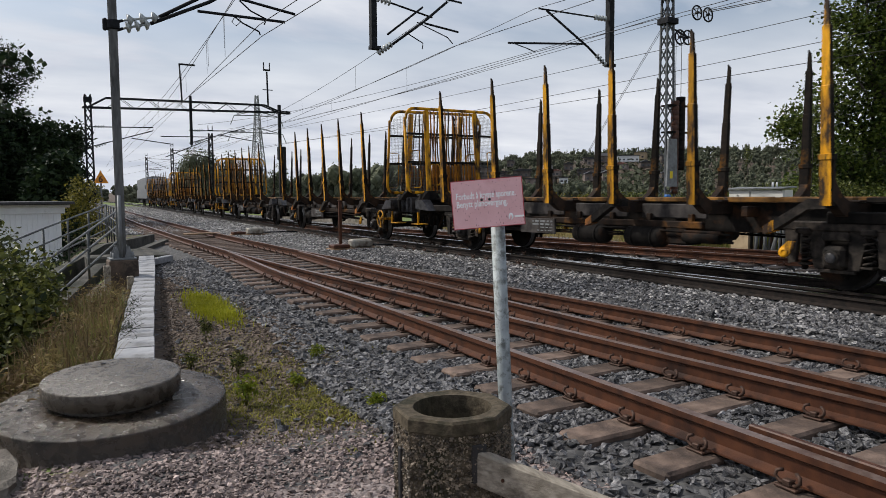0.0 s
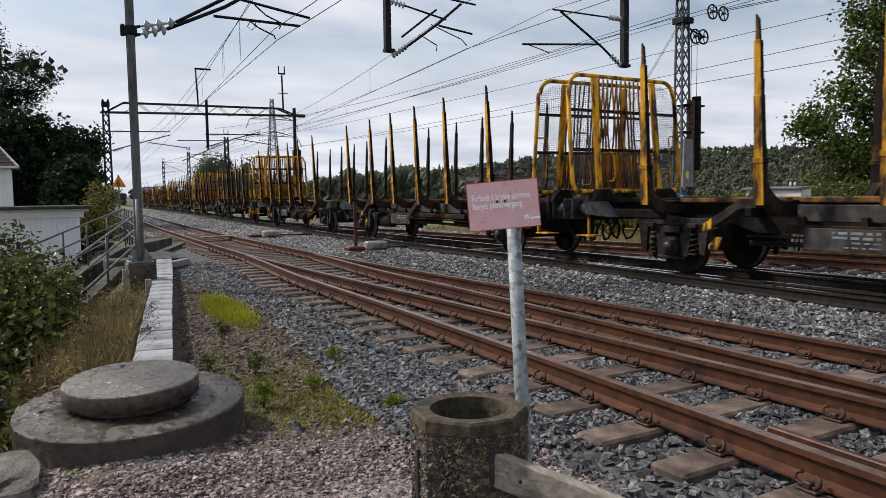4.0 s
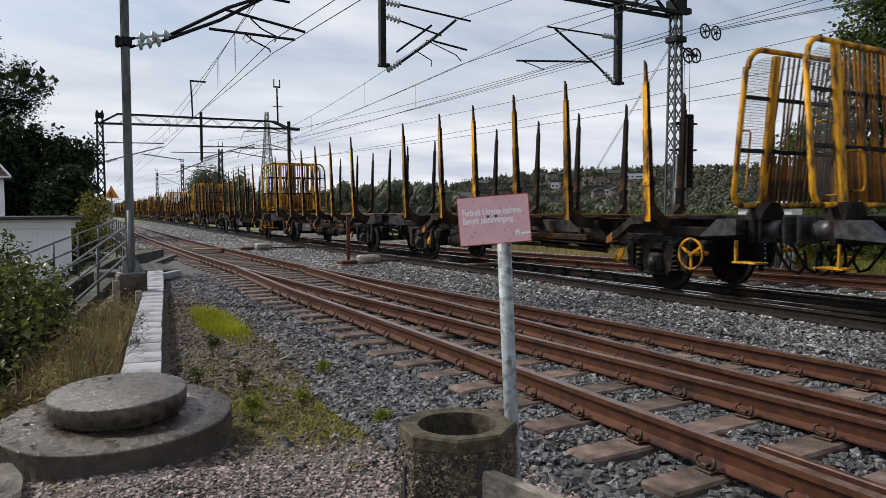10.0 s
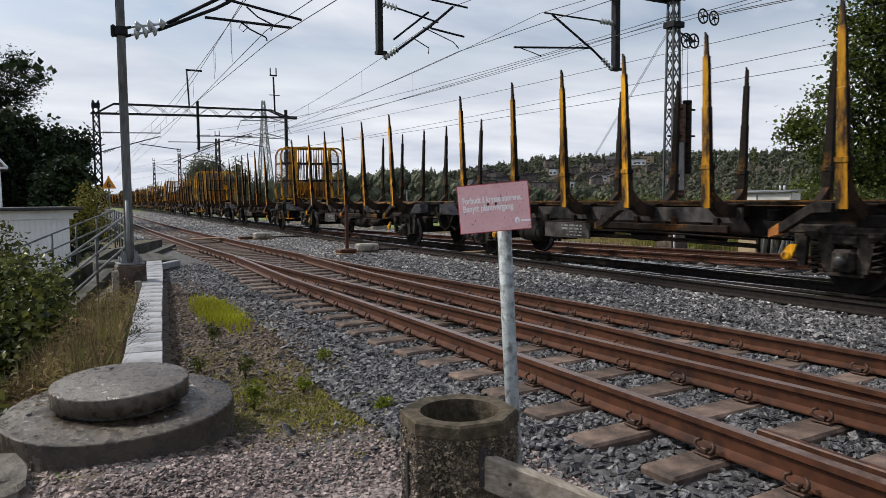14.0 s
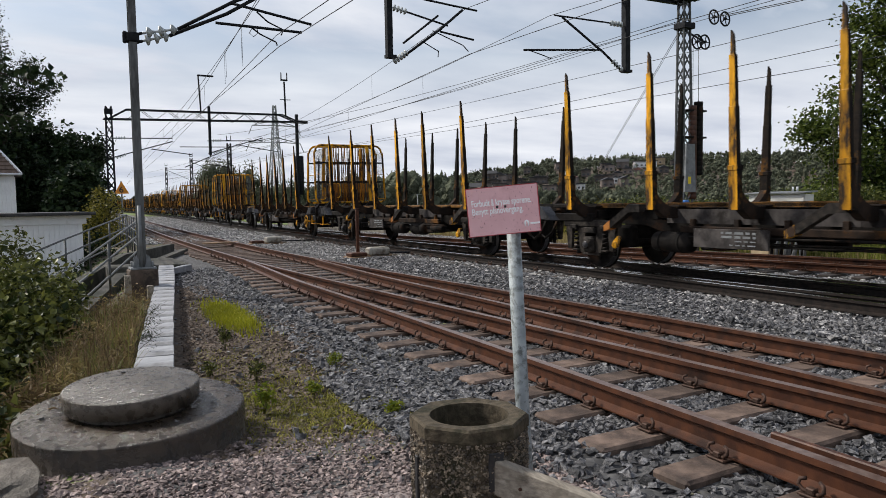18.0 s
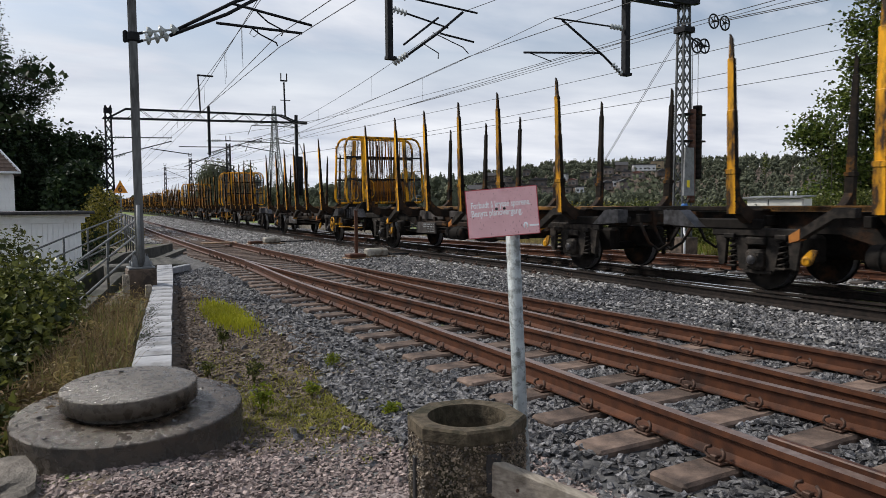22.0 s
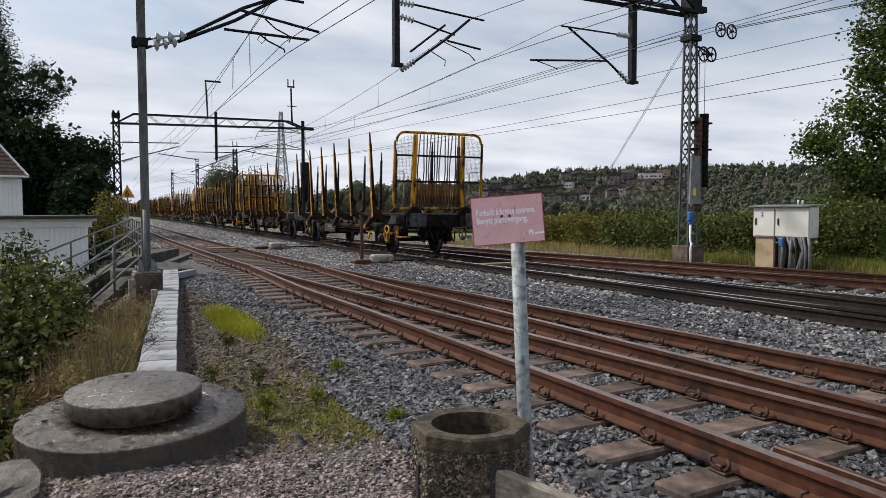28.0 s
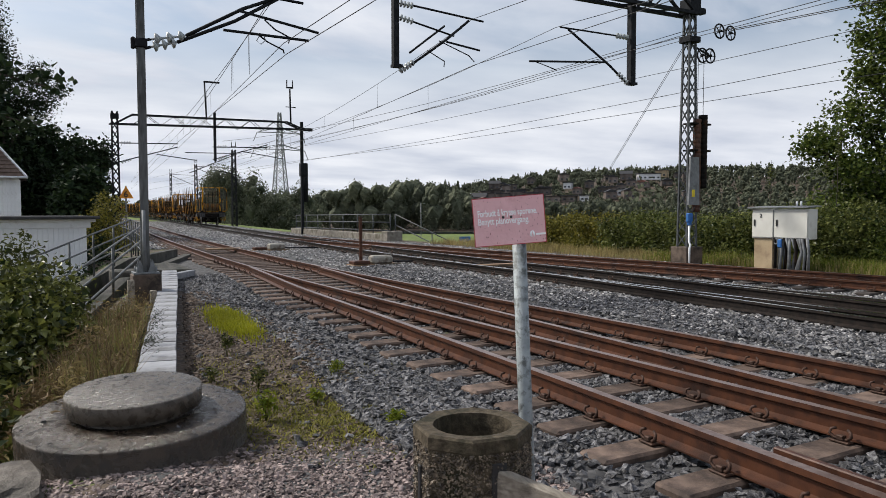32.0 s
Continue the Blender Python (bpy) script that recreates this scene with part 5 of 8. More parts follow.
def litter_bin():
    c = Vector((1.387, 2.208, -0.25))
    t = thing("concrete_bin", Matrix.Translation(c) @ Matrix.Rotation(radians(13.2), 4, "Z"), "octagonal exposed aggregate concrete bin with a round hole", "bin")
    H, R, hole = 0.80, 0.213, 0.145
    b = Build()
    n = 8
    def ring(r, z, k=n, off=0.0):
        return [(r * math.cos(2 * math.pi * (i + off) / k), r * math.sin(2 * math.pi * (i + off) / k), z) for i in range(k)]
    vs = ring(R, 0) + ring(R, H - 0.052) + ring(R + 0.005, H - 0.048) + ring(R + 0.005, H - 0.008) + ring(R - 0.004, H)
    fs = [(j * n + i, j * n + (i + 1) % n, (j + 1) * n + (i + 1) % n, (j + 1) * n + i) for j in range(4) for i in range(n)]
    b.add(vs, fs)
    # top face between the octagon and the hole
    k = 32
    o = len(b.v)
    outer = []
    for i in range(k):
        a = 2 * math.pi * i / k
        sec = (a % (2 * math.pi / n)) - math.pi / n
        r = (R - 0.004) * math.cos(math.pi / n) / math.cos(sec)
        outer.append((r * math.cos(a), r * math.sin(a), H))
    inner = [(hole * math.cos(2 * math.pi * i / k), hole * math.sin(2 * math.pi * i / k), H - 0.004) for i in range(k)]
    low = [(0.13 * math.cos(2 * math.pi * i / k), 0.13 * math.sin(2 * math.pi * i / k), 0.25) for i in range(k)]
    b.add(outer + inner + low, [(j * k + i, j * k + (i + 1) % k, (j + 1) * k + (i + 1) % k, (j + 1) * k + i) for j in range(2) for i in range(k)] + [tuple(2 * k + i for i in range(k))])
    part("body", b, AGGREGATE, t)
    rng = np.random.default_rng(21)
    cnt = 17000
    pts = []
    while len(pts) < cnt:
        s = rng.integers(0, n)
        a0, a1 = 2 * math.pi * s / n, 2 * math.pi * (s + 1) / n
        u = rng.random(); z = rng.uniform(0.02, H - 0.055)
        pts.append((R * (math.cos(a0) * (1 - u) + math.cos(a1) * u), R * (math.sin(a0) * (1 - u) + math.sin(a1) * u), z))
    it = iter(pts)
    ob = scatter_stones("pebble_facing", "", cnt, (0.0036, 0.0072), lambda r: next(it), PEBBLE, 22, 0.9)
    ob.parent = t
    del ob["category"]
    tagged(ob, "brown pebbles set in the concrete", kind="stuff")
    # black blocks paint in the shade of the formwork's upright slots and the beam's notch
    for ang in (157.5, 337.5):
        a = radians(ang)
        sl = Build().box((0, 0, 0), (0.026, 0.026, 0.42), bevel=0.003)
        so = part("slot", sl, BLACK, t, "black strip painted for the shade in an upright slot")
        so.matrix_basis = Matrix.Rotation(a, 4, "Z") @ Matrix.Translation((R * math.cos(math.pi / 8) - 0.002, 0.0, H - 0.34))
    no = part("notch", Build().box((0, 0, 0), (0.018, 0.058, 0.135), bevel=0.003), BLACK, t, "black block painted for the shaded gap round the beam")
    no.matrix_basis = t.matrix_basis.inverted() @ pose(1.372, 2.015, 0.395, 0, 0, 260.7)
    return t


litter_bin()


def timber_beam():
    t = thing("timber_beam", Matrix.Identity(4), "grey weathered timber beam resting in the concrete bin", "beam")
    b = Build()
    a, e = Vector((1.375, 2.03, 0.378)), Vector((2.35, 0.35, 0.02))
    b.beam(a, e, 0.045, 0.12, bevel=0.006)
    part("beam", b, TIMBER, t)
    nb = Build()
    d = (e - a).normalized()
    nb.tube([a + d * 0.12 + Vector((-0.024, -0.005, 0.0)), a + d * 0.12 + Vector((-0.03, -0.006, 0.0))], 0.006, 8)
    part("nail", nb, RUST, t)
    p = Build()
    p.box((e.x, e.y, -0.1), (0.12, 0.12, 0.4), bevel=0.01)
    part("stub_post", p, TIMBER, t)


timber_beam()

# ---------------------------------------------------------------- manhole cover


def manhole():
    t = thing("manhole", pose(0.592, 5.178, -0.30, 2.82, -1.24, 0), "round damp concrete manhole base with a raised lid", "manhole")
    b = Build()
    R = 0.715
    b.lathe([(R + 0.005, -0.15), (R + 0.005, 0.04), (R - 0.004, 0.045), (R, 0.268), (R - 0.004, 0.279), (R - 0.014, 0.285), (0.42, 0.305), (0.40, 0.295), (0.0, 0.295)], 72)
    part("base_ring", b, CONCRETE, t)
    b = Build()
    r = 0.426
    b.lathe([(r - 0.06, 0.325), (r - 0.03, 0.328), (r - 0.004, 0.336), (r, 0.437), (r - 0.004, 0.445), (r - 0.014, 0.449), (0.0, 0.452)], 72)
    b.lathe([(0.36, 0.29), (0.36, 0.345)], 48)
    part("lid", b, LID_TOP, t)
    rng = np.random.default_rng(31)
    def on_base(r_):
        a, q = r_.uniform(0, 6.28), r_.uniform(0.45, 0.68)
        return q * math.cos(a), q * math.sin(a), 0.30
    ob = scatter_stones("loose_chips", "", 34, (0.006, 0.016), on_base, STONE, 32)
    ob.parent = t
    del ob["category"]
    tagged(ob, "small loose stone chips on the concrete", kind="stuff")
    # small black block in place of the shaded lift slot
    k = Build()
    k.box((-0.02, 0.30, 0.454), (0.03, 0.012, 0.006))
    part("lift_slot", k, BLACK, t)
    # crack round the edge, a chipped strip
    return t


manhole()


def flat_rock(name, c, size, seed, label):
    rng = random.Random(seed)
    t = thing(name, Matrix.Translation(c), label, "rock")
    bm = bmesh.new()
    bmesh.ops.create_icosphere(bm, subdivisions=3, radius=1)
    for v in bm.verts:
        p = v.co.copy()
        q = 1 + 0.45 * noise.noise(p * 1.5 + Vector((seed, 0, 0)))
        p = Vector([math.copysign(abs(a) ** 0.6, a) for a in p]) * q
        v.co = Vector((p.x * size[0], p.y * size[1], p.z * size[2]))
    me = bpy.data.meshes.new("boulder"); bm.to_mesh(me); bm.free()
    me.materials.append(ROCK)
    part("boulder", me, None, t)


flat_rock("flat_rock", (-0.30, 4.50, -0.20), (0.36, 0.33, 0.085), 3, "flat grey-brown boulder beside the manhole")

# ---------------------------------------------------------------- cable trough and its covers


def cable_trough():
    t = thing("cable_trough", Matrix.Identity(4), "raised cable trough with pale concrete covers", "cable trough", kind="structure")
    me = Build().box((0, 0, 0), (0.32, 0.492, 0.045), bevel=0.004).data("cover", CONCRETE_PALE)
    side = Build().box((0, 0, 0), (0.045, 0.5, 0.20), bevel=0.006).data("side_wall", CONCRETE_OLD)
    y = 5.2
    rng = random.Random(9)
    while y < 18.7:
        a = math.degrees(math.atan2(TROUGH(y + 0.25) - TROUGH(y - 0.25), 0.5))
        m = pose(TROUGH(y), y, 0, 0, 0, -a)
        c = part("cover", me, None, t)
        c.matrix_basis = m @ pose(rng.uniform(-0.006, 0.006), 0, -0.055 + rng.uniform(-0.004, 0.004), 0, 0, rng.uniform(-0.8, 0.8))
        for s in (-1, 1):
            w = part("side_wall", side, None, t)
            w.matrix_basis = m @ Matrix.Translation((s * 0.135, 0, -0.178))
        y += 0.5
    b = Build()
    b.beam((2.75, 17.0, -0.13), (3.35, 17.9, -0.13), 0.16, 0.14, bevel=0.01)
    part("branch_cover", b, CONCRETE_PALE, t)
    return t


cable_trough()

# ---------------------------------------------------------------- overhead line


def insulator(parent, a, c, n=4, r=0.075):
    """One disc stack from a to c."""
    a, c = Vector(a), Vector(c)
    d = c - a
    h = d.length / n
    prof = [(0.0, 0.0)]
    for i in range(n):
        z = h * i
        prof += [(0.02, z + h * 0.05), (0.02, z + h * 0.35), (r, z + h * 0.42), (r * 0.92, z + h * 0.6), (0.03, z + h * 0.85)]
    prof.append((0.0, d.length))
    base = Matrix.Translation(a) @ d.to_track_quat("Z", "Y").to_matrix().to_4x4()
    return part("insulator", Build().lathe(prof, 14, base), CERAMIC, parent, "pale glazed disc insulator")


def lattice(b, foot, top, w0, w1, bays, leg=0.07, brace=0.035, d0=None, d1=None):
    """Four corner angles with crossed braces on every side, tapering upwards."""
    foot, top = Vector(foot), Vector(top)
    d0, d1 = d0 or w0, d1 or w1
    def corner(k, f):
        sx, sy = ((-1, -1), (1, -1), (1, 1), (-1, 1))[k]
        w, d = w0 + (w1 - w0) * f, d0 + (d1 - d0) * f
        return foot.lerp(top, f) + Vector((sx * w / 2, sy * d / 2, 0))
    for k in range(4):
        b.beam(corner(k, 0), corner(k, 1), leg, leg, up=(0, 1, 0))
    for i in range(bays):
        f, g = i / bays, (i + 1) / bays
        for k in range(4):
            b.beam(corner(k, f), corner((k + 1) % 4, g), brace, brace * 0.4, up=(0, 1, 0))
            b.beam(corner((k + 1) % 4, f), corner(k, g), brace, brace * 0.4, up=(0, 1, 0))


def steel_pole():
    """The near pole: an H beam on a concrete foot, with a swivel arm over the siding."""
    x, y = 1.74, 13.45
    t = thing("catenary_pole", Matrix.Translation((x, y, 0)), "galvanised steel H-beam line pole with a swivel arm", "line pole", "poles of the overhead line")
    b = Build()
    w, d = 0.125, 0.13
    e, g = d / 2, 0.009
    b.prism([(-w / 2, -e - g), (w / 2, -e - g), (w / 2, -e + g), (0.007, -e + g), (0.007, e - g), (w / 2, e - g), (w / 2, e + g), (-w / 2, e + g), (-w / 2, e - g), (-0.007, e - g), (-0.007, -e + g), (-w / 2, -e + g)], 2, 0.25, 8.15)
    part("beam", b, POLE, t)
    b = Build()
    b.box((0, 0, 0.27), (0.42, 0.42, 0.03), bevel=0.004)
    for sx in (-1, 1):
        for sy in (-1, 1):
            b.tube([(sx * 0.15, sy * 0.15, 0.25), (sx * 0.15, sy * 0.15, 0.38)], 0.018, 8)
            b.prism([(sx * 0.02, 0.28), (sx * 0.17, 0.28), (sx * 0.1, 0.5)], 1, sy * 0.12 - 0.008, sy * 0.12 + 0.008)
    part("base_plate", b, STEEL_GREY, t)
    b = Build()
    b.box((0, 0, -0.12), (0.46, 0.46, 0.74), bevel=0.02)
    part("foundation", b, FOOT_BROWN, t, "brown stained concrete foundation block")
    # clamp and double arm, drawn in the pole's plane
    b = Build()
    b.box((0, 0, 4.2), (0.2, 0.2, 0.16), bevel=0.02)
    b.box((-0.12, 0, 4.2), (0.07, 0.1, 0.2), bevel=0.02)
    b.tube([(0.06, 0, 4.26), (0.16, 0, 4.29)], 0.025, 8)
    b.tube([(0.06, 0, 4.12), (0.16, 0, 4.16)], 0.025, 8)
    part("clamp", b, STEEL_DARK, t)
    b = Build()
    b.tube([(0.75, 0, 4.42), (1.75, 0, 5.02), (2.42, 0, 5.32)], 0.032, 8)
    b.tube([(0.60, 0, 4.29), (1.6, 0, 4.78), (2.42, 0, 5.3)], 0.032, 8)
    b.tube([(1.68, 0, 4.98), (3.2, 0, 4.76)], 0.026, 8)
    b.tube([(1.4, 0, 4.6), (3.0, 0, 4.59)], 0.026, 8)
    b.tube([(2.42, 0, 5.3), (2.9, 0, 5.28)], 0.026, 8)
    part("arm", b, STEEL_DARK, t, "dark tubular swivel arm")
    insulator(t, (0.16, 0, 4.29), (0.75, 0, 4.42), 3, 0.095)
    insulator(t, (0.16, 0, 4.16), (0.60, 0, 4.29), 3, 0.095)
    b = Build()
    for pts, r in (([(2.15, 0, 4.88), (2.35, 0, 4.72), (2.65, 0, 4.6), (2.6, 0, 4.5)], 0.014), ([(2.05, 0, 4.58), (2.2, 0, 4.48), (2.5, 0, 4.36), (2.52, 0, 4.3)], 0.014), ([(2.08, 0, 4.62), (2.0, 0.0, 4.48), (2.08, 0, 4.42), (2.16, 0, 4.5), (2.14, 0, 4.6)], 0.008)):
        part("registration_arm", Build().tube(pts, r, 6), STEEL_DARK, t)
    b = Build()
    b.tube([(-0.03, -0.13, 0.3), (-0.03, -0.13, 1.35)], 0.03, 8)
    part("conduit", b, STEEL_GREY, t)
    return t


steel_pole()
for px, py, h in ((1.42, 12.75, 0.44), (1.72, 12.45, 0.28)):
    t = thing("marker_stake", (px, py, -0.45), "weathered grey wooden marker stake beside the pole foundation", "stake")
    part("shaft", Build().box((0, 0, h / 2 + 0.1), (0.10, 0.09, h + 0.25), bevel=0.012), TIMBER, t)


def drop_post(b, ins, x, y, zt, zb, reach, arm_z):
    """A hanging post with its bracket arm; reach: how far the arm leads to -x."""
    b.box((x, y, (zt + zb) / 2), (0.17, 0.17, zt - zb))
    b.box((x, y, zb), (0.26, 0.24, 0.06))


MAST_PAINT = material("dark_mast_paint", (0.05, 0.056, 0.06), (0.09, 0.098, 0.103), 8, 0.6, 0.2, 0.08, 80)


def near_portal():
    """The portal: a lattice mast behind the tracks and a lattice beam that runs out of sight above the eye."""
    Y = 14.5
    t = thing("catenary_portal", Matrix.Identity(4), "dark lattice mast and beam carrying hanging posts over the tracks", "line portal", "portals of the overhead line")
    mx = 16.35
    b = Build()
    lattice(b, (mx, Y, 0.3), (mx - 0.02, Y, 7.0), 0.38, 0.22, 17, 0.05, 0.032, 0.34, 0.2)
    part("mast", b, MAST_PAINT, t, "dark grey painted lattice mast")
    b = Build()
    b.box((mx, Y, -0.05), (0.66, 0.6, 0.72), bevel=0.02)
    part("foundation", b, FOOT_BROWN, t, "stained concrete foundation")
    b = Build()
    b.box((mx, Y, 7.05), (0.42, 0.42, 0.42), bevel=0.02)
    b.box((mx + 0.28, Y, 7.0), (0.5, 0.2, 0.16), bevel=0.01)
    part("head", b, STEEL_DARK, t)
    b = Build()
    z0, z1 = 6.85, 7.5
    for dy in (-0.22, 0.22):
        b.beam((mx, Y + dy, z0), (2.2, Y + dy, z0 - 0.15), 0.11, 0.09)
        b.beam((mx - 0.9, Y + dy, z1), (2.2, Y + dy, z1 - 0.1), 0.09, 0.08)
        b.beam((mx, Y + dy, z0), (mx - 0.9, Y + dy, z1), 0.07, 0.07)
        x = mx - 0.9
        k = 0
        while x > 3.0:
            za, zb = (z1, z0) if k % 2 == 0 else (z0, z1)
            b.beam((x, Y + dy, za - 0.05), (x - 0.75, Y + dy, zb - 0.05), 0.045, 0.03)
            x -= 0.75; k += 1
    x = mx - 0.9
    while x > 3.0:
        b.beam((x, Y - 0.22, z0 - 0.03), (x - 0.6, Y + 0.22, z0 - 0.04), 0.04, 0.03)
        x -= 1.2
    part("beam", b, STEEL_DARK, t, "dark lattice beam")
    # hanging post and arm for the rear track
    b = Build()
    b.box((14.12, Y, 5.85), (0.17, 0.16, 2.3))
    b.box((14.14, Y, 4.74), (0.24, 0.2, 0.07))
    part("hanging_post", b, STEEL_DARK, t)
    b = Build()
    b.tube([(13.9, Y, 4.78), (13.35, Y, 5.15), (11.95, Y, 5.92)], 0.03, 8)
    b.tube([(13.9, Y, 5.95), (11.7, Y, 5.94)], 0.022, 8)
    b.tube([(13.2, Y, 5.22), (10.75, Y, 5.0)], 0.026, 8)
    b.tube([(10.95, Y, 5.0), (11.3, Y, 4.93), (11.6, Y, 4.86)], 0.012, 6)
    insulator(t, (13.98, Y, 4.74), (13.62, Y, 4.99), 4)
    insulator(t, (14.0, Y, 5.95), (13.55, Y, 5.95), 4)
    part("arm", b, STEEL_DARK, t)
    # hanging post with two arms for the main track and the siding
    b = Build()
    b.box((7.1, Y, 5.7), (0.13, 0.13, 2.4))
    b.box((7.13, Y, 4.53), (0.22, 0.17, 0.07))
    part("hanging_post", b, STEEL_DARK, t)
    b = Build()
    b.tube([(7.5, Y, 4.6), (8.4, Y, 5.25), (9.0, Y, 5.75)], 0.03, 8)
    b.tube([(7.5, Y, 5.9), (9.4, Y, 5.78)], 0.024, 8)
    b.tube([(8.4, Y, 5.2), (9.3, Y, 5.1)], 0.024, 8)
    b.tube([(8.2, Y, 5.2), (9.0, Y, 4.95), (9.15, Y, 4.82)], 0.012, 6)
    b.tube([(7.45, Y, 4.85), (8.35, Y, 5.55)], 0.024, 8)
    b.tube([(7.5, Y, 5.55), (8.6, Y, 5.35)], 0.022, 8)
    b.tube([(7.9, Y, 4.95), (8.35, Y, 4.75), (8.33, Y, 4.62)], 0.012, 6)
    insulator(t, (7.2, Y, 4.42), (7.55, Y, 4.66), 5)
    insulator(t, (7.2, Y, 5.9), (7.55, Y, 5.89), 4)
    insulator(t, (7.2, Y, 5.6), (7.55, Y, 5.54), 4)
    part("arm", b, STEEL_DARK, t)
    # mast equipment
    b = Build()
    b.prism([(mx - 0.23, 1.5), (mx + 0.20, 1.5), (mx + 0.16, 2.85), (mx - 0.18, 2.85)], 1, Y - 0.26, Y - 0.20)
    guard = part("climbing_guard", b, STEEL_GREY, t, "smooth grey sheet guard")
    part("sticker", Build().box((mx - 0.06, Y - 0.264, 1.83), (0.11, 0.006, 0.2)), STICKER, guard)
    b = Build()
    b.box((mx - 0.2, Y - 0.26, 1.14), (0.17, 0.14, 0.27), bevel=0.03)
    b.box((mx - 0.2, Y - 0.26, 0.97), (0.11, 0.1, 0.1), bevel=0.02)
    part("switch_box", b, BLUE, t, "blue plastic junction box")
    b = Build()
    b.tube([(mx - 0.2, Y - 0.26, 0.94), (mx - 0.2, Y - 0.26, 0.45), (mx - 0.22, Y - 0.33, 0.38), (mx - 0.28, Y - 0.35, 0.28), (mx - 0.28, Y - 0.35, -0.35)], 0.03, 8)
    part("conduit", b, WHITE_PAINT, t)
    # tensioning weights beside the mast
    for dx, dy, zt, zb, r, mt in ((0.22, -0.12, 3.9, 1.29, 0.115, RUST), (0.45, -0.12, 4.05, 1.97, 0.13, FRAME_DARK)):
        b = Build()
        prof = []
        z = zb
        while z < zt - 0.01:
            prof += [(r, z + 0.01), (r, z + 0.12), (r * 0.92, z + 0.13)]
            z += 0.14
        b.lathe([(0, zb)] + prof + [(0, zt)], 16, Matrix.Translation((mx + dx, Y + dy, 0)))
        part("tension_weight", b, mt, t, "stack of dark cast weights")
        part("weight_cable", Build().tube([(mx + dx, Y + dy, zt), (mx + dx, Y + dy, 5.6)], 0.008, 5), WIRE, t)
    for z in (3.05, 3.8):
        part("weight_guide", Build().box((mx + 0.30, Y - 0.05, z), (0.78, 0.34, 0.05), bevel=0.006), FRAME_DARK, t)
    for cx, cz in ((mx + 0.52, 5.78), (mx + 0.84, 5.8), (mx + 1.22, 6.55), (mx + 1.7, 6.55)):
        b = Build()
        rr = 0.2
        b.tube([(cx + rr * math.cos(a), Y, cz + rr * math.sin(a)) for a in np.linspace(0, 2 * math.pi, 25)], 0.024, 6, caps=False)
        for k in range(5):
            a = 2 * math.pi * k / 5
            b.beam((cx, Y, cz), (cx + rr * math.cos(a), Y, cz + rr * math.sin(a)), 0.02, 0.02, up=(0, 1, 0))
        b.tube([(cx, Y - 0.05, cz), (cx, Y + 0.05, cz)], 0.04, 8)
        part("pulley_wheel", b, STEEL_DARK, t)
    b = Build()
    b.beam((mx, Y, 6.05), (mx + 0.84, Y, 5.8), 0.04, 0.04)
    b.box((mx, Y, 6.15), (0.42, 0.42, 0.16), bevel=0.01)
    part("pulley_bracket", b, STEEL_DARK, t)
    b = Build()
    for o in (0.0, 0.07):
        b.tube([(mx - 0.15, Y + o, 6.0), (17.55, 20.4 + o, 1.2)], 0.007, 5)
    part("guy_wire", b, WIRE, t)
    return t


near_portal()


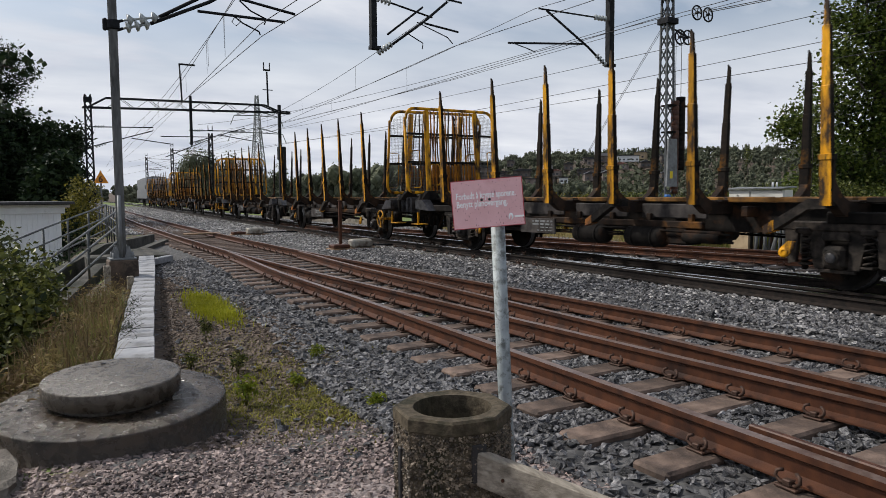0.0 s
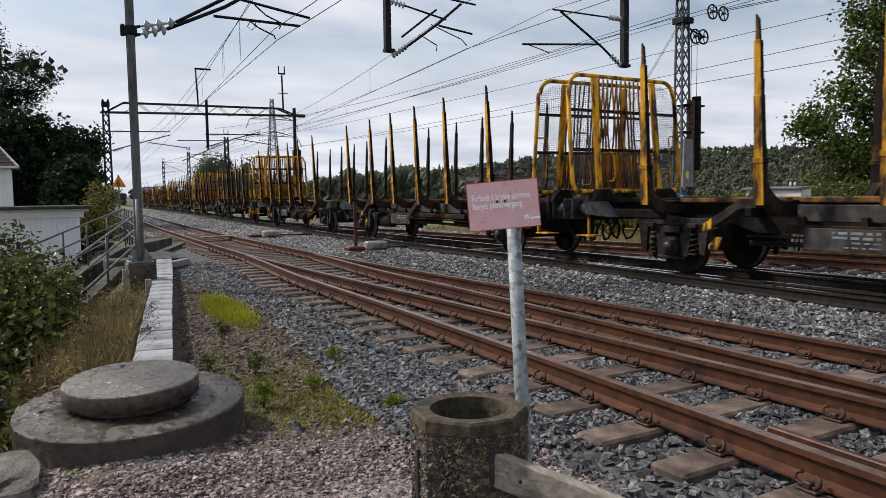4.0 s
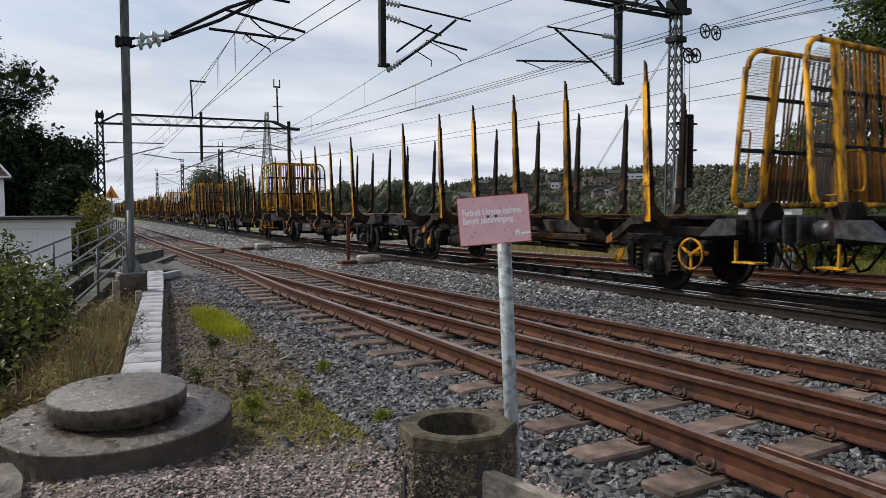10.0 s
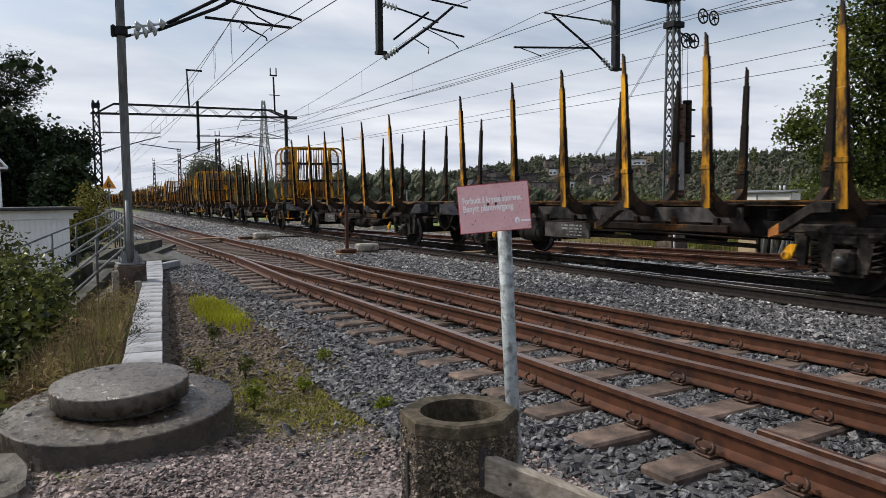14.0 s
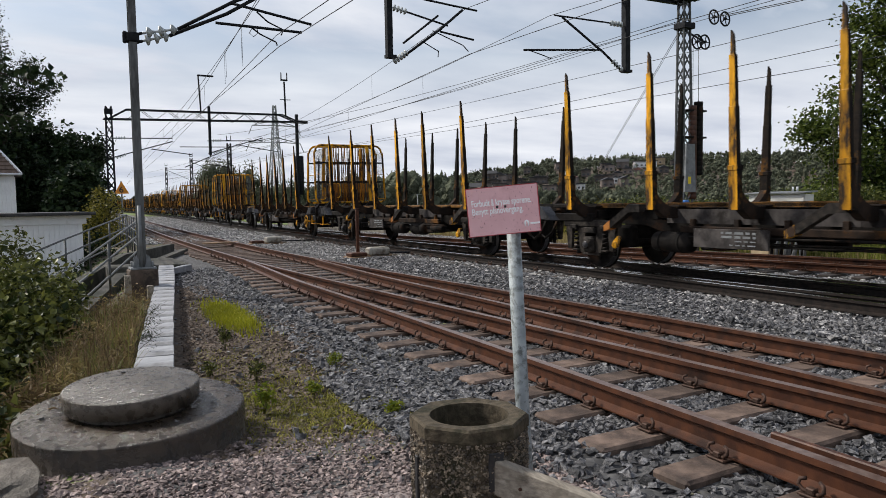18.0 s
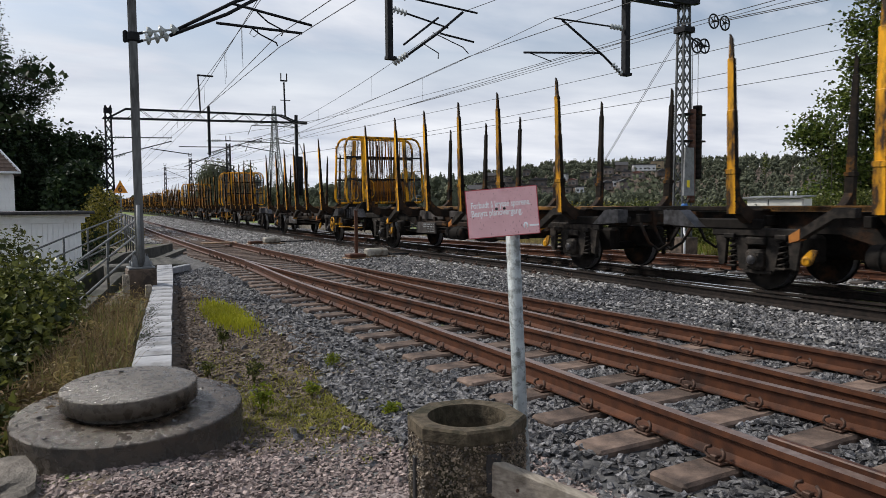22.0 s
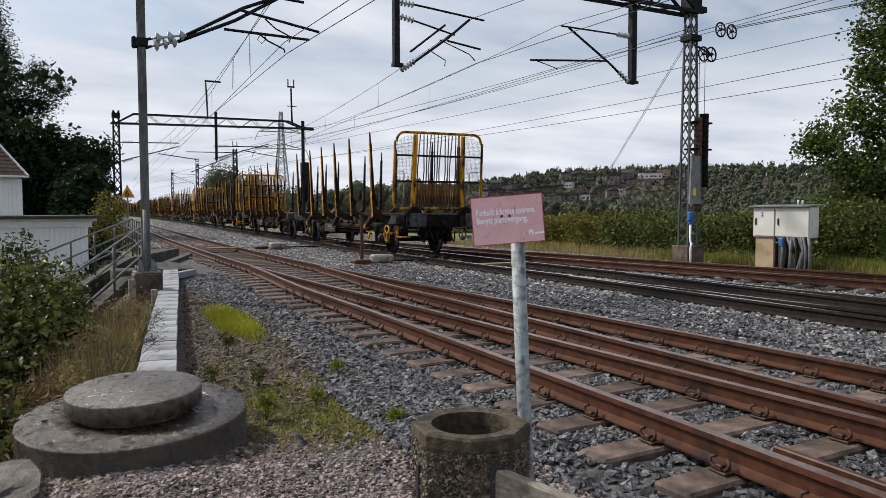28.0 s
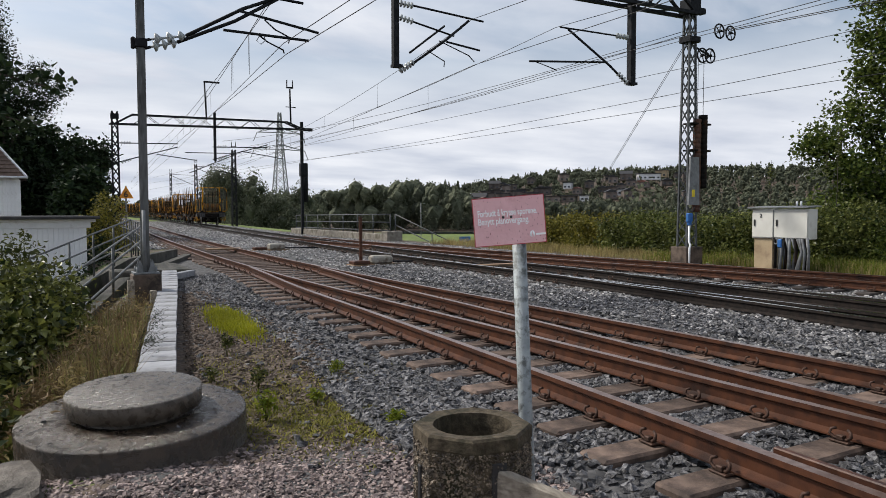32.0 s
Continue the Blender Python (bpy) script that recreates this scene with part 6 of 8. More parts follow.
def far_portal():
    Y = 48.0
    t = thing("catenary_portal", Matrix.Identity(4), "dark lattice portal spanning the tracks beside the walkway", "line portal", "portals of the overhead line")
    xl, xr = 4.65, 16.35
    b = Build()
    lattice(b, (xl, Y, -0.4), (xl, Y, 7.4), 0.42, 0.3, 14, 0.07, 0.04)
    b.box((xl, Y, 7.1), (0.45, 0.3, 0.3))
    part("lattice_mast", b, STEEL_DARK, t)
    b = Build()
    b.box((xr, Y, 3.5), (0.18, 0.18, 7.9))
    b.box((xr + 0.3, Y, 6.95), (0.9, 0.24, 0.2))
    b.box((xr + 0.1, Y, 4.2), (0.5, 0.4, 0.9), bevel=0.03)
    b.tube([(xr + 0.25, Y, 2.0), (xr + 0.25, Y, 4.6)], 0.16, 10)
    part("mast", b, STEEL_DARK, t)
    b = Build()
    zl, zr = 6.75, 6.95
    for dy in (-0.25, 0.25):
        b.beam((xl - 0.3, Y + dy, zl - 0.12), (xr + 0.3, Y + dy, zr), 0.09, 0.08)
        b.beam((xl + 1.0, Y + dy, zl + 0.5), (xr - 1.1, Y + dy, zr + 0.42), 0.075, 0.07)
        b.beam((xl, Y + dy, zl - 0.1), (xl + 1.0, Y + dy, zl + 0.5), 0.09, 0.09)
        b.beam((xr, Y + dy, zr), (xr - 1.1, Y + dy, zr + 0.42), 0.09, 0.09)
        for k in range(12):
            xa = xl + 1.0 + k * 0.8
            za, zb = (0.5, -0.1) if k % 2 else (-0.1, 0.5)
            b.beam((xa, Y + dy, zl + za + 0.01 * k), (xa + 0.8, Y + dy, zl + zb + 0.01 * k), 0.03, 0.025)
    part("beam", b, STEEL_DARK, t)
    b = Build()
    b.box((10.55, Y, 6.15), (0.15, 0.15, 3.1))
    part("hanging_post", b, STEEL_DARK, t)
    b = Build()
    for x0, z in ((10.4, 5.5), (10.4, 4.7), (xl, 5.5), (xl, 4.3)):
        part("arm", Build().tube([(x0, Y, z), (x0 + 3.6, Y, z + (0.1 if z > 5 else 1.1))], 0.035, 6), STEEL_DARK, t)
        insulator(t, (x0 + 0.3, Y, z + 0.02), (x0 + 0.9, Y, z + (0.05 if z > 5 else 0.25)), 4, 0.1)
    for pts in ([(12.2, Y, 5.3), (15.0, Y, 4.9)], [(7.0, Y, 4.9), (9.4, Y, 4.6)]):
        part("registration_arm", Build().tube(pts, 0.03, 6), STEEL_DARK, t)
    b = Build()
    b.tube([(10.05, Y, 7.2), (9.95, Y, 9.6)], 0.05, 8)
    b.box((10.4, Y, 9.62), (1.0, 0.14, 0.1), bevel=0.02)
    part("lamp_post", b, STEEL_DARK, t, "thin lamp post with a flat arm")
    b = Build()
    b.tube([(15.6, Y, 7.3), (15.55, Y, 9.6)], 0.06, 8)
    b.box((15.55, Y, 9.7), (0.45, 0.2, 0.08))
    for s in (-0.2, 0.2):
        b.box((15.55 + s, Y, 9.95), (0.05, 0.1, 0.5))
    b.tube([(15.25, Y, 8.4), (15.95, Y, 8.4)], 0.03, 6)
    part("aerial_post", b, STEEL_DARK, t)
    # speed board on the left mast
    b = Build()
    b.prism([(-0.42, -0.35), (0.42, -0.35), (0.0, 0.4)], 1, -0.012, 0.012)
    sg = part("speed_board", b, ORANGE, t, "orange triangular speed board")
    sg.matrix_basis = pose(5.15, 47.6, 2.5, 0, 0, -14)
    flat_text("figure", "6", 0.5, pose(-0.14, -0.018, -0.27, 90, 0, 0), BLACK, sg)
    part("board_post", Build().tube([(5.15, 47.65, -0.3), (5.15, 47.65, 2.9)], 0.05, 8), STEEL_GREY, t)
    return t


far_portal()


def far_mast(x, y, h, side):
    t = thing("catenary_mast", (x, y, -0.3), "distant dark lattice line mast with a bracket arm", "line pole", "masts along the far line")
    b = Build()
    lattice(b, (0, 0, 0), (0, 0, h), 0.5, 0.34, 10, 0.08, 0.05)
    b.box((0, 0, h + 0.3), (0.5, 0.3, 0.1))
    for s in (-0.22, 0.22):
        b.box((s, 0, h + 0.55), (0.06, 0.1, 0.5))
    part("mast", b, STEEL_DARK, t)
    b = Build()
    b.tube([(0, 0, h - 0.4), (side * 5.0, 0, h - 0.5)], 0.05, 6)
    b.tube([(0, 0, h - 0.6), (side * 4.6, 0, h - 2.6)], 0.05, 6)
    b.tube([(0, 0, h - 2.6), (side * 2.4, 0, h - 2.2)], 0.04, 6)
    part("arm", b, STEEL_DARK, t)


far_mast(19.3, 79, 8.3, -1)
far_mast(24.0, 123.6, 9.5, 1)
far_mast(26.7, 164.4, 10.1, 1)


def pylon():
    t = thing("pylon", (72.6, 235.2, -4), "tall grey lattice power pylon on the far slope", "pylon")
    b = Build()
    lattice(b, (0, 0, 0), (0, 0, 26), 6.0, 2.0, 9, 0.28, 0.16)
    lattice(b, (0, 0, 26), (0, 0, 38), 2.0, 0.8, 7, 0.22, 0.13)
    part("tower", b, STEEL_GREY, t)
    for z, w in ((26, 8.5), (31.5, 7.5)):
        for s in (-1, 1):
            b = Build()
            for dy in (-0.7, 0.7):
                b.beam((0, dy, z), (s * w, 0, z - 0.3), 0.2, 0.2)
                b.beam((0, dy, z + 1.6), (s * w, 0, z - 0.3), 0.18, 0.18)
            b.tube([(s * w, 0, z - 0.3), (s * (w + 1.2), 0, z - 3.2)], 0.12, 6)
            part("cross_arm", b, STEEL_GREY, t)


pylon()


def wires():
    """Contact and carrier wires of the three tracks, feeders behind them."""
    def run(name, label, pts, r=0.008):
        t = thing(name, Matrix.Identity(4), label, "wire", "overhead wires")
        part("strand", Build().tube(pts, r, 5), WIRE, t)
        return t

    def sag(a, b, drop, n=14):
        a, b = Vector(a), Vector(b)
        return [a.lerp(b, k / n) + Vector((0, 0, -4 * drop * (k / n) * (1 - k / n))) for k in range(n + 1)]
    for line, z_near, z_far, x_near in ((lambda y: MAIN(y) + 0.2, 4.75, 4.7, 9.15), (lambda y: REAR(y), 4.86, 4.75, 11.6)):
        p0, p1 = (x_near, 14.5, z_near), (line(48), 48, z_far)
        run("contact_wire", "dark contact wire hung over the track", sag((x_near + 0.2, -30, z_near), p0, 0.0, 2) + sag(p0, p1, 0.02)[1:] + sag(p1, (line(110), 110, z_far), 0.0, 2)[1:], 0.0075)
        c0, c1 = (x_near - 0.05, 14.5, z_near + 1.05), (line(48), 48, z_far + 0.95)
        ct = sag(c0, c1, 0.45)
        car = run("carrier_wire", "dark carrier wire with thin droppers", sag((x_near + 0.2, -40, z_near + 1.1), c0, 0.6)[:-1] + ct + sag(c1, (line(110), 110, z_far + 1), 0.5)[1:], 0.0075)
        for k in (3, 6, 9, 12):
            q = ct[k]; bt = Vector(p0).lerp(Vector(p1), k / 14)
            part("dropper", Build().tube([q, (q.x, q.y, bt.z)], 0.004, 4), WIRE, car)
    # siding: two wires meet near the pole's arm
    for x0, x1, z in ((4.3, SIDING(48) - 0.3, 4.29), (4.24, SIDING(48) + 0.3, 4.48)):
        run("contact_wire", "dark contact wire hung over the siding", [(x0 + 0.4, -30, z + 0.2), (x0, 13.45, z), (x1, 48, 4.6), (SIDING(110), 110, 4.6)], 0.0075)
        ct = sag((x0 - 0.25, 13.45, 5.25), (x1, 48, 5.55), 0.35)
        car = run("carrier_wire", "dark carrier wire over the siding with thin droppers", [(x0 + 0.3, -30, 5.7)] + ct + [(SIDING(110), 110, 5.5)], 0.0075)
        for k in (1, 2, 4, 7, 10):
            q = ct[k]
            part("dropper", Build().tube([q, (q.x, q.y, z + (4.6 - z) * k / 14)], 0.004, 4), WIRE, car)
    for far, near in (((16.78, 48, 4.92), (18.6, 10.67, 4.76)), ((16.78, 48, 4.87), (18.3, 10.77, 5.19)), ((16.79, 48, 5.91), (17.9, 10.83, 5.8)), ((16.79, 48, 6.36), (17.2, 15.75, 6.45))):
        p, q = Vector(far), Vector(near)
        run("feeder_wire", "dark feeder wire behind the tracks", [q + (q - p) * 1.0] + sag(q, p, 0.12) + [p + (p - q) * 1.6], 0.009)
    # tension wires that end at the pulleys
    for z, x in ((6.55, 17.6), (6.62, 18.05)):
        run("feeder_wire", "dark tension wire led over the pulleys", sag((x + 6, -10, z + 0.5), (x, 14.5, z), 0.1, 6), 0.012)
    run("feeder_wire", "dark tension wire led to the portal head", sag((16.2, 14.5, 6.4), (11.0, 48, 5.9), 0.5), 0.009)
    run("feeder_wire", "dark tension wire led to the portal head", sag((16.2, 14.5, 6.3), (11.0, 48, 4.9), 0.3), 0.009)


wires()

# ---------------------------------------------------------------- track-side equipment


def relay_cabinet():
    x0, y = 16.6, 11.74
    t = thing("relay_cabinet", Matrix.Translation((x0, y, 0)), "cream two-door relay cabinet on a tan plinth", "cabinet")
    # doors face the track (-x)
    b = Build()
    b.box((0.18, 0, 1.0), (0.36, 1.60, 0.76), bevel=0.01)
    part("body", b, CABINET, t)
    for yc, w in ((0.475, 0.61), (-0.325, 0.91)):
        d = part("door", Build().box((-0.012, yc, 1.0), (0.024, w, 0.70), bevel=0.006), CABINET, t)
        h = part("handle", Build().box((-0.035, yc + w / 2 - 0.08, 1.02), (0.03, 0.04, 0.17), bevel=0.008), BLACK, d)
        if w < 0.8:
            part("hinge_line", Build().box((-0.02, yc - w / 2 - 0.012, 1.0), (0.012, 0.012, 0.70)), STEEL_GREY, d)
    fig = flat_text("figure", "2", 0.14, pose(-0.03, 0.55, 1.16, 90, 0, -90), BLACK, t)
    b = Build()
    b.prism([(-0.10, 1.395), (0.46, 1.43), (0.46, 1.46), (-0.10, 1.425)], 1, -0.84, 0.88)
    part("roof", b, STEEL_GREY, t, "thin grey overhanging roof")
    b = Build()
    for s in (-0.04, 0.08):
        b.tube([(0.3, -0.35 + s, 1.45), (0.3, -0.35 + s, 1.57)], 0.025, 8)
    part("vent", b, WHITE_PAINT, t)
    b = Build()
    b.box((0.25, 0.48, 0.2), (0.42, 0.56, 0.86), bevel=0.02)
    part("plinth", b, CABINET_BASE, t, "tan painted plinth")
    rng = random.Random(4)
    for k in range(14):
        yk = 0.13 - 0.07 * k
        c = Build()
        c.tube([(-0.02 + rng.uniform(0, 0.1), yk, 0.65), (0.03 + rng.uniform(0, 0.15), yk + rng.uniform(-0.03, 0.03), 0.3), (rng.uniform(-0.05, 0.1), yk + rng.uniform(-0.06, 0.06), -0.3)], 0.038, 7)
        part("cable", c, STEEL_GREY if k % 4 else FRAME_DARK, t, "hanging grey cable")
    part("coiled_cable", Build().tube([(0.0, 0.08 + 0.05 * math.cos(a), 0.55 + 0.07 * math.sin(a)) for a in np.linspace(0, 6.2, 14)], 0.016, 6), STEEL_GREY, t)
    part("blue_cover", Build().box((-0.05, -0.06, 0.5), (0.05, 0.13, 0.22), bevel=0.03), BLUE, t, "pale blue plastic cover")
    return t


relay_cabinet()


def bollard():
    t = thing("marker_post", (8.2, 19.05, -0.3), "thin dark rusty marker post in the ballast", "post")
    b = Build()
    b.box((0, 0, 0.75), (0.09, 0.07, 1.4), bevel=0.01)
    b.box((0, 0, 1.47), (0.11, 0.09, 0.03), bevel=0.005)
    part("shaft", b, RUST, t)
    part("foot", Build().box((-0.1, 0, 0.05), (0.36, 0.25, 0.1), bevel=0.02), FRAME_DARK, t)


bollard()


MOTOR = material("weathered_beige_paint", (0.26, 0.24, 0.20), (0.36, 0.34, 0.29), 7, 0.7, 0, 0.1, 60, (0.13, 0.10, 0.075), 0.5, 3)


def point_motor(x, y, name="point_motor"):
    t = thing(name, (x, y, -0.27), "grey point machine box with rods on wooden bearers", "point machine", "point machines")
    b = Build()
    b.box((0.2, 0, 0.22), (0.62, 0.42, 0.24), bevel=0.05)
    part("cover", b, MOTOR, t, "weathered beige domed cover")
    b = Build()
    b.box((0.0, 0, 0.06), (1.5, 0.55, 0.09), bevel=0.01)
    part("bearer", b, PLANK, t)
    b = Build()
    b.box((-0.45, 0, 0.16), (0.5, 0.4, 0.10), bevel=0.02)
    part("plate", b, RUST, t)
    b = Build()
    for dy in (-0.1, 0.12):
        b.tube([(0.4, dy, 0.16), (1.9, dy, 0.14)], 0.022, 8)
    part("rods", b, STEEL_DARK, t)


point_motor(8.55, 18.9)
point_motor(8.3, 28.2)
t = thing("crossing_plank", (10.35, 15.2, 0), "worn brown plank laid between the rails", "plank")
part("board", Build().box((0, 0, -0.03), (1.3, 0.3, 0.05), bevel=0.01), PLANK, t)
t = thing("crossing_plank", (6.2, 27.0, 0), "worn brown plank laid between the siding rails", "plank")
part("board", Build().box((0, 0, -0.03), (1.25, 0.5, 0.05), bevel=0.01), PLANK, t)

# ---------------------------------------------------------------- stairwell with railings


def railing(name, label, pts, rails, post_gap, h, mat, radius=0.02, ground=None):
    """Pipe railing along a line of top-rail points; rails: drops of the pipes below the top."""
    t = thing(name, Matrix.Identity(4), label, "railing")
    pts = [Vector(p) for p in pts]
    for d in rails:
        part("rail", Build().tube([p - Vector((0, 0, d)) for p in pts], radius, 8), mat, t)
    for a, b in zip(pts, pts[1:]):
        n = max(1, round((b - a).length / post_gap))
        for k in range(n + 1):
            if k == 0 and a is not pts[0]:
                continue
            p = a.lerp(b, k / n)
            part("post", Build().tube([p, p - Vector((0, 0, h))], radius * 1.1, 8), mat, t)
    return t


railing("stair_railing", "grey galvanised pipe railing sloping down beside the stairs", [(2.2, 17.2, 1.05), (0.48, 12.3, 0.33), (-0.4, 10.4, 0.0)], (0, 0.32, 0.64), 2.3, 1.0, RAIL_PIPE)
railing("stair_railing", "grey galvanised pipe railing on the far side of the stairs", [(2.35, 20.8, 1.12), (0.72, 17.0, 0.68), (0.0, 15.6, 0.45)], (0, 0.32, 0.64), 1.6, 1.0, RAIL_PIPE)
railing("walkway_railing", "dark pipe railing along the far walkway", [(2.25, 17.4, 1.05), (3.0, 26, 1.05), (3.7, 38, 1.05)], (0, 0.35, 0.7), 2.0, 1.15, MAST_PAINT)
t = thing("stair_wall", Matrix.Identity(4), "weathered concrete walls of the stairwell", "wall", kind="structure")
b = Build()
b.prism([(10.2, -1.9), (10.2, -1.25), (12.4, -0.82), (17.4, -0.15), (26, -0.1), (26, -1.9)], 0, -0.11, 0.11)
w = part("near_wall", b, STAIR, t)
w.matrix_basis = pose(-3.95, 1.0, 0, 0, 0, -19.3)
b = Build()
b.prism([(15.0, -1.9), (15.0, -0.8), (17.0, -0.35), (21, 0.1), (26, 0.1), (26, -1.9)], 0, -0.1, 0.1)
w = part("far_wall", b, STAIR, t)
w.matrix_basis = pose(-6.1, 1.2, 0, 0, 0, -23.2)
b = Build()
b.box((2.35, 18.2, -0.25), (1.5, 0.9, 0.45), bevel=0.03)
b.box((3.1, 19.6, -0.22), (0.7, 2.6, 0.3), bevel=0.03)
part("landing", b, STAIR, t)

# low wall with railing on the far side of the line
t = thing("parapet_wall", Matrix.Identity(4), "low mossy concrete parapet beside the line", "wall", kind="structure")
b = Build()
b.beam((16.6, 34.6, -0.15), (16.5, 50.5, -0.1), 0.35, 0.55, bevel=0.03)
b.box((16.6, 34.4, -0.1), (0.9, 0.7, 0.8), bevel=0.03)
part("wall", b, CONCRETE_OLD, t)
railing("parapet_railing", "dark steel railing on the concrete parapet", [(16.5, 34.4, 1.18), (16.4, 49.5, 1.08)], (0, 0.42, 0.85), 2.1, 1.15, MAST_PAINT, 0.03)
railing("stair_railing", "dark steel railing leading down the far stairs", [(16.7, 34.2, 1.18), (19.6, 31.5, -0.7), (22, 30, -2.2)], (0, 0.55), 1.9, 1.2, MAST_PAINT, 0.028)

# ---------------------------------------------------------------- buildings on the left


def shed():
    t = thing("white_shed", pose(1.58, 26.8, 0, 0, 0, 5), "white boarded shed with a flat dark roof", "shed")
    part("wall", Build().box((-4, 2.0, -0.8), (8, 4, 3.6)), WHITE_PAINT, t)
    me = Build().box((0, 0, 0), (0.135, 0.022, 2.9), bevel=0.005).data("board", WHITE_PAINT)
    for k in range(52):
        p = part("board", me, None, t)
        p.matrix_basis = Matrix.Translation((-0.075 - 0.152 * k, -0.014, -0.65))
    for s in range(6):
        p = part("board", me, None, t)
        p.matrix_basis = Matrix.Translation((0.014, 0.1 + 0.152 * s, -0.65)) @ Matrix.Rotation(math.pi / 2, 4, "Z")
    part("fascia", Build().box((-3.95, -0.05, 0.93), (8.3, 0.06, 0.26), bevel=0.01), WHITE_PAINT, t)
    part("fascia_step", Build().box((-3.9, -0.09, 1.04), (8.5, 0.05, 0.10), bevel=0.01), WHITE_PAINT, t)
    part("corner_board", Build().box((0.0, -0.03, -0.65), (0.14, 0.05, 2.95), bevel=0.008), WHITE_PAINT, t)
    part("roof", Build().box((-3.9, 1.9, 1.14), (8.7, 4.6, 0.10), bevel=0.02), ROOF_DARK, t)


shed()


def white_house():
    t = thing("white_house", pose(-0.39, 44, 0, 0, 0, 0), "white wooden house with a hipped brown tiled roof", "house")
    part("wall", Build().box((-4, 4.5, -0.2), (8, 9, 6.6)), WHITE_PAINT, t)
    me = Build().box((0, 0, 0), (0.17, 0.02, 5.0), bevel=0.005).data("board", WHITE_PAINT)
    for k in range(24):
        p = part("board", me, None, t)
        p.matrix_basis = Matrix.Translation((-0.1 - 0.19 * k, -0.014, 0.55))
    e, pitch, up = 0.35, 1.3, 2.9
    lo = [(-8 - e, -e), (e, -e), (e, 9 + e), (-8 - e, 9 + e)]
    hi = [(-8 - e + up, -e + up), (e - up, -e + up), (e - up, 9 + e - up), (-8 - e + up, 9 + e - up)]
    z0, z1 = 3.16, 3.16 + pitch * up
    b = Build()
    b.add([(*p, z0) for p in lo] + [(*p, z1) for p in hi], [(0, 1, 5, 4), (1, 2, 6, 5), (2, 3, 7, 6), (3, 0, 4, 7), (4, 5, 6, 7), (3, 2, 1, 0)])
    rf = part("roof", b, ROOF, t, "brown tiled hipped roof")
    for k in range(18):
        u = up * k / 18
        part("tile_course", Build().beam((-8 - e + u, -e + u - 0.02, z0 + pitch * u + 0.03), (e - u, -e + u - 0.02, z0 + pitch * u + 0.03), 0.05, 0.05, bevel=0.012), ROOF, rf)
    part("hip_board", Build().beam((e, -e, z0 + 0.03), (e - up, -e + up, z1 + 0.03), 0.1, 0.09, bevel=0.01), WHITE_PAINT, t)
    part("gutter", Build().tube([(-8 - e, -e - 0.05, z0 - 0.03), (e + 0.05, -e - 0.05, z0 - 0.03)], 0.06, 8), WHITE_PAINT, t)
    part("corner_board", Build().box((-0.02, -0.03, 0.0), (0.16, 0.06, 6.0)), WHITE_PAINT, t)
    for x in (-1.6, -5.5):
        w = part("window", Build().box((x, -0.03, 1.9), (1.1, 0.08, 1.3), bevel=0.01), WHITE_PAINT, t)
        part("pane", Build().box((x, -0.075, 1.9), (0.94, 0.01, 1.14)), GLASS, w)


white_house()

# ---------------------------------------------------------------- plants


def leaf_mesh(name, pts, size, mat, seed, aspect=0.6, up=0.5, fold=0.18):
    """Folded leaf blades at the given points as one mesh."""
    rng = np.random.default_rng(seed)
    pts = np.asarray(pts, float)
    n = len(pts)
    d = rng.normal(size=(n, 3)); d[:, 2] *= 0.7
    d /= np.linalg.norm(d, axis=1)[:, None]
    nm = rng.normal(size=(n, 3)); nm[:, 2] = np.abs(nm[:, 2]) + up
    s = np.cross(d, nm); s /= np.linalg.norm(s, axis=1)[:, None] + 1e-9
    nm = np.cross(s, d)
    L = rng.uniform(size[0], size[1], n)[:, None]
    w = L * aspect * 0.5
    base = pts - d * L * 0.5
    v = np.stack([base, pts + s * w + nm * L * fold - d * L * 0.08, pts + d * L * 0.5, pts - s * w + nm * L * fold - d * L * 0.08], 1).reshape(-1, 3)
    o = 4 * np.arange(n)[:, None]
    f = np.concatenate([o + np.array([[0, 1, 2]]), o + np.array([[0, 2, 3]])])
    me = bpy.data.meshes.new(name)
    me.from_pydata(v, [], f)
    me.materials.append(mat)
    me.update()
    return me


def clump_points(clumps, n, seed, shell=0.5, twig=0.0):
    """n points in ellipsoids (x, y, z, rx, ry, rz), thicker towards their skins, gathered on twigs."""
    rng = np.random.default_rng(seed)
    c = np.array(clumps, float)
    vol = (c[:, 3] * c[:, 4] * c[:, 5]) ** 0.75
    k = rng.choice(len(c), n, p=vol / vol.sum())
    if twig:
        heads = max(1, n // 9)
        kk = rng.choice(len(c), heads, p=vol / vol.sum())
        u = rng.normal(size=(heads, 3)); u /= np.linalg.norm(u, axis=1)[:, None]
        h = c[kk, :3] + u * c[kk, 3:] * (rng.random(heads) ** shell)[:, None]
        return h[rng.integers(0, heads, n)] + rng.normal(size=(n, 3)) * twig
    u = rng.normal(size=(n, 3)); u /= np.linalg.norm(u, axis=1)[:, None]
    return c[k, :3] + u * c[k, 3:] * (rng.random(n) ** shell)[:, None]


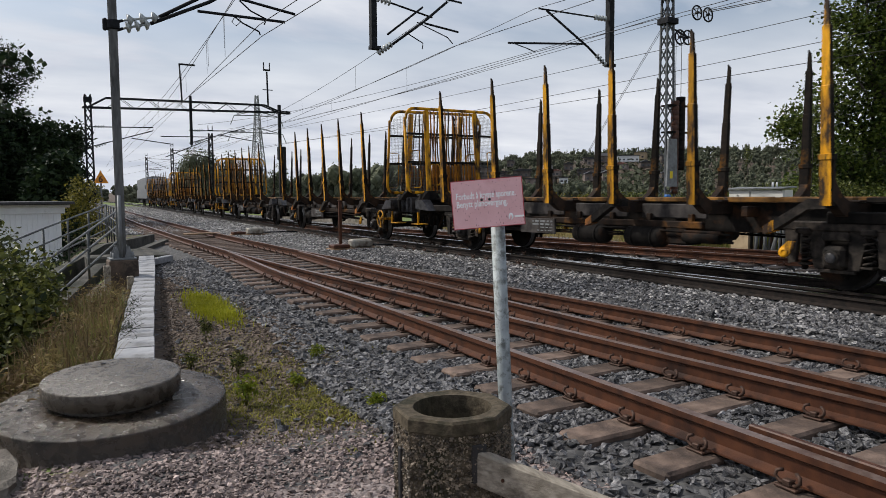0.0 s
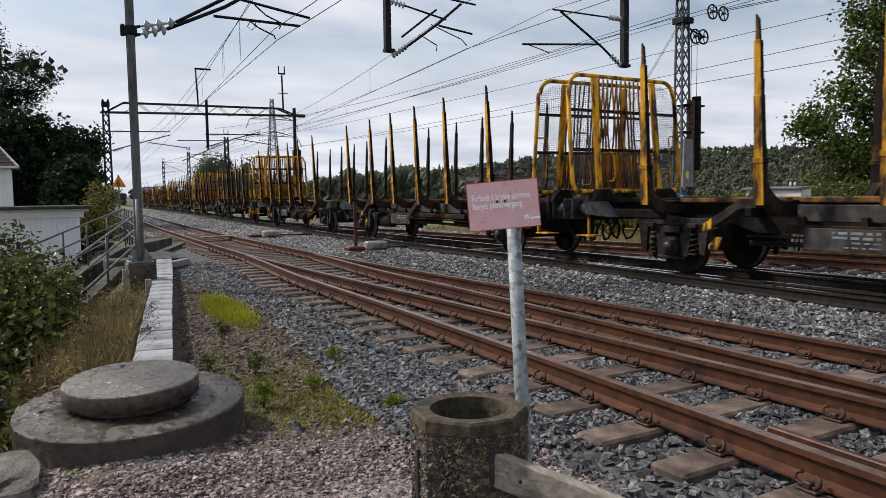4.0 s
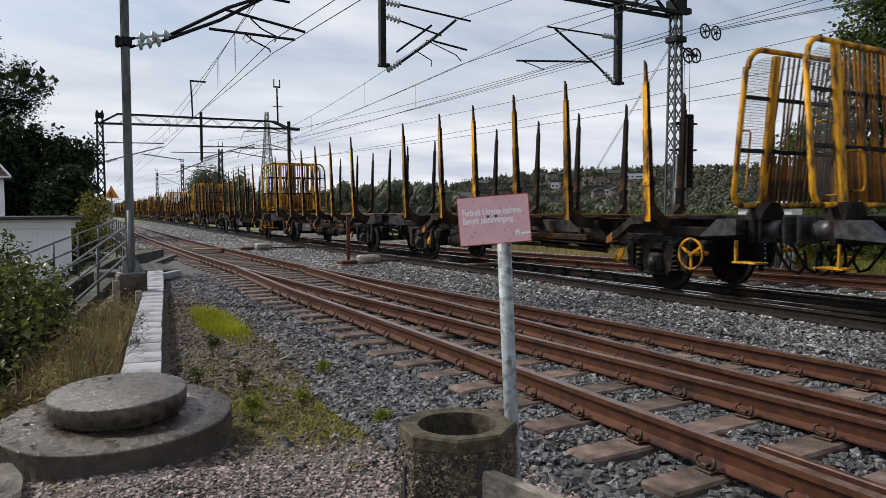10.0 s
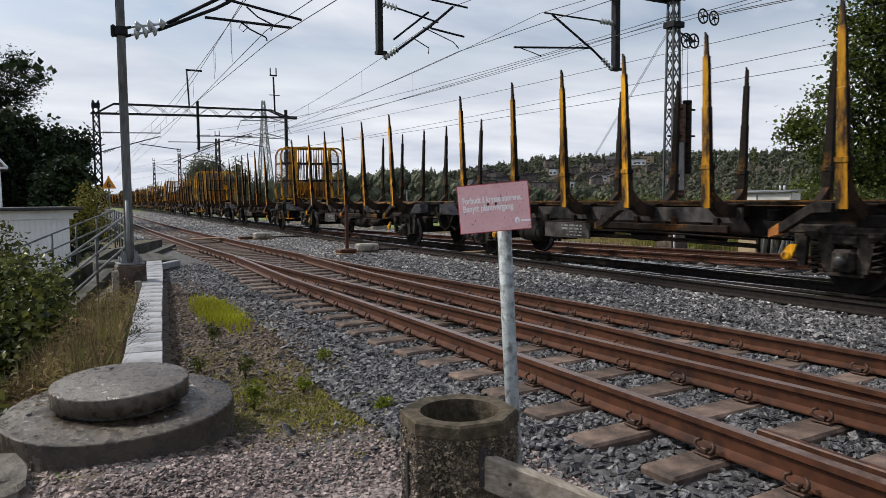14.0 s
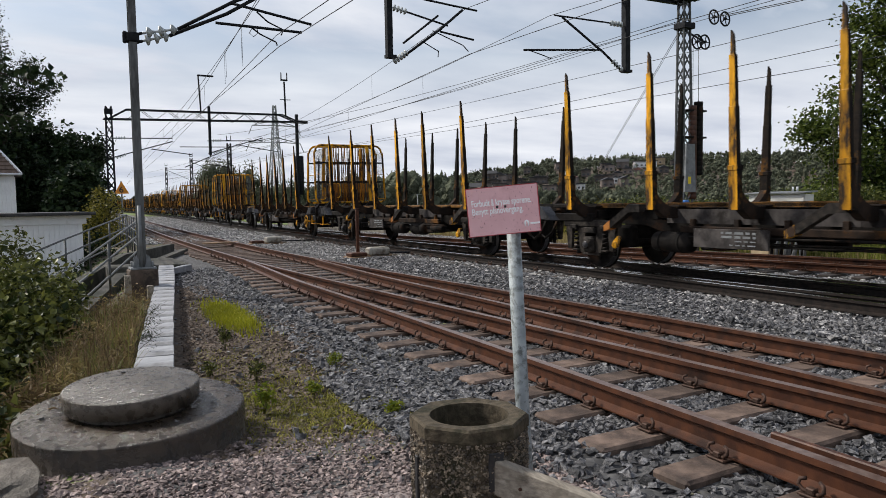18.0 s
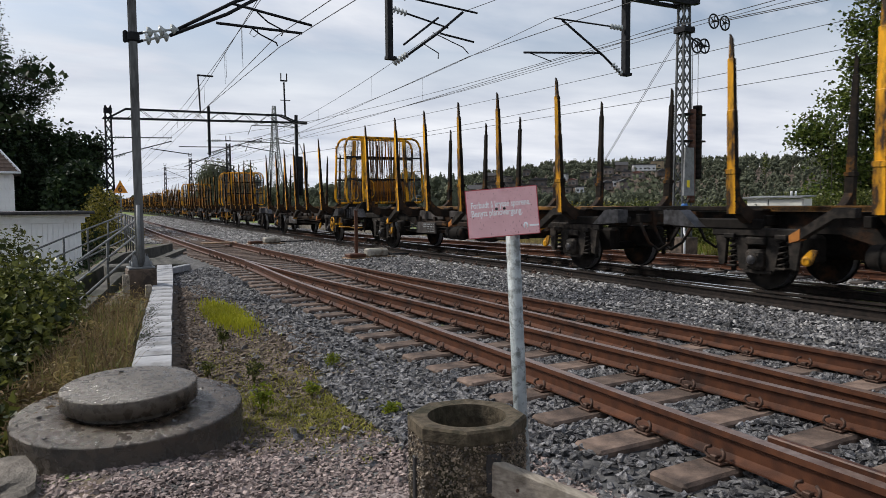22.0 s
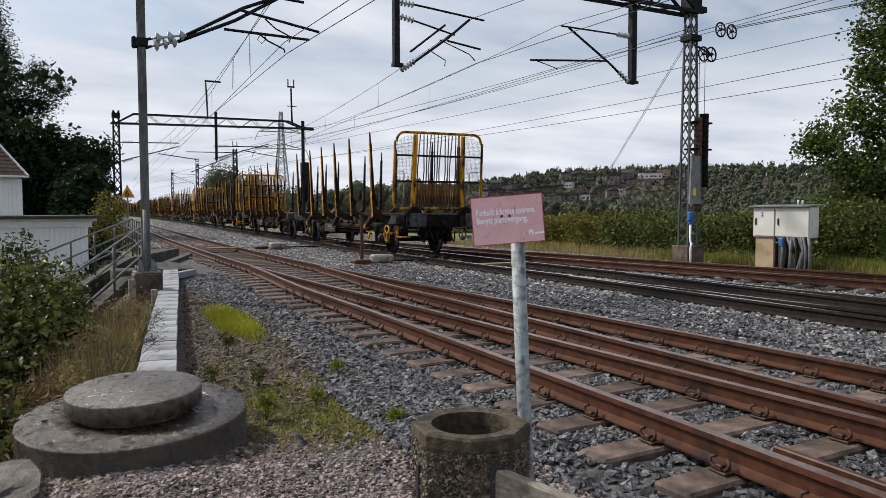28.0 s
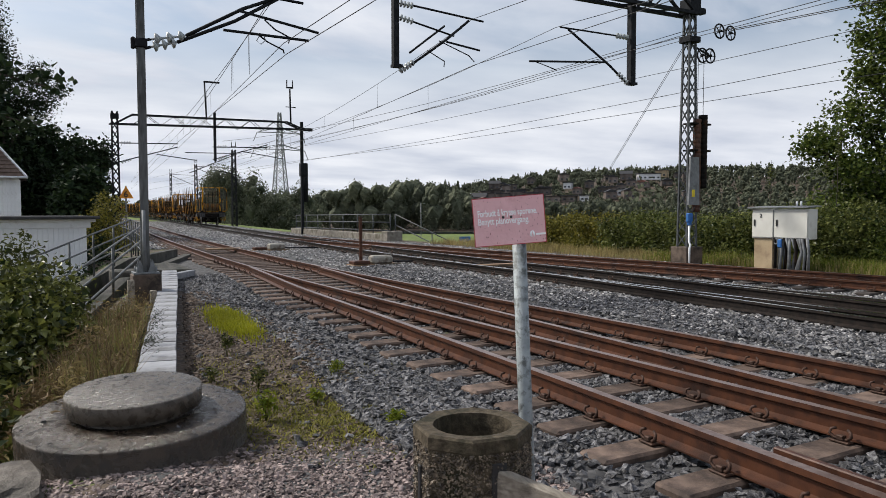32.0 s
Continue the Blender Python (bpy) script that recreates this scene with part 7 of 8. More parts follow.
def tree(label, foot, height, clumps, n, size, mat, seed, trunk=0.2, twig=0.12, lean=(0, 0), aspect=0.7, name="tree", category="tree"):
    """Tapered trunk, limbs to every clump and a crown of single leaves."""
    t = thing(name, foot, label, category)
    rng = random.Random(seed)
    b = Build()
    top = Vector((lean[0], lean[1], height * 0.8))
    spine = [Vector((0, 0, -0.3)), Vector((lean[0] * 0.15, lean[1] * 0.15, height * 0.25)), Vector((lean[0] * 0.5, lean[1] * 0.5, height * 0.5)), top]
    b.tube(spine, [trunk, trunk * 0.8, trunk * 0.5, trunk * 0.12], 10)
    part("trunk", b, BARK, t)
    lb = Build()
    for c in clumps:
        e = Vector(c[:3])
        f = min(0.85, max(0.15, e.z / height * 0.75))
        q = f * 3
        i = min(2, int(q))
        s = spine[i].lerp(spine[i + 1], q - i)
        mid = s.lerp(e, 0.5) + Vector((rng.uniform(-0.2, 0.2), rng.uniform(-0.2, 0.2), 0.25))
        lb.tube([s, mid, e], [trunk * 0.35, trunk * 0.2, trunk * 0.06], 6)
        for _ in range(4):
            w = e + Vector((rng.uniform(-1, 1) * c[3], rng.uniform(-1, 1) * c[4], rng.uniform(-0.6, 0.9) * c[5])) * 0.8
            lb.tube([mid.lerp(e, 0.6), w], [trunk * 0.09, trunk * 0.03], 5)
    tagged(part("branching", lb, BARK, t), kind="stuff")
    cr = part("crown", leaf_mesh("crown", clump_points(clumps, n, seed, 0.55, twig), size, mat, seed + 1, aspect), None, t)
    return t


def bush(label, foot, clumps, n, size, mat, seed, twig=0.1, aspect=0.7, name="bush", stems=7, category="bush"):
    t = thing(name, Matrix.Translation(foot), label, category)
    rng = random.Random(seed)
    sb = Build()
    for k in range(stems):
        c = clumps[k % len(clumps)]
        e = Vector((c[0] + rng.uniform(-0.5, 0.5) * c[3], c[1] + rng.uniform(-0.5, 0.5) * c[4], c[2] + 0.4 * c[5]))
        sb.tube([(rng.uniform(-0.2, 0.2) + c[0] * 0.5, rng.uniform(-0.2, 0.2) + c[1] * 0.5, -0.3), (e.x * 0.7 + c[0] * 0.2, e.y * 0.7 + c[1] * 0.2, e.z * 0.55), e], [0.025, 0.018, 0.005], 5)
    tagged(part("stem", sb, BARK, t), kind="stuff")
    part("foliage", leaf_mesh("foliage", clump_points(clumps, n, seed, 0.5, twig), size, mat, seed + 1, aspect), None, t)
    return t


def blades(name, label, pts, height, width, mat, seed, lean=0.35, category="grass"):
    """Grass: bent blades of two pieces from points on the ground."""
    rng = np.random.default_rng(seed)
    pts = np.asarray(pts, float)
    n = len(pts)
    h = rng.uniform(height[0], height[1], n)[:, None]
    a = rng.uniform(0, 6.283, n)
    side = np.stack([np.cos(a), np.sin(a), 0 * a], 1)
    out = np.stack([-np.sin(a), np.cos(a), 0 * a], 1) * rng.uniform(0, lean, n)[:, None]
    up = np.array([0, 0, 1.0])
    w = width * rng.uniform(0.6, 1.3, n)[:, None]
    v = np.stack([pts - side * w, pts + side * w, pts + (up * 0.6 + out * 0.35) * h + side * w * 0.7, pts + (up * 0.6 + out * 0.35) * h - side * w * 0.7, pts + (up + out) * h], 1).reshape(-1, 3)
    o = 5 * np.arange(n)[:, None]
    faces = [tuple(q) for q in (o + np.array([[0, 1, 2, 3]])).tolist()] + [tuple(q) for q in (o + np.array([[3, 2, 4]])).tolist()]
    me = bpy.data.meshes.new(name)
    me.from_pydata(v, [], faces)
    me.materials.append(mat)
    me.update()
    return tagged(new(name, me), label, category, kind="stuff")


def ground_points(n, seed, sample, keep=None):
    rng = np.random.default_rng(seed)
    out = []
    while len(out) < n:
        x, y = sample(rng)
        if keep is None or keep(x, y, rng):
            out.append((x, y, ground_z(x, y) - 0.01))
    return out


# broad-leaved tree and shrubs behind the rear track
def ragged(n, seed, box, r):
    rng = random.Random(seed)
    return [(rng.uniform(*box[0]), rng.uniform(*box[1]), rng.uniform(*box[2]), r * rng.uniform(0.6, 1.25), r * rng.uniform(0.6, 1.25), r * rng.uniform(0.5, 0.95)) for _ in range(n)]


tree("tall broad-leaved tree with loose dark green foliage", pose(25.0, 13.0, -1.6, 0, 0, -30), 13,
     [(-3.2, 0.0, 5.0, 0.65, 0.8, 0.4), (-2.6, 0.3, 5.2, 0.8, 0.9, 0.55), (-2.1, -0.3, 4.3, 0.9, 1.0, 0.6), (-1.7, 0.2, 6.2, 0.75, 0.9, 0.6), (-1.3, 0.0, 7.3, 0.75, 0.9, 0.65),
      (-1.0, 0.3, 8.5, 0.85, 0.9, 0.65), (-0.9, -0.2, 9.7, 0.85, 1.0, 0.7), (-0.4, 0.0, 10.9, 1.1, 1.2, 0.8), (0.4, 0.0, 9.0, 1.2, 1.3, 0.9), (0.6, 0.3, 7.2, 1.2, 1.3, 0.9), (0.5, -0.4, 5.6, 1.2, 1.3, 0.8),
      (-0.7, 0.0, 3.5, 1.2, 1.2, 0.7), (-2.0, 0.2, 3.1, 1.1, 1.0, 0.7), (0.6, 0.0, 3.0, 1.3, 1.3, 0.9), (-2.8, 0.0, 2.4, 1.0, 0.9, 0.8), (-1.1, 0.0, 2.0, 1.5, 1.2, 0.8), (1.5, 0.0, 8.0, 1.5, 1.4, 1.3), (0.6, 0.0, 12.2, 1.1, 1.1, 0.8), (-0.2, 0.2, 6.6, 0.9, 1.0, 0.6), (-0.6, 0.0, 4.8, 0.9, 1.0, 0.6), (-1.0, 0.1, 5.6, 0.7, 0.8, 0.5), (0.0, 0.0, 8.0, 1.0, 1.0, 0.7)],
     40000, (0.09, 0.17), LEAF_MAPLE, 41, 0.24, 0.18, aspect=0.85)
for k, (x, y, h, w, mt, lab) in enumerate((
        (20.6, 27.5, 1.75, 1.5, LEAF_OLIVE, "yellowish olive bush behind the rear track"), (20.9, 25.2, 1.95, 1.5, LEAF_OLIVE, "yellowish olive bush behind the rear track"),
        (20.6, 22.6, 1.95, 1.5, LEAF_OLIVE, "yellowish olive bush behind the rear track"), (20.4, 20.4, 2.05, 1.4, LEAF_HEDGE, "dense dark green hedge bush behind the rear track"),
        (20.3, 18.3, 2.0, 1.4, LEAF_HEDGE, "dense dark green hedge bush behind the rear track"), (20.3, 16.3, 2.05, 1.4, LEAF_HEDGE, "dense dark green hedge bush behind the rear track"),
        (20.4, 14.3, 2.2, 1.5, LEAF_HEDGE, "dense dark green hedge bush behind the rear track"), (20.6, 12.2, 2.4, 1.6, LEAF_HEDGE, "dense dark green hedge bush behind the rear track"),
        (20.8, 10.0, 2.2, 1.6, LEAF_MAPLE, "green shrub behind the relay cabinet"), (21.0, 8.0, 2.0, 1.6, LEAF_MAPLE, "green shrub beside the rear track"), (21.3, 6.0, 2.0, 1.7, LEAF_MAPLE, "green shrub beside the rear track"))):
    z = ground_z(x, y)
    hh = h - 0.75 - z
    bush(lab, (x, y, z), [(0, 0, hh * 0.36, w * 0.95, w, hh * 0.36), (-0.4, 0.6, hh * 0.62, w * 0.7, w * 0.7, hh * 0.3), (0.3, -0.5, hh * 0.68, w * 0.7, w * 0.75, hh * 0.28), (0.6, 0.3, hh * 0.8, w * 0.5, w * 0.6, hh * 0.2), (-0.9, 0, hh * 0.22, w * 0.5, w, hh * 0.22)],
         6500, (0.07, 0.15), mt, 60 + 3 * k, 0.12, 0.75)
for k in range(3):
    x, y = 20.7 + 0.3 * math.sin(k * 2.2), 12.8 + 0.5 * k * k
    t = thing("weed_stalk", (x, y, ground_z(x, y)), "tall thin seeding weed stalk above the hedge", "weed")
    h = (4.1, 3.4, 3.2)[k]
    part("stalk", Build().tube([(0, 0, 0), (0.05, 0, h * 0.6), (0.12, 0.05, h)], [0.012, 0.009, 0.004], 5), BARK, t)
    part("leaves", leaf_mesh("leaves", clump_points([(0.1, 0.03, h * 0.85, 0.14, 0.14, h * 0.16)], 90, 90 + k, 0.8), (0.05, 0.11), LEAF_HEDGE, 91 + k), None, t)

def tufty(x, y, r):
    """Grass stands in loose tufts."""
    return noise.noise(Vector((x * 1.6, y * 1.6, 3.0))) + 0.5 * noise.noise(Vector((x * 4, y * 4, 7.0))) > r.uniform(-0.45, 0.35)


blades("tall_grass", "tall dry grass along the rear track", ground_points(16000, 101, lambda r: (r.uniform(16.8, 19.6), r.uniform(4, 31)), tufty), (0.08, 0.36), 0.006, GRASS_DRY, 102, 0.5)
blades("tall_grass", "green grass along the rear track", ground_points(14000, 103, lambda r: (r.uniform(16.9, 19.8), r.uniform(4, 17)), tufty), (0.1, 0.42), 0.006, GRASS, 104, 0.5)

# brambles, weeds and grass on the bank beside the manhole
for k, (x, y, top, r, mt) in enumerate(((-0.75, 6.6, 0.30, 0.55, LEAF_NETTLE), (-0.65, 7.6, 0.42, 0.6, LEAF_NETTLE), (-0.5, 8.6, 0.5, 0.65, LEAF_NETTLE), (-0.3, 9.6, 0.62, 0.7, LEAF_NETTLE), (-0.1, 10.7, 0.85, 0.75, LEAF_NETTLE),
                                        (-1.3, 9.8, 0.85, 0.8, LEAF_NETTLE), (-1.3, 8.0, 0.55, 0.7, LEAF_NETTLE), (-1.0, 12.0, 1.0, 0.9, LEAF_NETTLE), (-0.55, 11.9, 0.75, 0.6, LEAF_BRIGHT), (-0.6, 5.7, 0.08, 0.4, LEAF_NETTLE), (0.15, 9.2, 0.15, 0.45, LEAF_NETTLE), (0.25, 11.6, 0.3, 0.5, LEAF_NETTLE))):
    z = ground_z(x, y)
    hh = top - z
    bush("tangled green bramble bush on the bank", (x, y, z), [(0, 0, hh * 0.45, r, r, hh * 0.45), (0.1, 0.2, hh * 0.75, r * 0.7, r * 0.7, hh * 0.25), (0.2, -0.2, hh * 0.3, r, r, hh * 0.3)],
         3600 if mt is LEAF_NETTLE else 700, (0.05, 0.12), mt, 120 + 3 * k, 0.10, 0.8, "bramble", 9)
bush("young spruce-like shrub with long dark shoots", (-0.35, 13.4, ground_z(-0.35, 13.4)), [(0, 0, 1.8, 0.35, 0.35, 1.0), (0.25, 0.1, 2.3, 0.3, 0.2, 0.5), (-0.3, 0, 2.1, 0.3, 0.3, 0.4), (-0.5, 0, 1.6, 0.5, 0.3, 0.25), (0.45, 0, 1.5, 0.4, 0.3, 0.3)], 2400, (0.05, 0.11), LEAF_NETTLE, 171, 0.06, 0.4)
GRASS_OLIVE = leaf_material("olive_grass_blade", (0.07, 0.085, 0.02), (0.24, 0.23, 0.07), 0.6, 0.25)
GRASS_BROWN = leaf_material("brown_stalk", (0.085, 0.06, 0.03), (0.27, 0.19, 0.10), 0.7, 0.15)
bank = lambda r: (r.uniform(-0.9, 1.75), r.uniform(5.2, 14.0))


def tangle(name, label, n, seed, keep, height, size, mat, aspect):
    """Low tangled stalks and narrow leaves over the bank, in tufts of uneven height."""
    pts = np.array(ground_points(n, seed, bank, keep))
    r = np.random.default_rng(seed + 1)
    tuft = np.array([0.35 + 0.65 * abs(noise.noise(Vector((p[0] * 2.2, p[1] * 2.2, seed)))) * 1.8 for p in pts])
    pts[:, 2] += height * tuft * r.random(n) ** 0.8
    return tagged(new(name, leaf_mesh(name, pts, size, mat, seed + 2, aspect, 0.1)), label, "grass", kind="stuff")


near_bank = lambda x, y, r: TROUGH(y) - 1.25 < x < TROUGH(y) - 0.22 and (y < 9.6 or r.random() < 0.10)
tangle("bank_weeds", "dry straw-coloured stalks on the bank", 8000, 105, near_bank, 0.46, (0.03, 0.10), GRASS_DRY, 0.12)
tangle("bank_weeds", "brown withered stalks on the bank", 9000, 111, near_bank, 0.46, (0.03, 0.10), GRASS_BROWN, 0.14)
for seed, mt, hi, lab in ((401, GRASS_BROWN, 0.72, "tall brown seeding grass on the bank beside the trough"), (404, GRASS_OLIVE, 0.6, "tall olive grass on the bank beside the trough")):
    blades("tall_grass", lab, ground_points(1700, seed, lambda r: (r.uniform(-0.4, 1.35), r.uniform(6.0, 10.8)), lambda x, y, r: TROUGH(y) - 1.0 < x < TROUGH(y) - 0.2 and tufty(x, y, r)), (0.15, hi * 0.85), 0.005, mt, seed + 1, 0.7)
tangle("bank_weeds", "dull green weeds and grass on the bank", 12000, 107, lambda x, y, r: TROUGH(y) - 1.3 < x < TROUGH(y) - 0.22 and y < 8.8, 0.30, (0.02, 0.07), GRASS_OLIVE, 0.25)
MOSS_DULL = leaf_material("dull_moss_blade", (0.075, 0.075, 0.02), (0.27, 0.25, 0.045), 0.7, 0.25)
# sparse weeds over the earth between trough and siding
rng = np.random.default_rng(5)
spots = [(2.2, 5.0, 0.32, 900), (1.95, 5.5, 0.4, 800), (1.62, 5.2, 0.28, 600), (2.15, 6.2, 0.4, 500), (1.75, 6.6, 0.3, 350), (1.95, 7.6, 0.35, 350), (1.5, 5.9, 0.2, 300), (2.35, 4.75, 0.14, 700), (2.2, 4.95, 0.2, 700), (1.6, 5.1, 0.18, 500), (2.0, 5.1, 0.3, 700), (2.35, 5.4, 0.2, 400)]
pts = [(x + rng.normal() * r, y + rng.normal() * r * 1.2) for x, y, r, n in spots for _ in range(n)]
pts = [(x, y, ground_z(x, y) - 0.005) for x, y in pts if x > TROUGH(y) + 0.25]
blades("low_weeds", "low yellow-green weeds in the earth", pts + [(p[0] + 0.02, p[1] - 0.03, p[2]) for p in pts], (0.012, 0.045), 0.006, MOSS_DULL, 109, 2.2, "weeds")
pts = [(2.42 + rng.normal() * 0.11 + 0.06 * (y0 - 10), y0) for y0 in np.random.default_rng(8).normal(10.3, 0.65, 6000)]
blades("moss_patch", "bright yellow-green moss and grass patch", [(x, y, ground_z(x, y) - 0.005) for x, y in pts], (0.03, 0.11), 0.006, MOSS, 110, 0.9, "grass")
for k, (x, y, h, mt, s) in enumerate(((1.52, 5.35, 0.26, LEAF_BRIGHT, 0.07), (2.3, 4.72, 0.10, LEAF_BRIGHT, 0.06), (1.85, 8.0, 0.28, LEAF_NETTLE, 0.06), (1.75, 6.4, 0.2, LEAF_NETTLE, 0.06), (2.5, 6.4, 0.14, LEAF_BRIGHT, 0.05), (1.45, 6.9, 0.15, LEAF_NETTLE, 0.05), (2.0, 5.6, 0.12, LEAF_BRIGHT, 0.05))):
    t = thing("weed_plant", (x, y, ground_z(x, y)), "single leafy green weed in the gravel", "weed")
    st = Build()
    for j in range(4):
        a = j * 1.6 + k
        st.tube([(0, 0, 0), (0.03 * math.cos(a), 0.03 * math.sin(a), h * 0.6), (0.08 * math.cos(a), 0.08 * math.sin(a), h * 0.95)], [0.004, 0.003, 0.001], 5)
    tagged(part("stem", st, LEAF_NETTLE, t), kind="stuff")
    part("leaves", leaf_mesh("leaves", clump_points([(0, 0, h * 0.6, 0.09, 0.09, h * 0.45)], 120, 190 + k, 0.7), (s * 0.5, s), mt, 191 + k, 0.4), None, t)
for k, (y0, up) in enumerate(((7.6, 0.45), (7.3, 0.4), (8.0, 0.5), (8.6, 0.5), (9.6, 0.4), (7.9, 0.35))):
    x0 = TROUGH(y0) - 0.28
    t = thing("weed_stalk", (x0, y0, ground_z(x0, y0)), "thin branching weed leaning over the trough covers", "weed")
    st = Build()
    top = Vector((0.28, -0.1, up))
    st.tube([(0, 0, 0), (0.1, -0.03, up * 0.6), top], [0.004, 0.003, 0.0015], 5)
    for j in range(8):
        p = Vector((0.1, -0.03, up * 0.6)).lerp(top, j / 8)
        st.tube([p, p + Vector((0.08 * math.sin(j * 2), 0.08 * math.cos(j * 2.3), 0.05))], 0.0012, 4)
    part("stalk", st, BARK, t)
    part("leaves", leaf_mesh("leaves", clump_points([(0.2, -0.06, up * 0.85, 0.12, 0.1, 0.12)], 80, 200 + k, 0.8), (0.01, 0.03), LEAF_DARK, 201 + k, 0.5), None, t)

# dark trees behind the house
for k, (x, y, h, r, mt, n) in enumerate(((1.5, 56, 9.5, 2.4, LEAF_DARK, 8000), (-1.2, 52, 11, 2.6, LEAF_DARK, 8000), (-4.0, 58, 13.5, 3.0, LEAF_DARK, 9000), (3.6, 58, 8.2, 1.9, LEAF_DARK, 6000), (0.3, 56, 8.6, 2.2, LEAF_DARK, 7000), (-5.0, 48, 14, 3.0, LEAF_DARK, 7000), (4.4, 66, 7.4, 1.8, LEAF_DARK, 4000), (2.6, 50, 6.4, 1.5, LEAF_DARK, 6000), (2.3, 41, 4.6, 1.2, LEAF_DARK, 6000))):
    z = ground_z(x, y)
    hh = h - z - 1.0
    cl = ragged(9, 300 + k, ((-r * 0.6, r * 0.6), (-r * 0.6, r * 0.6), (hh * 0.3, hh * 0.9)), r * 0.55) + [(0, 0, hh * 0.5, r, r, hh * 0.4), (0, 0, hh * 0.25, r * 1.05, r * 1.05, hh * 0.25)]
    tree("dark green dense tree behind the sheds", (x, y, z), hh, cl, n, (0.2, 0.42), mt, 310 + 2 * k, 0.2, 0.25, aspect=0.75)
# tall birch at the edge of the view
tree("tall birch with hanging fine leaves", (-1.7, 53, -2.6), 20, [(-0.31, 0.0, 15.81, 1.24, 1.4, 2.02), (-0.93, 0.0, 13.02, 1.71, 1.71, 2.02), (0.31, 0.0, 11.16, 1.71, 1.71, 1.86), (2.33, 0.0, 12.4, 0.93, 1.08, 0.93), (3.41, 0.31, 11.62, 0.78, 0.78, 0.62), (2.33, 0.0, 10.7, 1.24, 1.24, 0.93), (-1.4, 0.0, 18.6, 1.55, 1.55, 2.17), (0.16, 0.0, 13.64, 1.24, 1.4, 1.4)], 24000, (0.1, 0.21), LEAF_DARK, 340, 0.22, 0.25, aspect=0.6)
bush("yellow-green bush beside the stairs", (2.75, 33.5, -2.2), [(0, 0, 2.2, 1.1, 1.1, 1.6), (0.2, 0, 3.5, 0.8, 0.8, 0.9), (-0.3, 0, 1.2, 1.3, 1.3, 1.0), (0.9, 1.5, 1.8, 1.0, 1.0, 1.2)], 5000, (0.08, 0.17), LEAF_OLIVE, 350, 0.13, 0.7)
bush("dark shrub beside the stairs", (1.3, 23.4, -2.3), [(0.8, 4, 1.8, 0.8, 1.2, 1.2), (0.4, 2, 1.2, 0.8, 1.2, 1.0)], 2500, (0.08, 0.16), LEAF_DARK, 353, 0.12, 0.7)


# leafy twig that hangs into view close to the eye
def twig():
    t = thing("hanging_branch", (-0.34, 3.86, 2.21), "dark leafy twig hanging close by", "branch")
    b = Build()
    main = [(-1.6, 0.25, 0.35), (-0.5, 0.1, -0.05), (0.05, 0.0, -0.22), (0.42, -0.16, -0.33)]
    b.tube(main, [0.02, 0.012, 0.007, 0.003], 6)
    b.tube([(-0.4, 0.08, -0.08), (0.1, 0, -0.42), (0.4, -0.1, -0.5)], [0.008, 0.005, 0.002], 5)
    b.tube([(-1.0, 0.15, 0.1), (-0.5, 0.1, -0.3), (-0.2, 0.05, -0.55)], [0.01, 0.006, 0.002], 5)
    part("stem", b, BARK, t)
    rng = np.random.default_rng(9)
    pts = []
    for a, c, n in (((0.05, 0, -0.22), (0.52, -0.18, -0.33), 150), ((0.0, 0, -0.36), (0.4, -0.1, -0.52), 110), ((-0.5, 0.1, -0.05), (0.05, 0, -0.25), 110), ((-0.5, 0.1, -0.3), (-0.1, 0.02, -0.6), 110), ((-0.9, 0.1, 0.0), (-0.3, 0.05, -0.1), 90)):
        for _ in range(n):
            p = Vector(a).lerp(Vector(c), rng.random())
            pts.append(p + Vector(rng.normal(size=3) * 0.03))
    part("leaves", leaf_mesh("leaves", pts, (0.028, 0.052), LEAF_DARK, 10, 0.8), None, t)


twig()

# ---------------------------------------------------------------- far valley


# direction, distance, width, height and look of the houses on the hill
HOMES = [
    (33.0, 580, 9, 6, 'red'), (34.4, 610, 12, 6, 'flat'), (35.6, 620, 14, 6, 'flat'), (36.8, 600, 14, 6, 'flat'), (35.0, 570, 16, 5, 'flat'), (36.5, 560, 15, 5, 'flat'),
    (37.6, 625, 15, 6, 'flat'), (38.4, 580, 12, 5, 'flat'), (34.0, 640, 11, 6, 'flat'), (39.6, 650, 7, 6, 'white'), (40.3, 620, 7, 5, 'red'), (41.2, 650, 9, 6, 'dark'),
    (40.8, 580, 7, 5, 'white'), (42.3, 620, 9, 5, 'dark'), (43.0, 680, 9, 6, 'dark'), (43.6, 610, 7, 5, 'white'), (44.4, 660, 10, 5, 'dark'), (45.6, 700, 22, 6, 'white'),
    (46.6, 720, 12, 10, 'tan'), (45.2, 650, 11, 5, 'red'), (46.9, 660, 10, 5, 'dark'), (47.8, 700, 10, 6, 'dark'), (49.0, 710, 10, 6, 'dark'), (32.6, 330, 9, 4, 'white'),
]
spread = random.Random(4)
HOMES = [(a, d - 75 if d > 500 else d, w * 0.8, min(h, 7) * 0.8, k) for a, d, w, h, k in HOMES]
for _ in range(26):
    HOMES.append((spread.uniform(32.4, 49.0), spread.uniform(470, 640), spread.uniform(6.0, 10), spread.uniform(3.5, 6), spread.choice(["flat", "dark", "dark", "red", "flat", "white"]) if _ % 3 else "dark"))


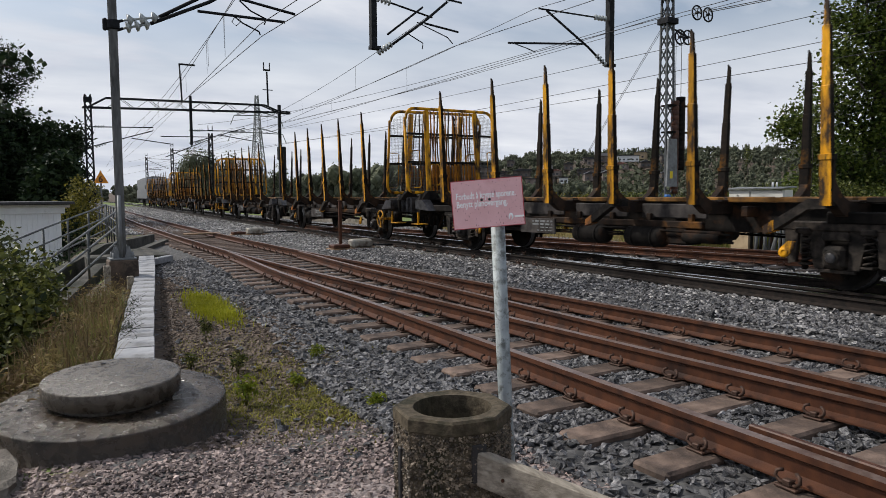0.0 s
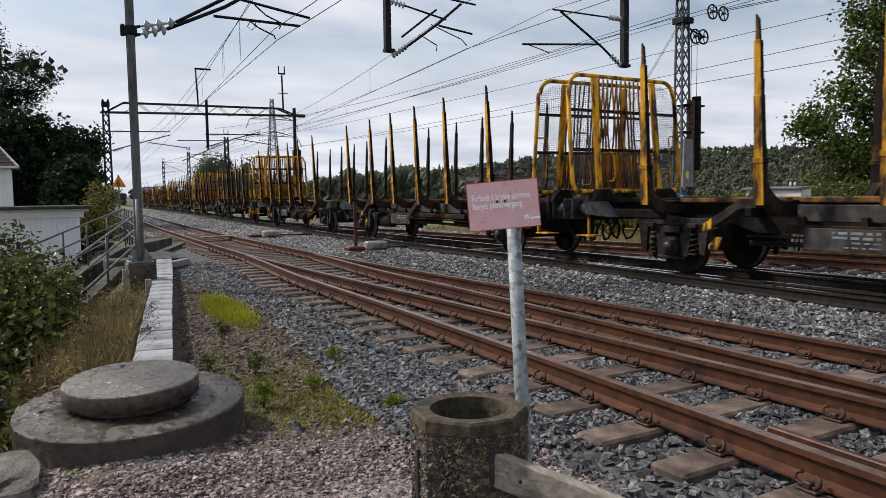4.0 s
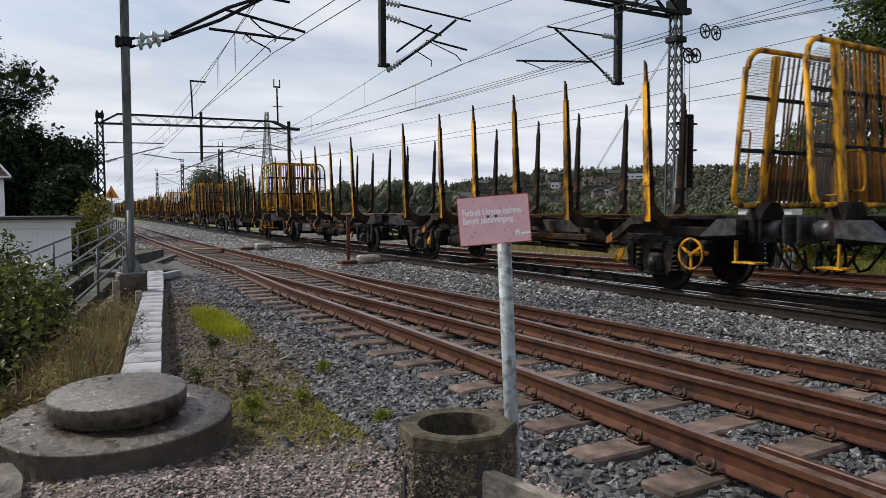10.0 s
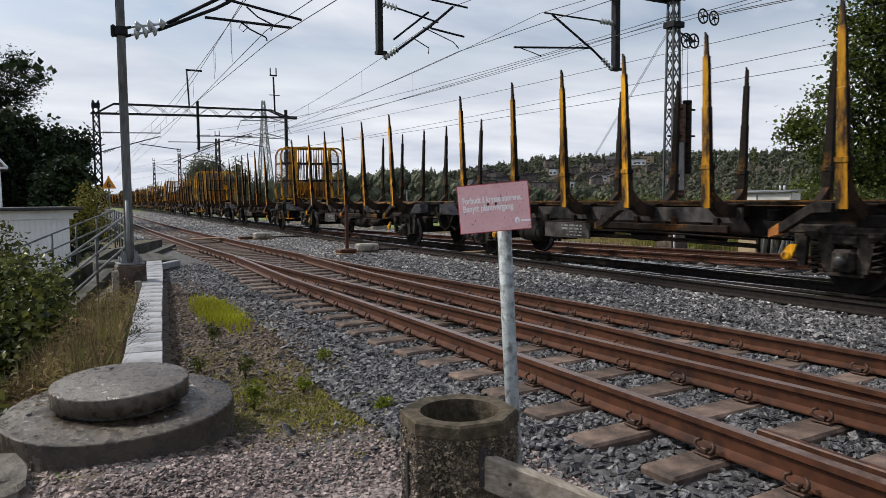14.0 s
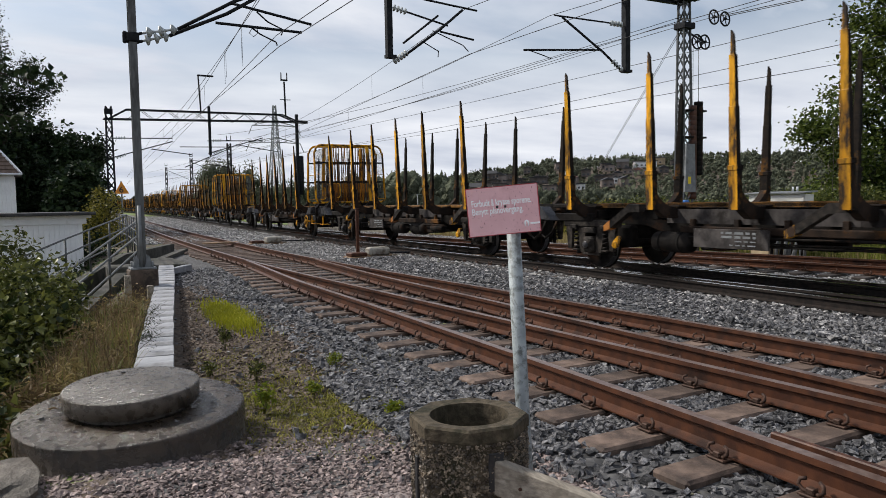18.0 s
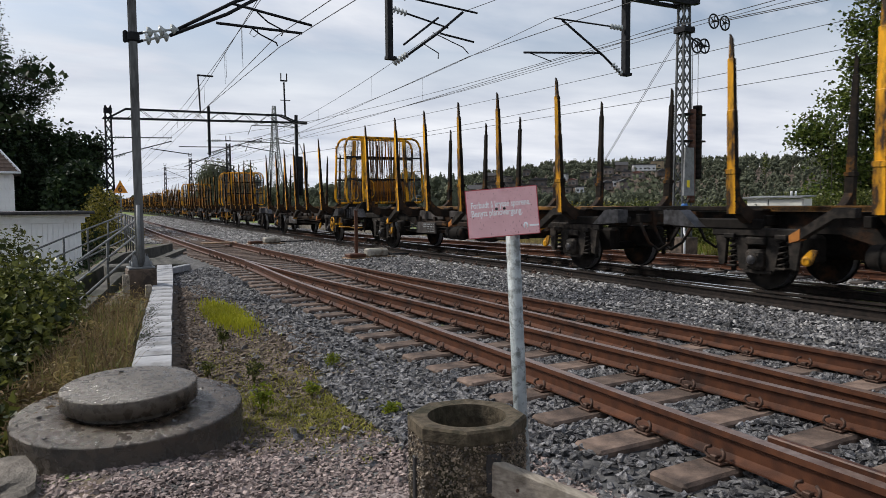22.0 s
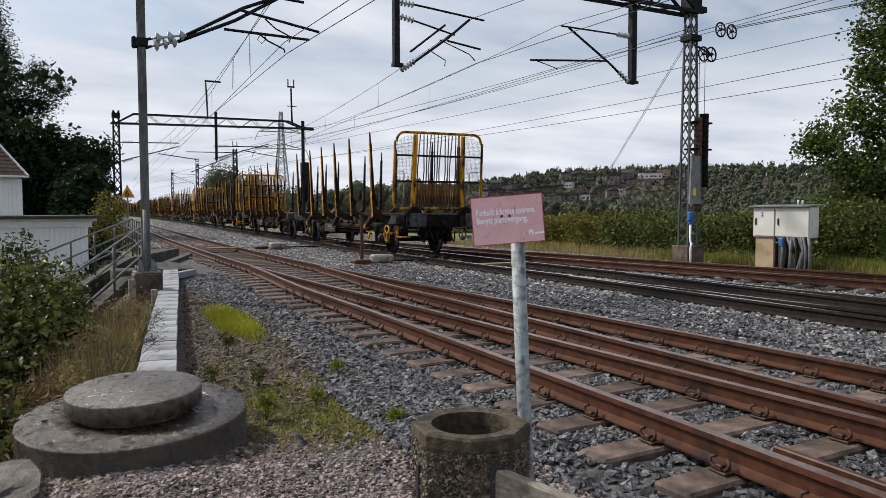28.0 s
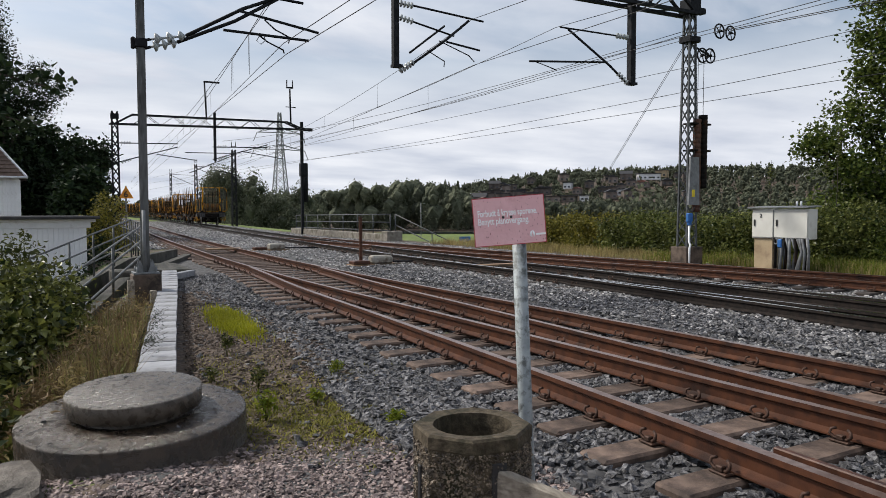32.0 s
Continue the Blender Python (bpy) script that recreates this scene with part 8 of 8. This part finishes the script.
def far_woods():
    """Woods across the valley and on the hill, one mesh of leafy tufts on stems."""
    rng = np.random.default_rng(77)
    P, S = [], []

    CORE, CF = [], []
    octa = np.array([(1, 0, 0), (0, 1, 0), (-1, 0, 0), (0, -1, 0), (0.7, 0.7, 0.6), (-0.7, 0.7, 0.6), (-0.7, -0.7, 0.6), (0.7, -0.7, 0.6), (0, 0, 1), (0, 0, -1)], float)
    oct_f = [(0, 1, 4), (1, 2, 5), (2, 3, 6), (3, 0, 7), (0, 4, 7), (1, 5, 4), (2, 6, 5), (3, 7, 6), (4, 5, 8), (5, 6, 8), (6, 7, 8), (7, 4, 8), (1, 0, 9), (2, 1, 9), (3, 2, 9), (0, 3, 9)]

    def grow(x, y, h, r, n, leaf, spire=False, core=1.0):
        z = ground_z(x, y)
        u = rng.normal(size=(n, 3)); u /= np.linalg.norm(u, axis=1)[:, None]
        if spire:
            f = rng.random(n) ** 1.3
            rad = r * 0.8 * (1 - f) ** 0.9 * rng.uniform(0.55, 1.0, n)
            a = rng.uniform(0, 6.283, n)
            p = np.stack([x + np.cos(a) * rad, y + np.sin(a) * rad, z + h * (0.05 + 0.95 * f)], 1)
            cores = [(x, y, z + h * 0.35, r * 0.45, h * 0.38)]
        else:
            k = 6
            cx = np.clip(rng.normal(size=(k, 3)), -1.3, 1.3) * np.array([r * 0.4, r * 0.4, h * 0.13]) + np.array([0, 0, h * 0.6])
            cx[0] = (0, 0, h * 0.68)
            size = rng.uniform(0.75, 1.1, k)
            kk = rng.integers(0, k, n)
            p = np.array([x, y, z]) + cx[kk] + u * np.array([r * 0.55, r * 0.55, h * 0.25]) * size[kk][:, None] * (0.62 + 0.4 * rng.random(n))[:, None]
            low = rng.random(n) < 0.25
            p[low] = np.array([x, y, z]) + np.stack([u[low, 0] * r * 0.85, u[low, 1] * r * 0.85, rng.random(low.sum()) * h * 0.45], 1)
            cores = [(x + c[0], y + c[1], z + c[2], r * 0.46 * q, h * 0.21 * q) for c, q in zip(cx, size)] + [(x, y, z + h * 0.25, r * 0.65, h * 0.3)]
        P.append(p); S.append(np.full(n, leaf))
        for c in cores:
            o = len(CORE)
            CORE.extend((octa * (c[3] * core, c[3] * core, c[4] * core) + np.array(c[:3])).tolist())
            CF.extend([(q[0] + o, q[1] + o, q[2] + o) for q in oct_f])

    def at(az, d):
        return d * math.sin(radians(az)), d * math.cos(radians(az))
    # wood beyond the field
    for _ in range(190):
        az = rng.uniform(11.0, 44)
        x, y = at(az, rng.uniform(290, 400))
        h = (17 + 3 * smooth(19, 21, az) + 3.5 * smooth(25, 27, az) - 10 * smooth(30.5, 32.5, az)) * rng.uniform(0.74, 1.06)
        grow(x, y, h, h * 0.3, 520, 0.85, rng.random() < 0.2)
    # copse close to the line beyond the portal
    for _ in range(46):
        az = rng.uniform(10.5, 19.5)
        d = rng.uniform(95, 140)
        x, y = at(az, d)
        if x > MAIN(y) + 4.5:
            grow(x, y, rng.uniform(4.8, 8.6), 2.3, 1500, 0.25, False, 0.5)
    # left of the line
    for _ in range(60):
        az = rng.uniform(-12, 8.0)
        d = rng.uniform(130, 300)
        x, y = at(az, d)
        if x < MAIN(y) - 9:
            grow(x, y, rng.uniform(6, 10), 3.2, 300, 0.65, False, 0.7)
    # hill side
    for _ in range(2700):
        az = rng.uniform(18, 74)
        d = rng.uniform(400, 860)
        x, y = at(az, d)
        if any(abs(az - q[0]) < 30 * q[2] / q[1] + 0.1 and q[1] - 45 < d < q[1] + 6 for q in HOMES):
            grow(x, y, rng.uniform(2.5, 5), 3.0, 44, 1.0, False, 0.6)
            continue
        grow(x, y, rng.uniform(7, 13), 3.6, 54, 1.25, rng.random() < 0.35, 0.75)
    # low scrub behind the hedge
    for _ in range(70):
        az = rng.uniform(38, 70)
        d = rng.uniform(34, 120)
        x, y = at(az, d)
        if x > 27:
            grow(x, y, rng.uniform(3.0, 5.5), 2.2, 420, 0.27, False, 0.0)
    # left hill beyond the line
    for _ in range(160):
        az = rng.uniform(2, 20)
        d = rng.uniform(500, 1100)
        x, y = at(az, d)
        grow(x, y, rng.uniform(8, 14), 5, 70, 1.8)
    p, s = np.concatenate(P), np.concatenate(S)
    n = len(p)
    d = rng.normal(size=(n, 3)); d /= np.linalg.norm(d, axis=1)[:, None]
    e = np.cross(d, rng.normal(size=(n, 3))); e /= np.linalg.norm(e, axis=1)[:, None]
    L = (s * rng.uniform(0.6, 1.3, n))[:, None]
    v = np.stack([p - d * L * 0.5, p + e * L * 0.4, p + d * L * 0.5, p - e * L * 0.4], 1).reshape(-1, 3)
    f = (4 * np.arange(n)[:, None] + np.array([[0, 1, 2, 3]])).tolist() + [tuple(4 * n + a for a in q) for q in CF]
    v = np.concatenate([v, np.array(CORE)])
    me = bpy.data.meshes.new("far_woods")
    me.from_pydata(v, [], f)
    # the leaf colour carries the painted haze
    me.materials.append(LEAF_HAZED)
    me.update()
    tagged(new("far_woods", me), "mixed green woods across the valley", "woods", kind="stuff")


far_woods()


def hill_house(az, d, w, dep, h, wall, roof, flat, lift=0.0):
    x, y = d * math.sin(radians(az)), d * math.cos(radians(az))
    t = thing("house", pose(x, y, ground_z(x, y) + lift, 0, 0, -az + 12 * math.sin(az * 9)), "distant house with rows of windows on the wooded hill", "house", "houses on the hill")
    part("wall", Build().box((0, 0, h / 2), (w, dep, h)), wall, t)
    if flat:
        part("roof", Build().box((0, 0, h + 0.3), (w + 1.6, dep + 1.6, 0.6)), roof, t)
    else:
        b = Build()
        b.prism([(-w / 2 - 0.6, h), (w / 2 + 0.6, h), (0, h + w * 0.24)], 1, -dep / 2 - 0.5, dep / 2 + 0.5) if w < dep else b.prism([(-dep / 2 - 0.6, h), (dep / 2 + 0.6, h), (0, h + dep * 0.3)], 0, -w / 2 - 0.5, w / 2 + 0.5)
        part("roof", b, roof, t)
    me = Build().box((0, 0, 0), (1.7, 0.1, 1.3)).data("window", GLASS)
    n = max(2, int(w / 3.4))
    for fl in range(max(1, int(h / 3))):
        for k in range(n):
            q = part("window", me, None, t)
            q.matrix_basis = Matrix.Translation((-w / 2 + w * (k + 0.5) / n, -dep / 2 - 0.03, 1.7 + 2.9 * fl))


rh = random.Random(12)
ROOF_RED = material("red_tile_roof", (0.11, 0.05, 0.038), (0.17, 0.075, 0.055), 0.4, 0.8, 0, 0)
for az, d, w, h, kind in HOMES:
    hill_house(az, d, w, rh.uniform(8, 11), h, {"white": HOUSE_WHITE, "tan": CABINET_BASE}.get(kind, HOUSE_WALL), ROOF_RED if kind == "red" else ROOF_DARK, kind in ("flat", "white", "tan"), 4)

# field, river and lamp below the line
t = tagged(new("river", Build().box((0, 0, 0), (60, 22, 0.1)).data("river", RIVER)), "pale grey river beyond the field", "river", kind="structure")
t.matrix_basis = pose(138, 223, -6.2, 0, 0, -32)
for x, y in ((70.6, 132.5), (96, 150)):
    t = thing("park_lamp", (x, y, ground_z(x, y)), "slim grey lamp post on the field", "street lamp")
    part("pole", Build().tube([(0, 0, 0), (0, 0, 9.5)], 0.09, 8), STEEL_GREY, t)
    part("head", Build().box((0.4, 0, 9.5), (1.1, 0.3, 0.16), bevel=0.04), STEEL_GREY, t)
t = thing("road_sign", (38, 62, ground_z(38, 62)), "small blue triangular road sign on a post", "road sign")
part("pole", Build().tube([(0, 0, 0), (0, 0, 3.4)], 0.05, 8), GALV, t)
pl = part("plate", Build().box((0, -0.06, 4.0), (1.3, 0.03, 1.3), bevel=0.01), BLUE, t)
part("symbol", Build().prism([(-0.4, 3.6), (0.4, 3.6), (0, 4.45)], 1, -0.09, -0.078), LETTER, pl)


def motions():
    """The train rolls away along the main track at an even pace."""
    times = [k * 0.5 for k in range(65)]
    drift = spline([(0, 1.5), (1, 0.72), (1.5, 0.35), (3.4, -0.75), (6, -0.78), (8, -0.55), (10.4, -0.15), (12, -0.02), (14, 0.25), (17, 0.34), (18.5, 0.28), (22, 0.17), (25, -0.1), (27.5, 1.0), (29, 1.0), (32, 1.0)])
    for n, u in enumerate(UNITS):
        walk(u, [(t, rail_pose(START + SPEED * t + drift(t) + UNIT * n)) for t in times])
    walk(LOCO, [(t, rail_pose(START + SPEED * t + drift(t) + UNIT * 16 + 0.2, 18.0)) for t in times])
    for y, w in LOCO_WHEELS:
        walk(w, roll_rows(y, 0.55))
    for y, w in zip(AXLES, WHEELS):
        walk(w, roll_rows(y, 0.435))
    # the other wagons' wheels turn alike
    for u in UNITS[1:]:
        for c in u.children:
            if c.name.startswith("wheelset"):
                twin = min(WHEELS, key=lambda w: abs(w.location.y - c.location.y))
                c.rotation_mode = "QUATERNION"
                c.animation_data_create().action = twin.animation_data.action
                c.animation_data.action_slot = twin.animation_data.action_slot


motions()
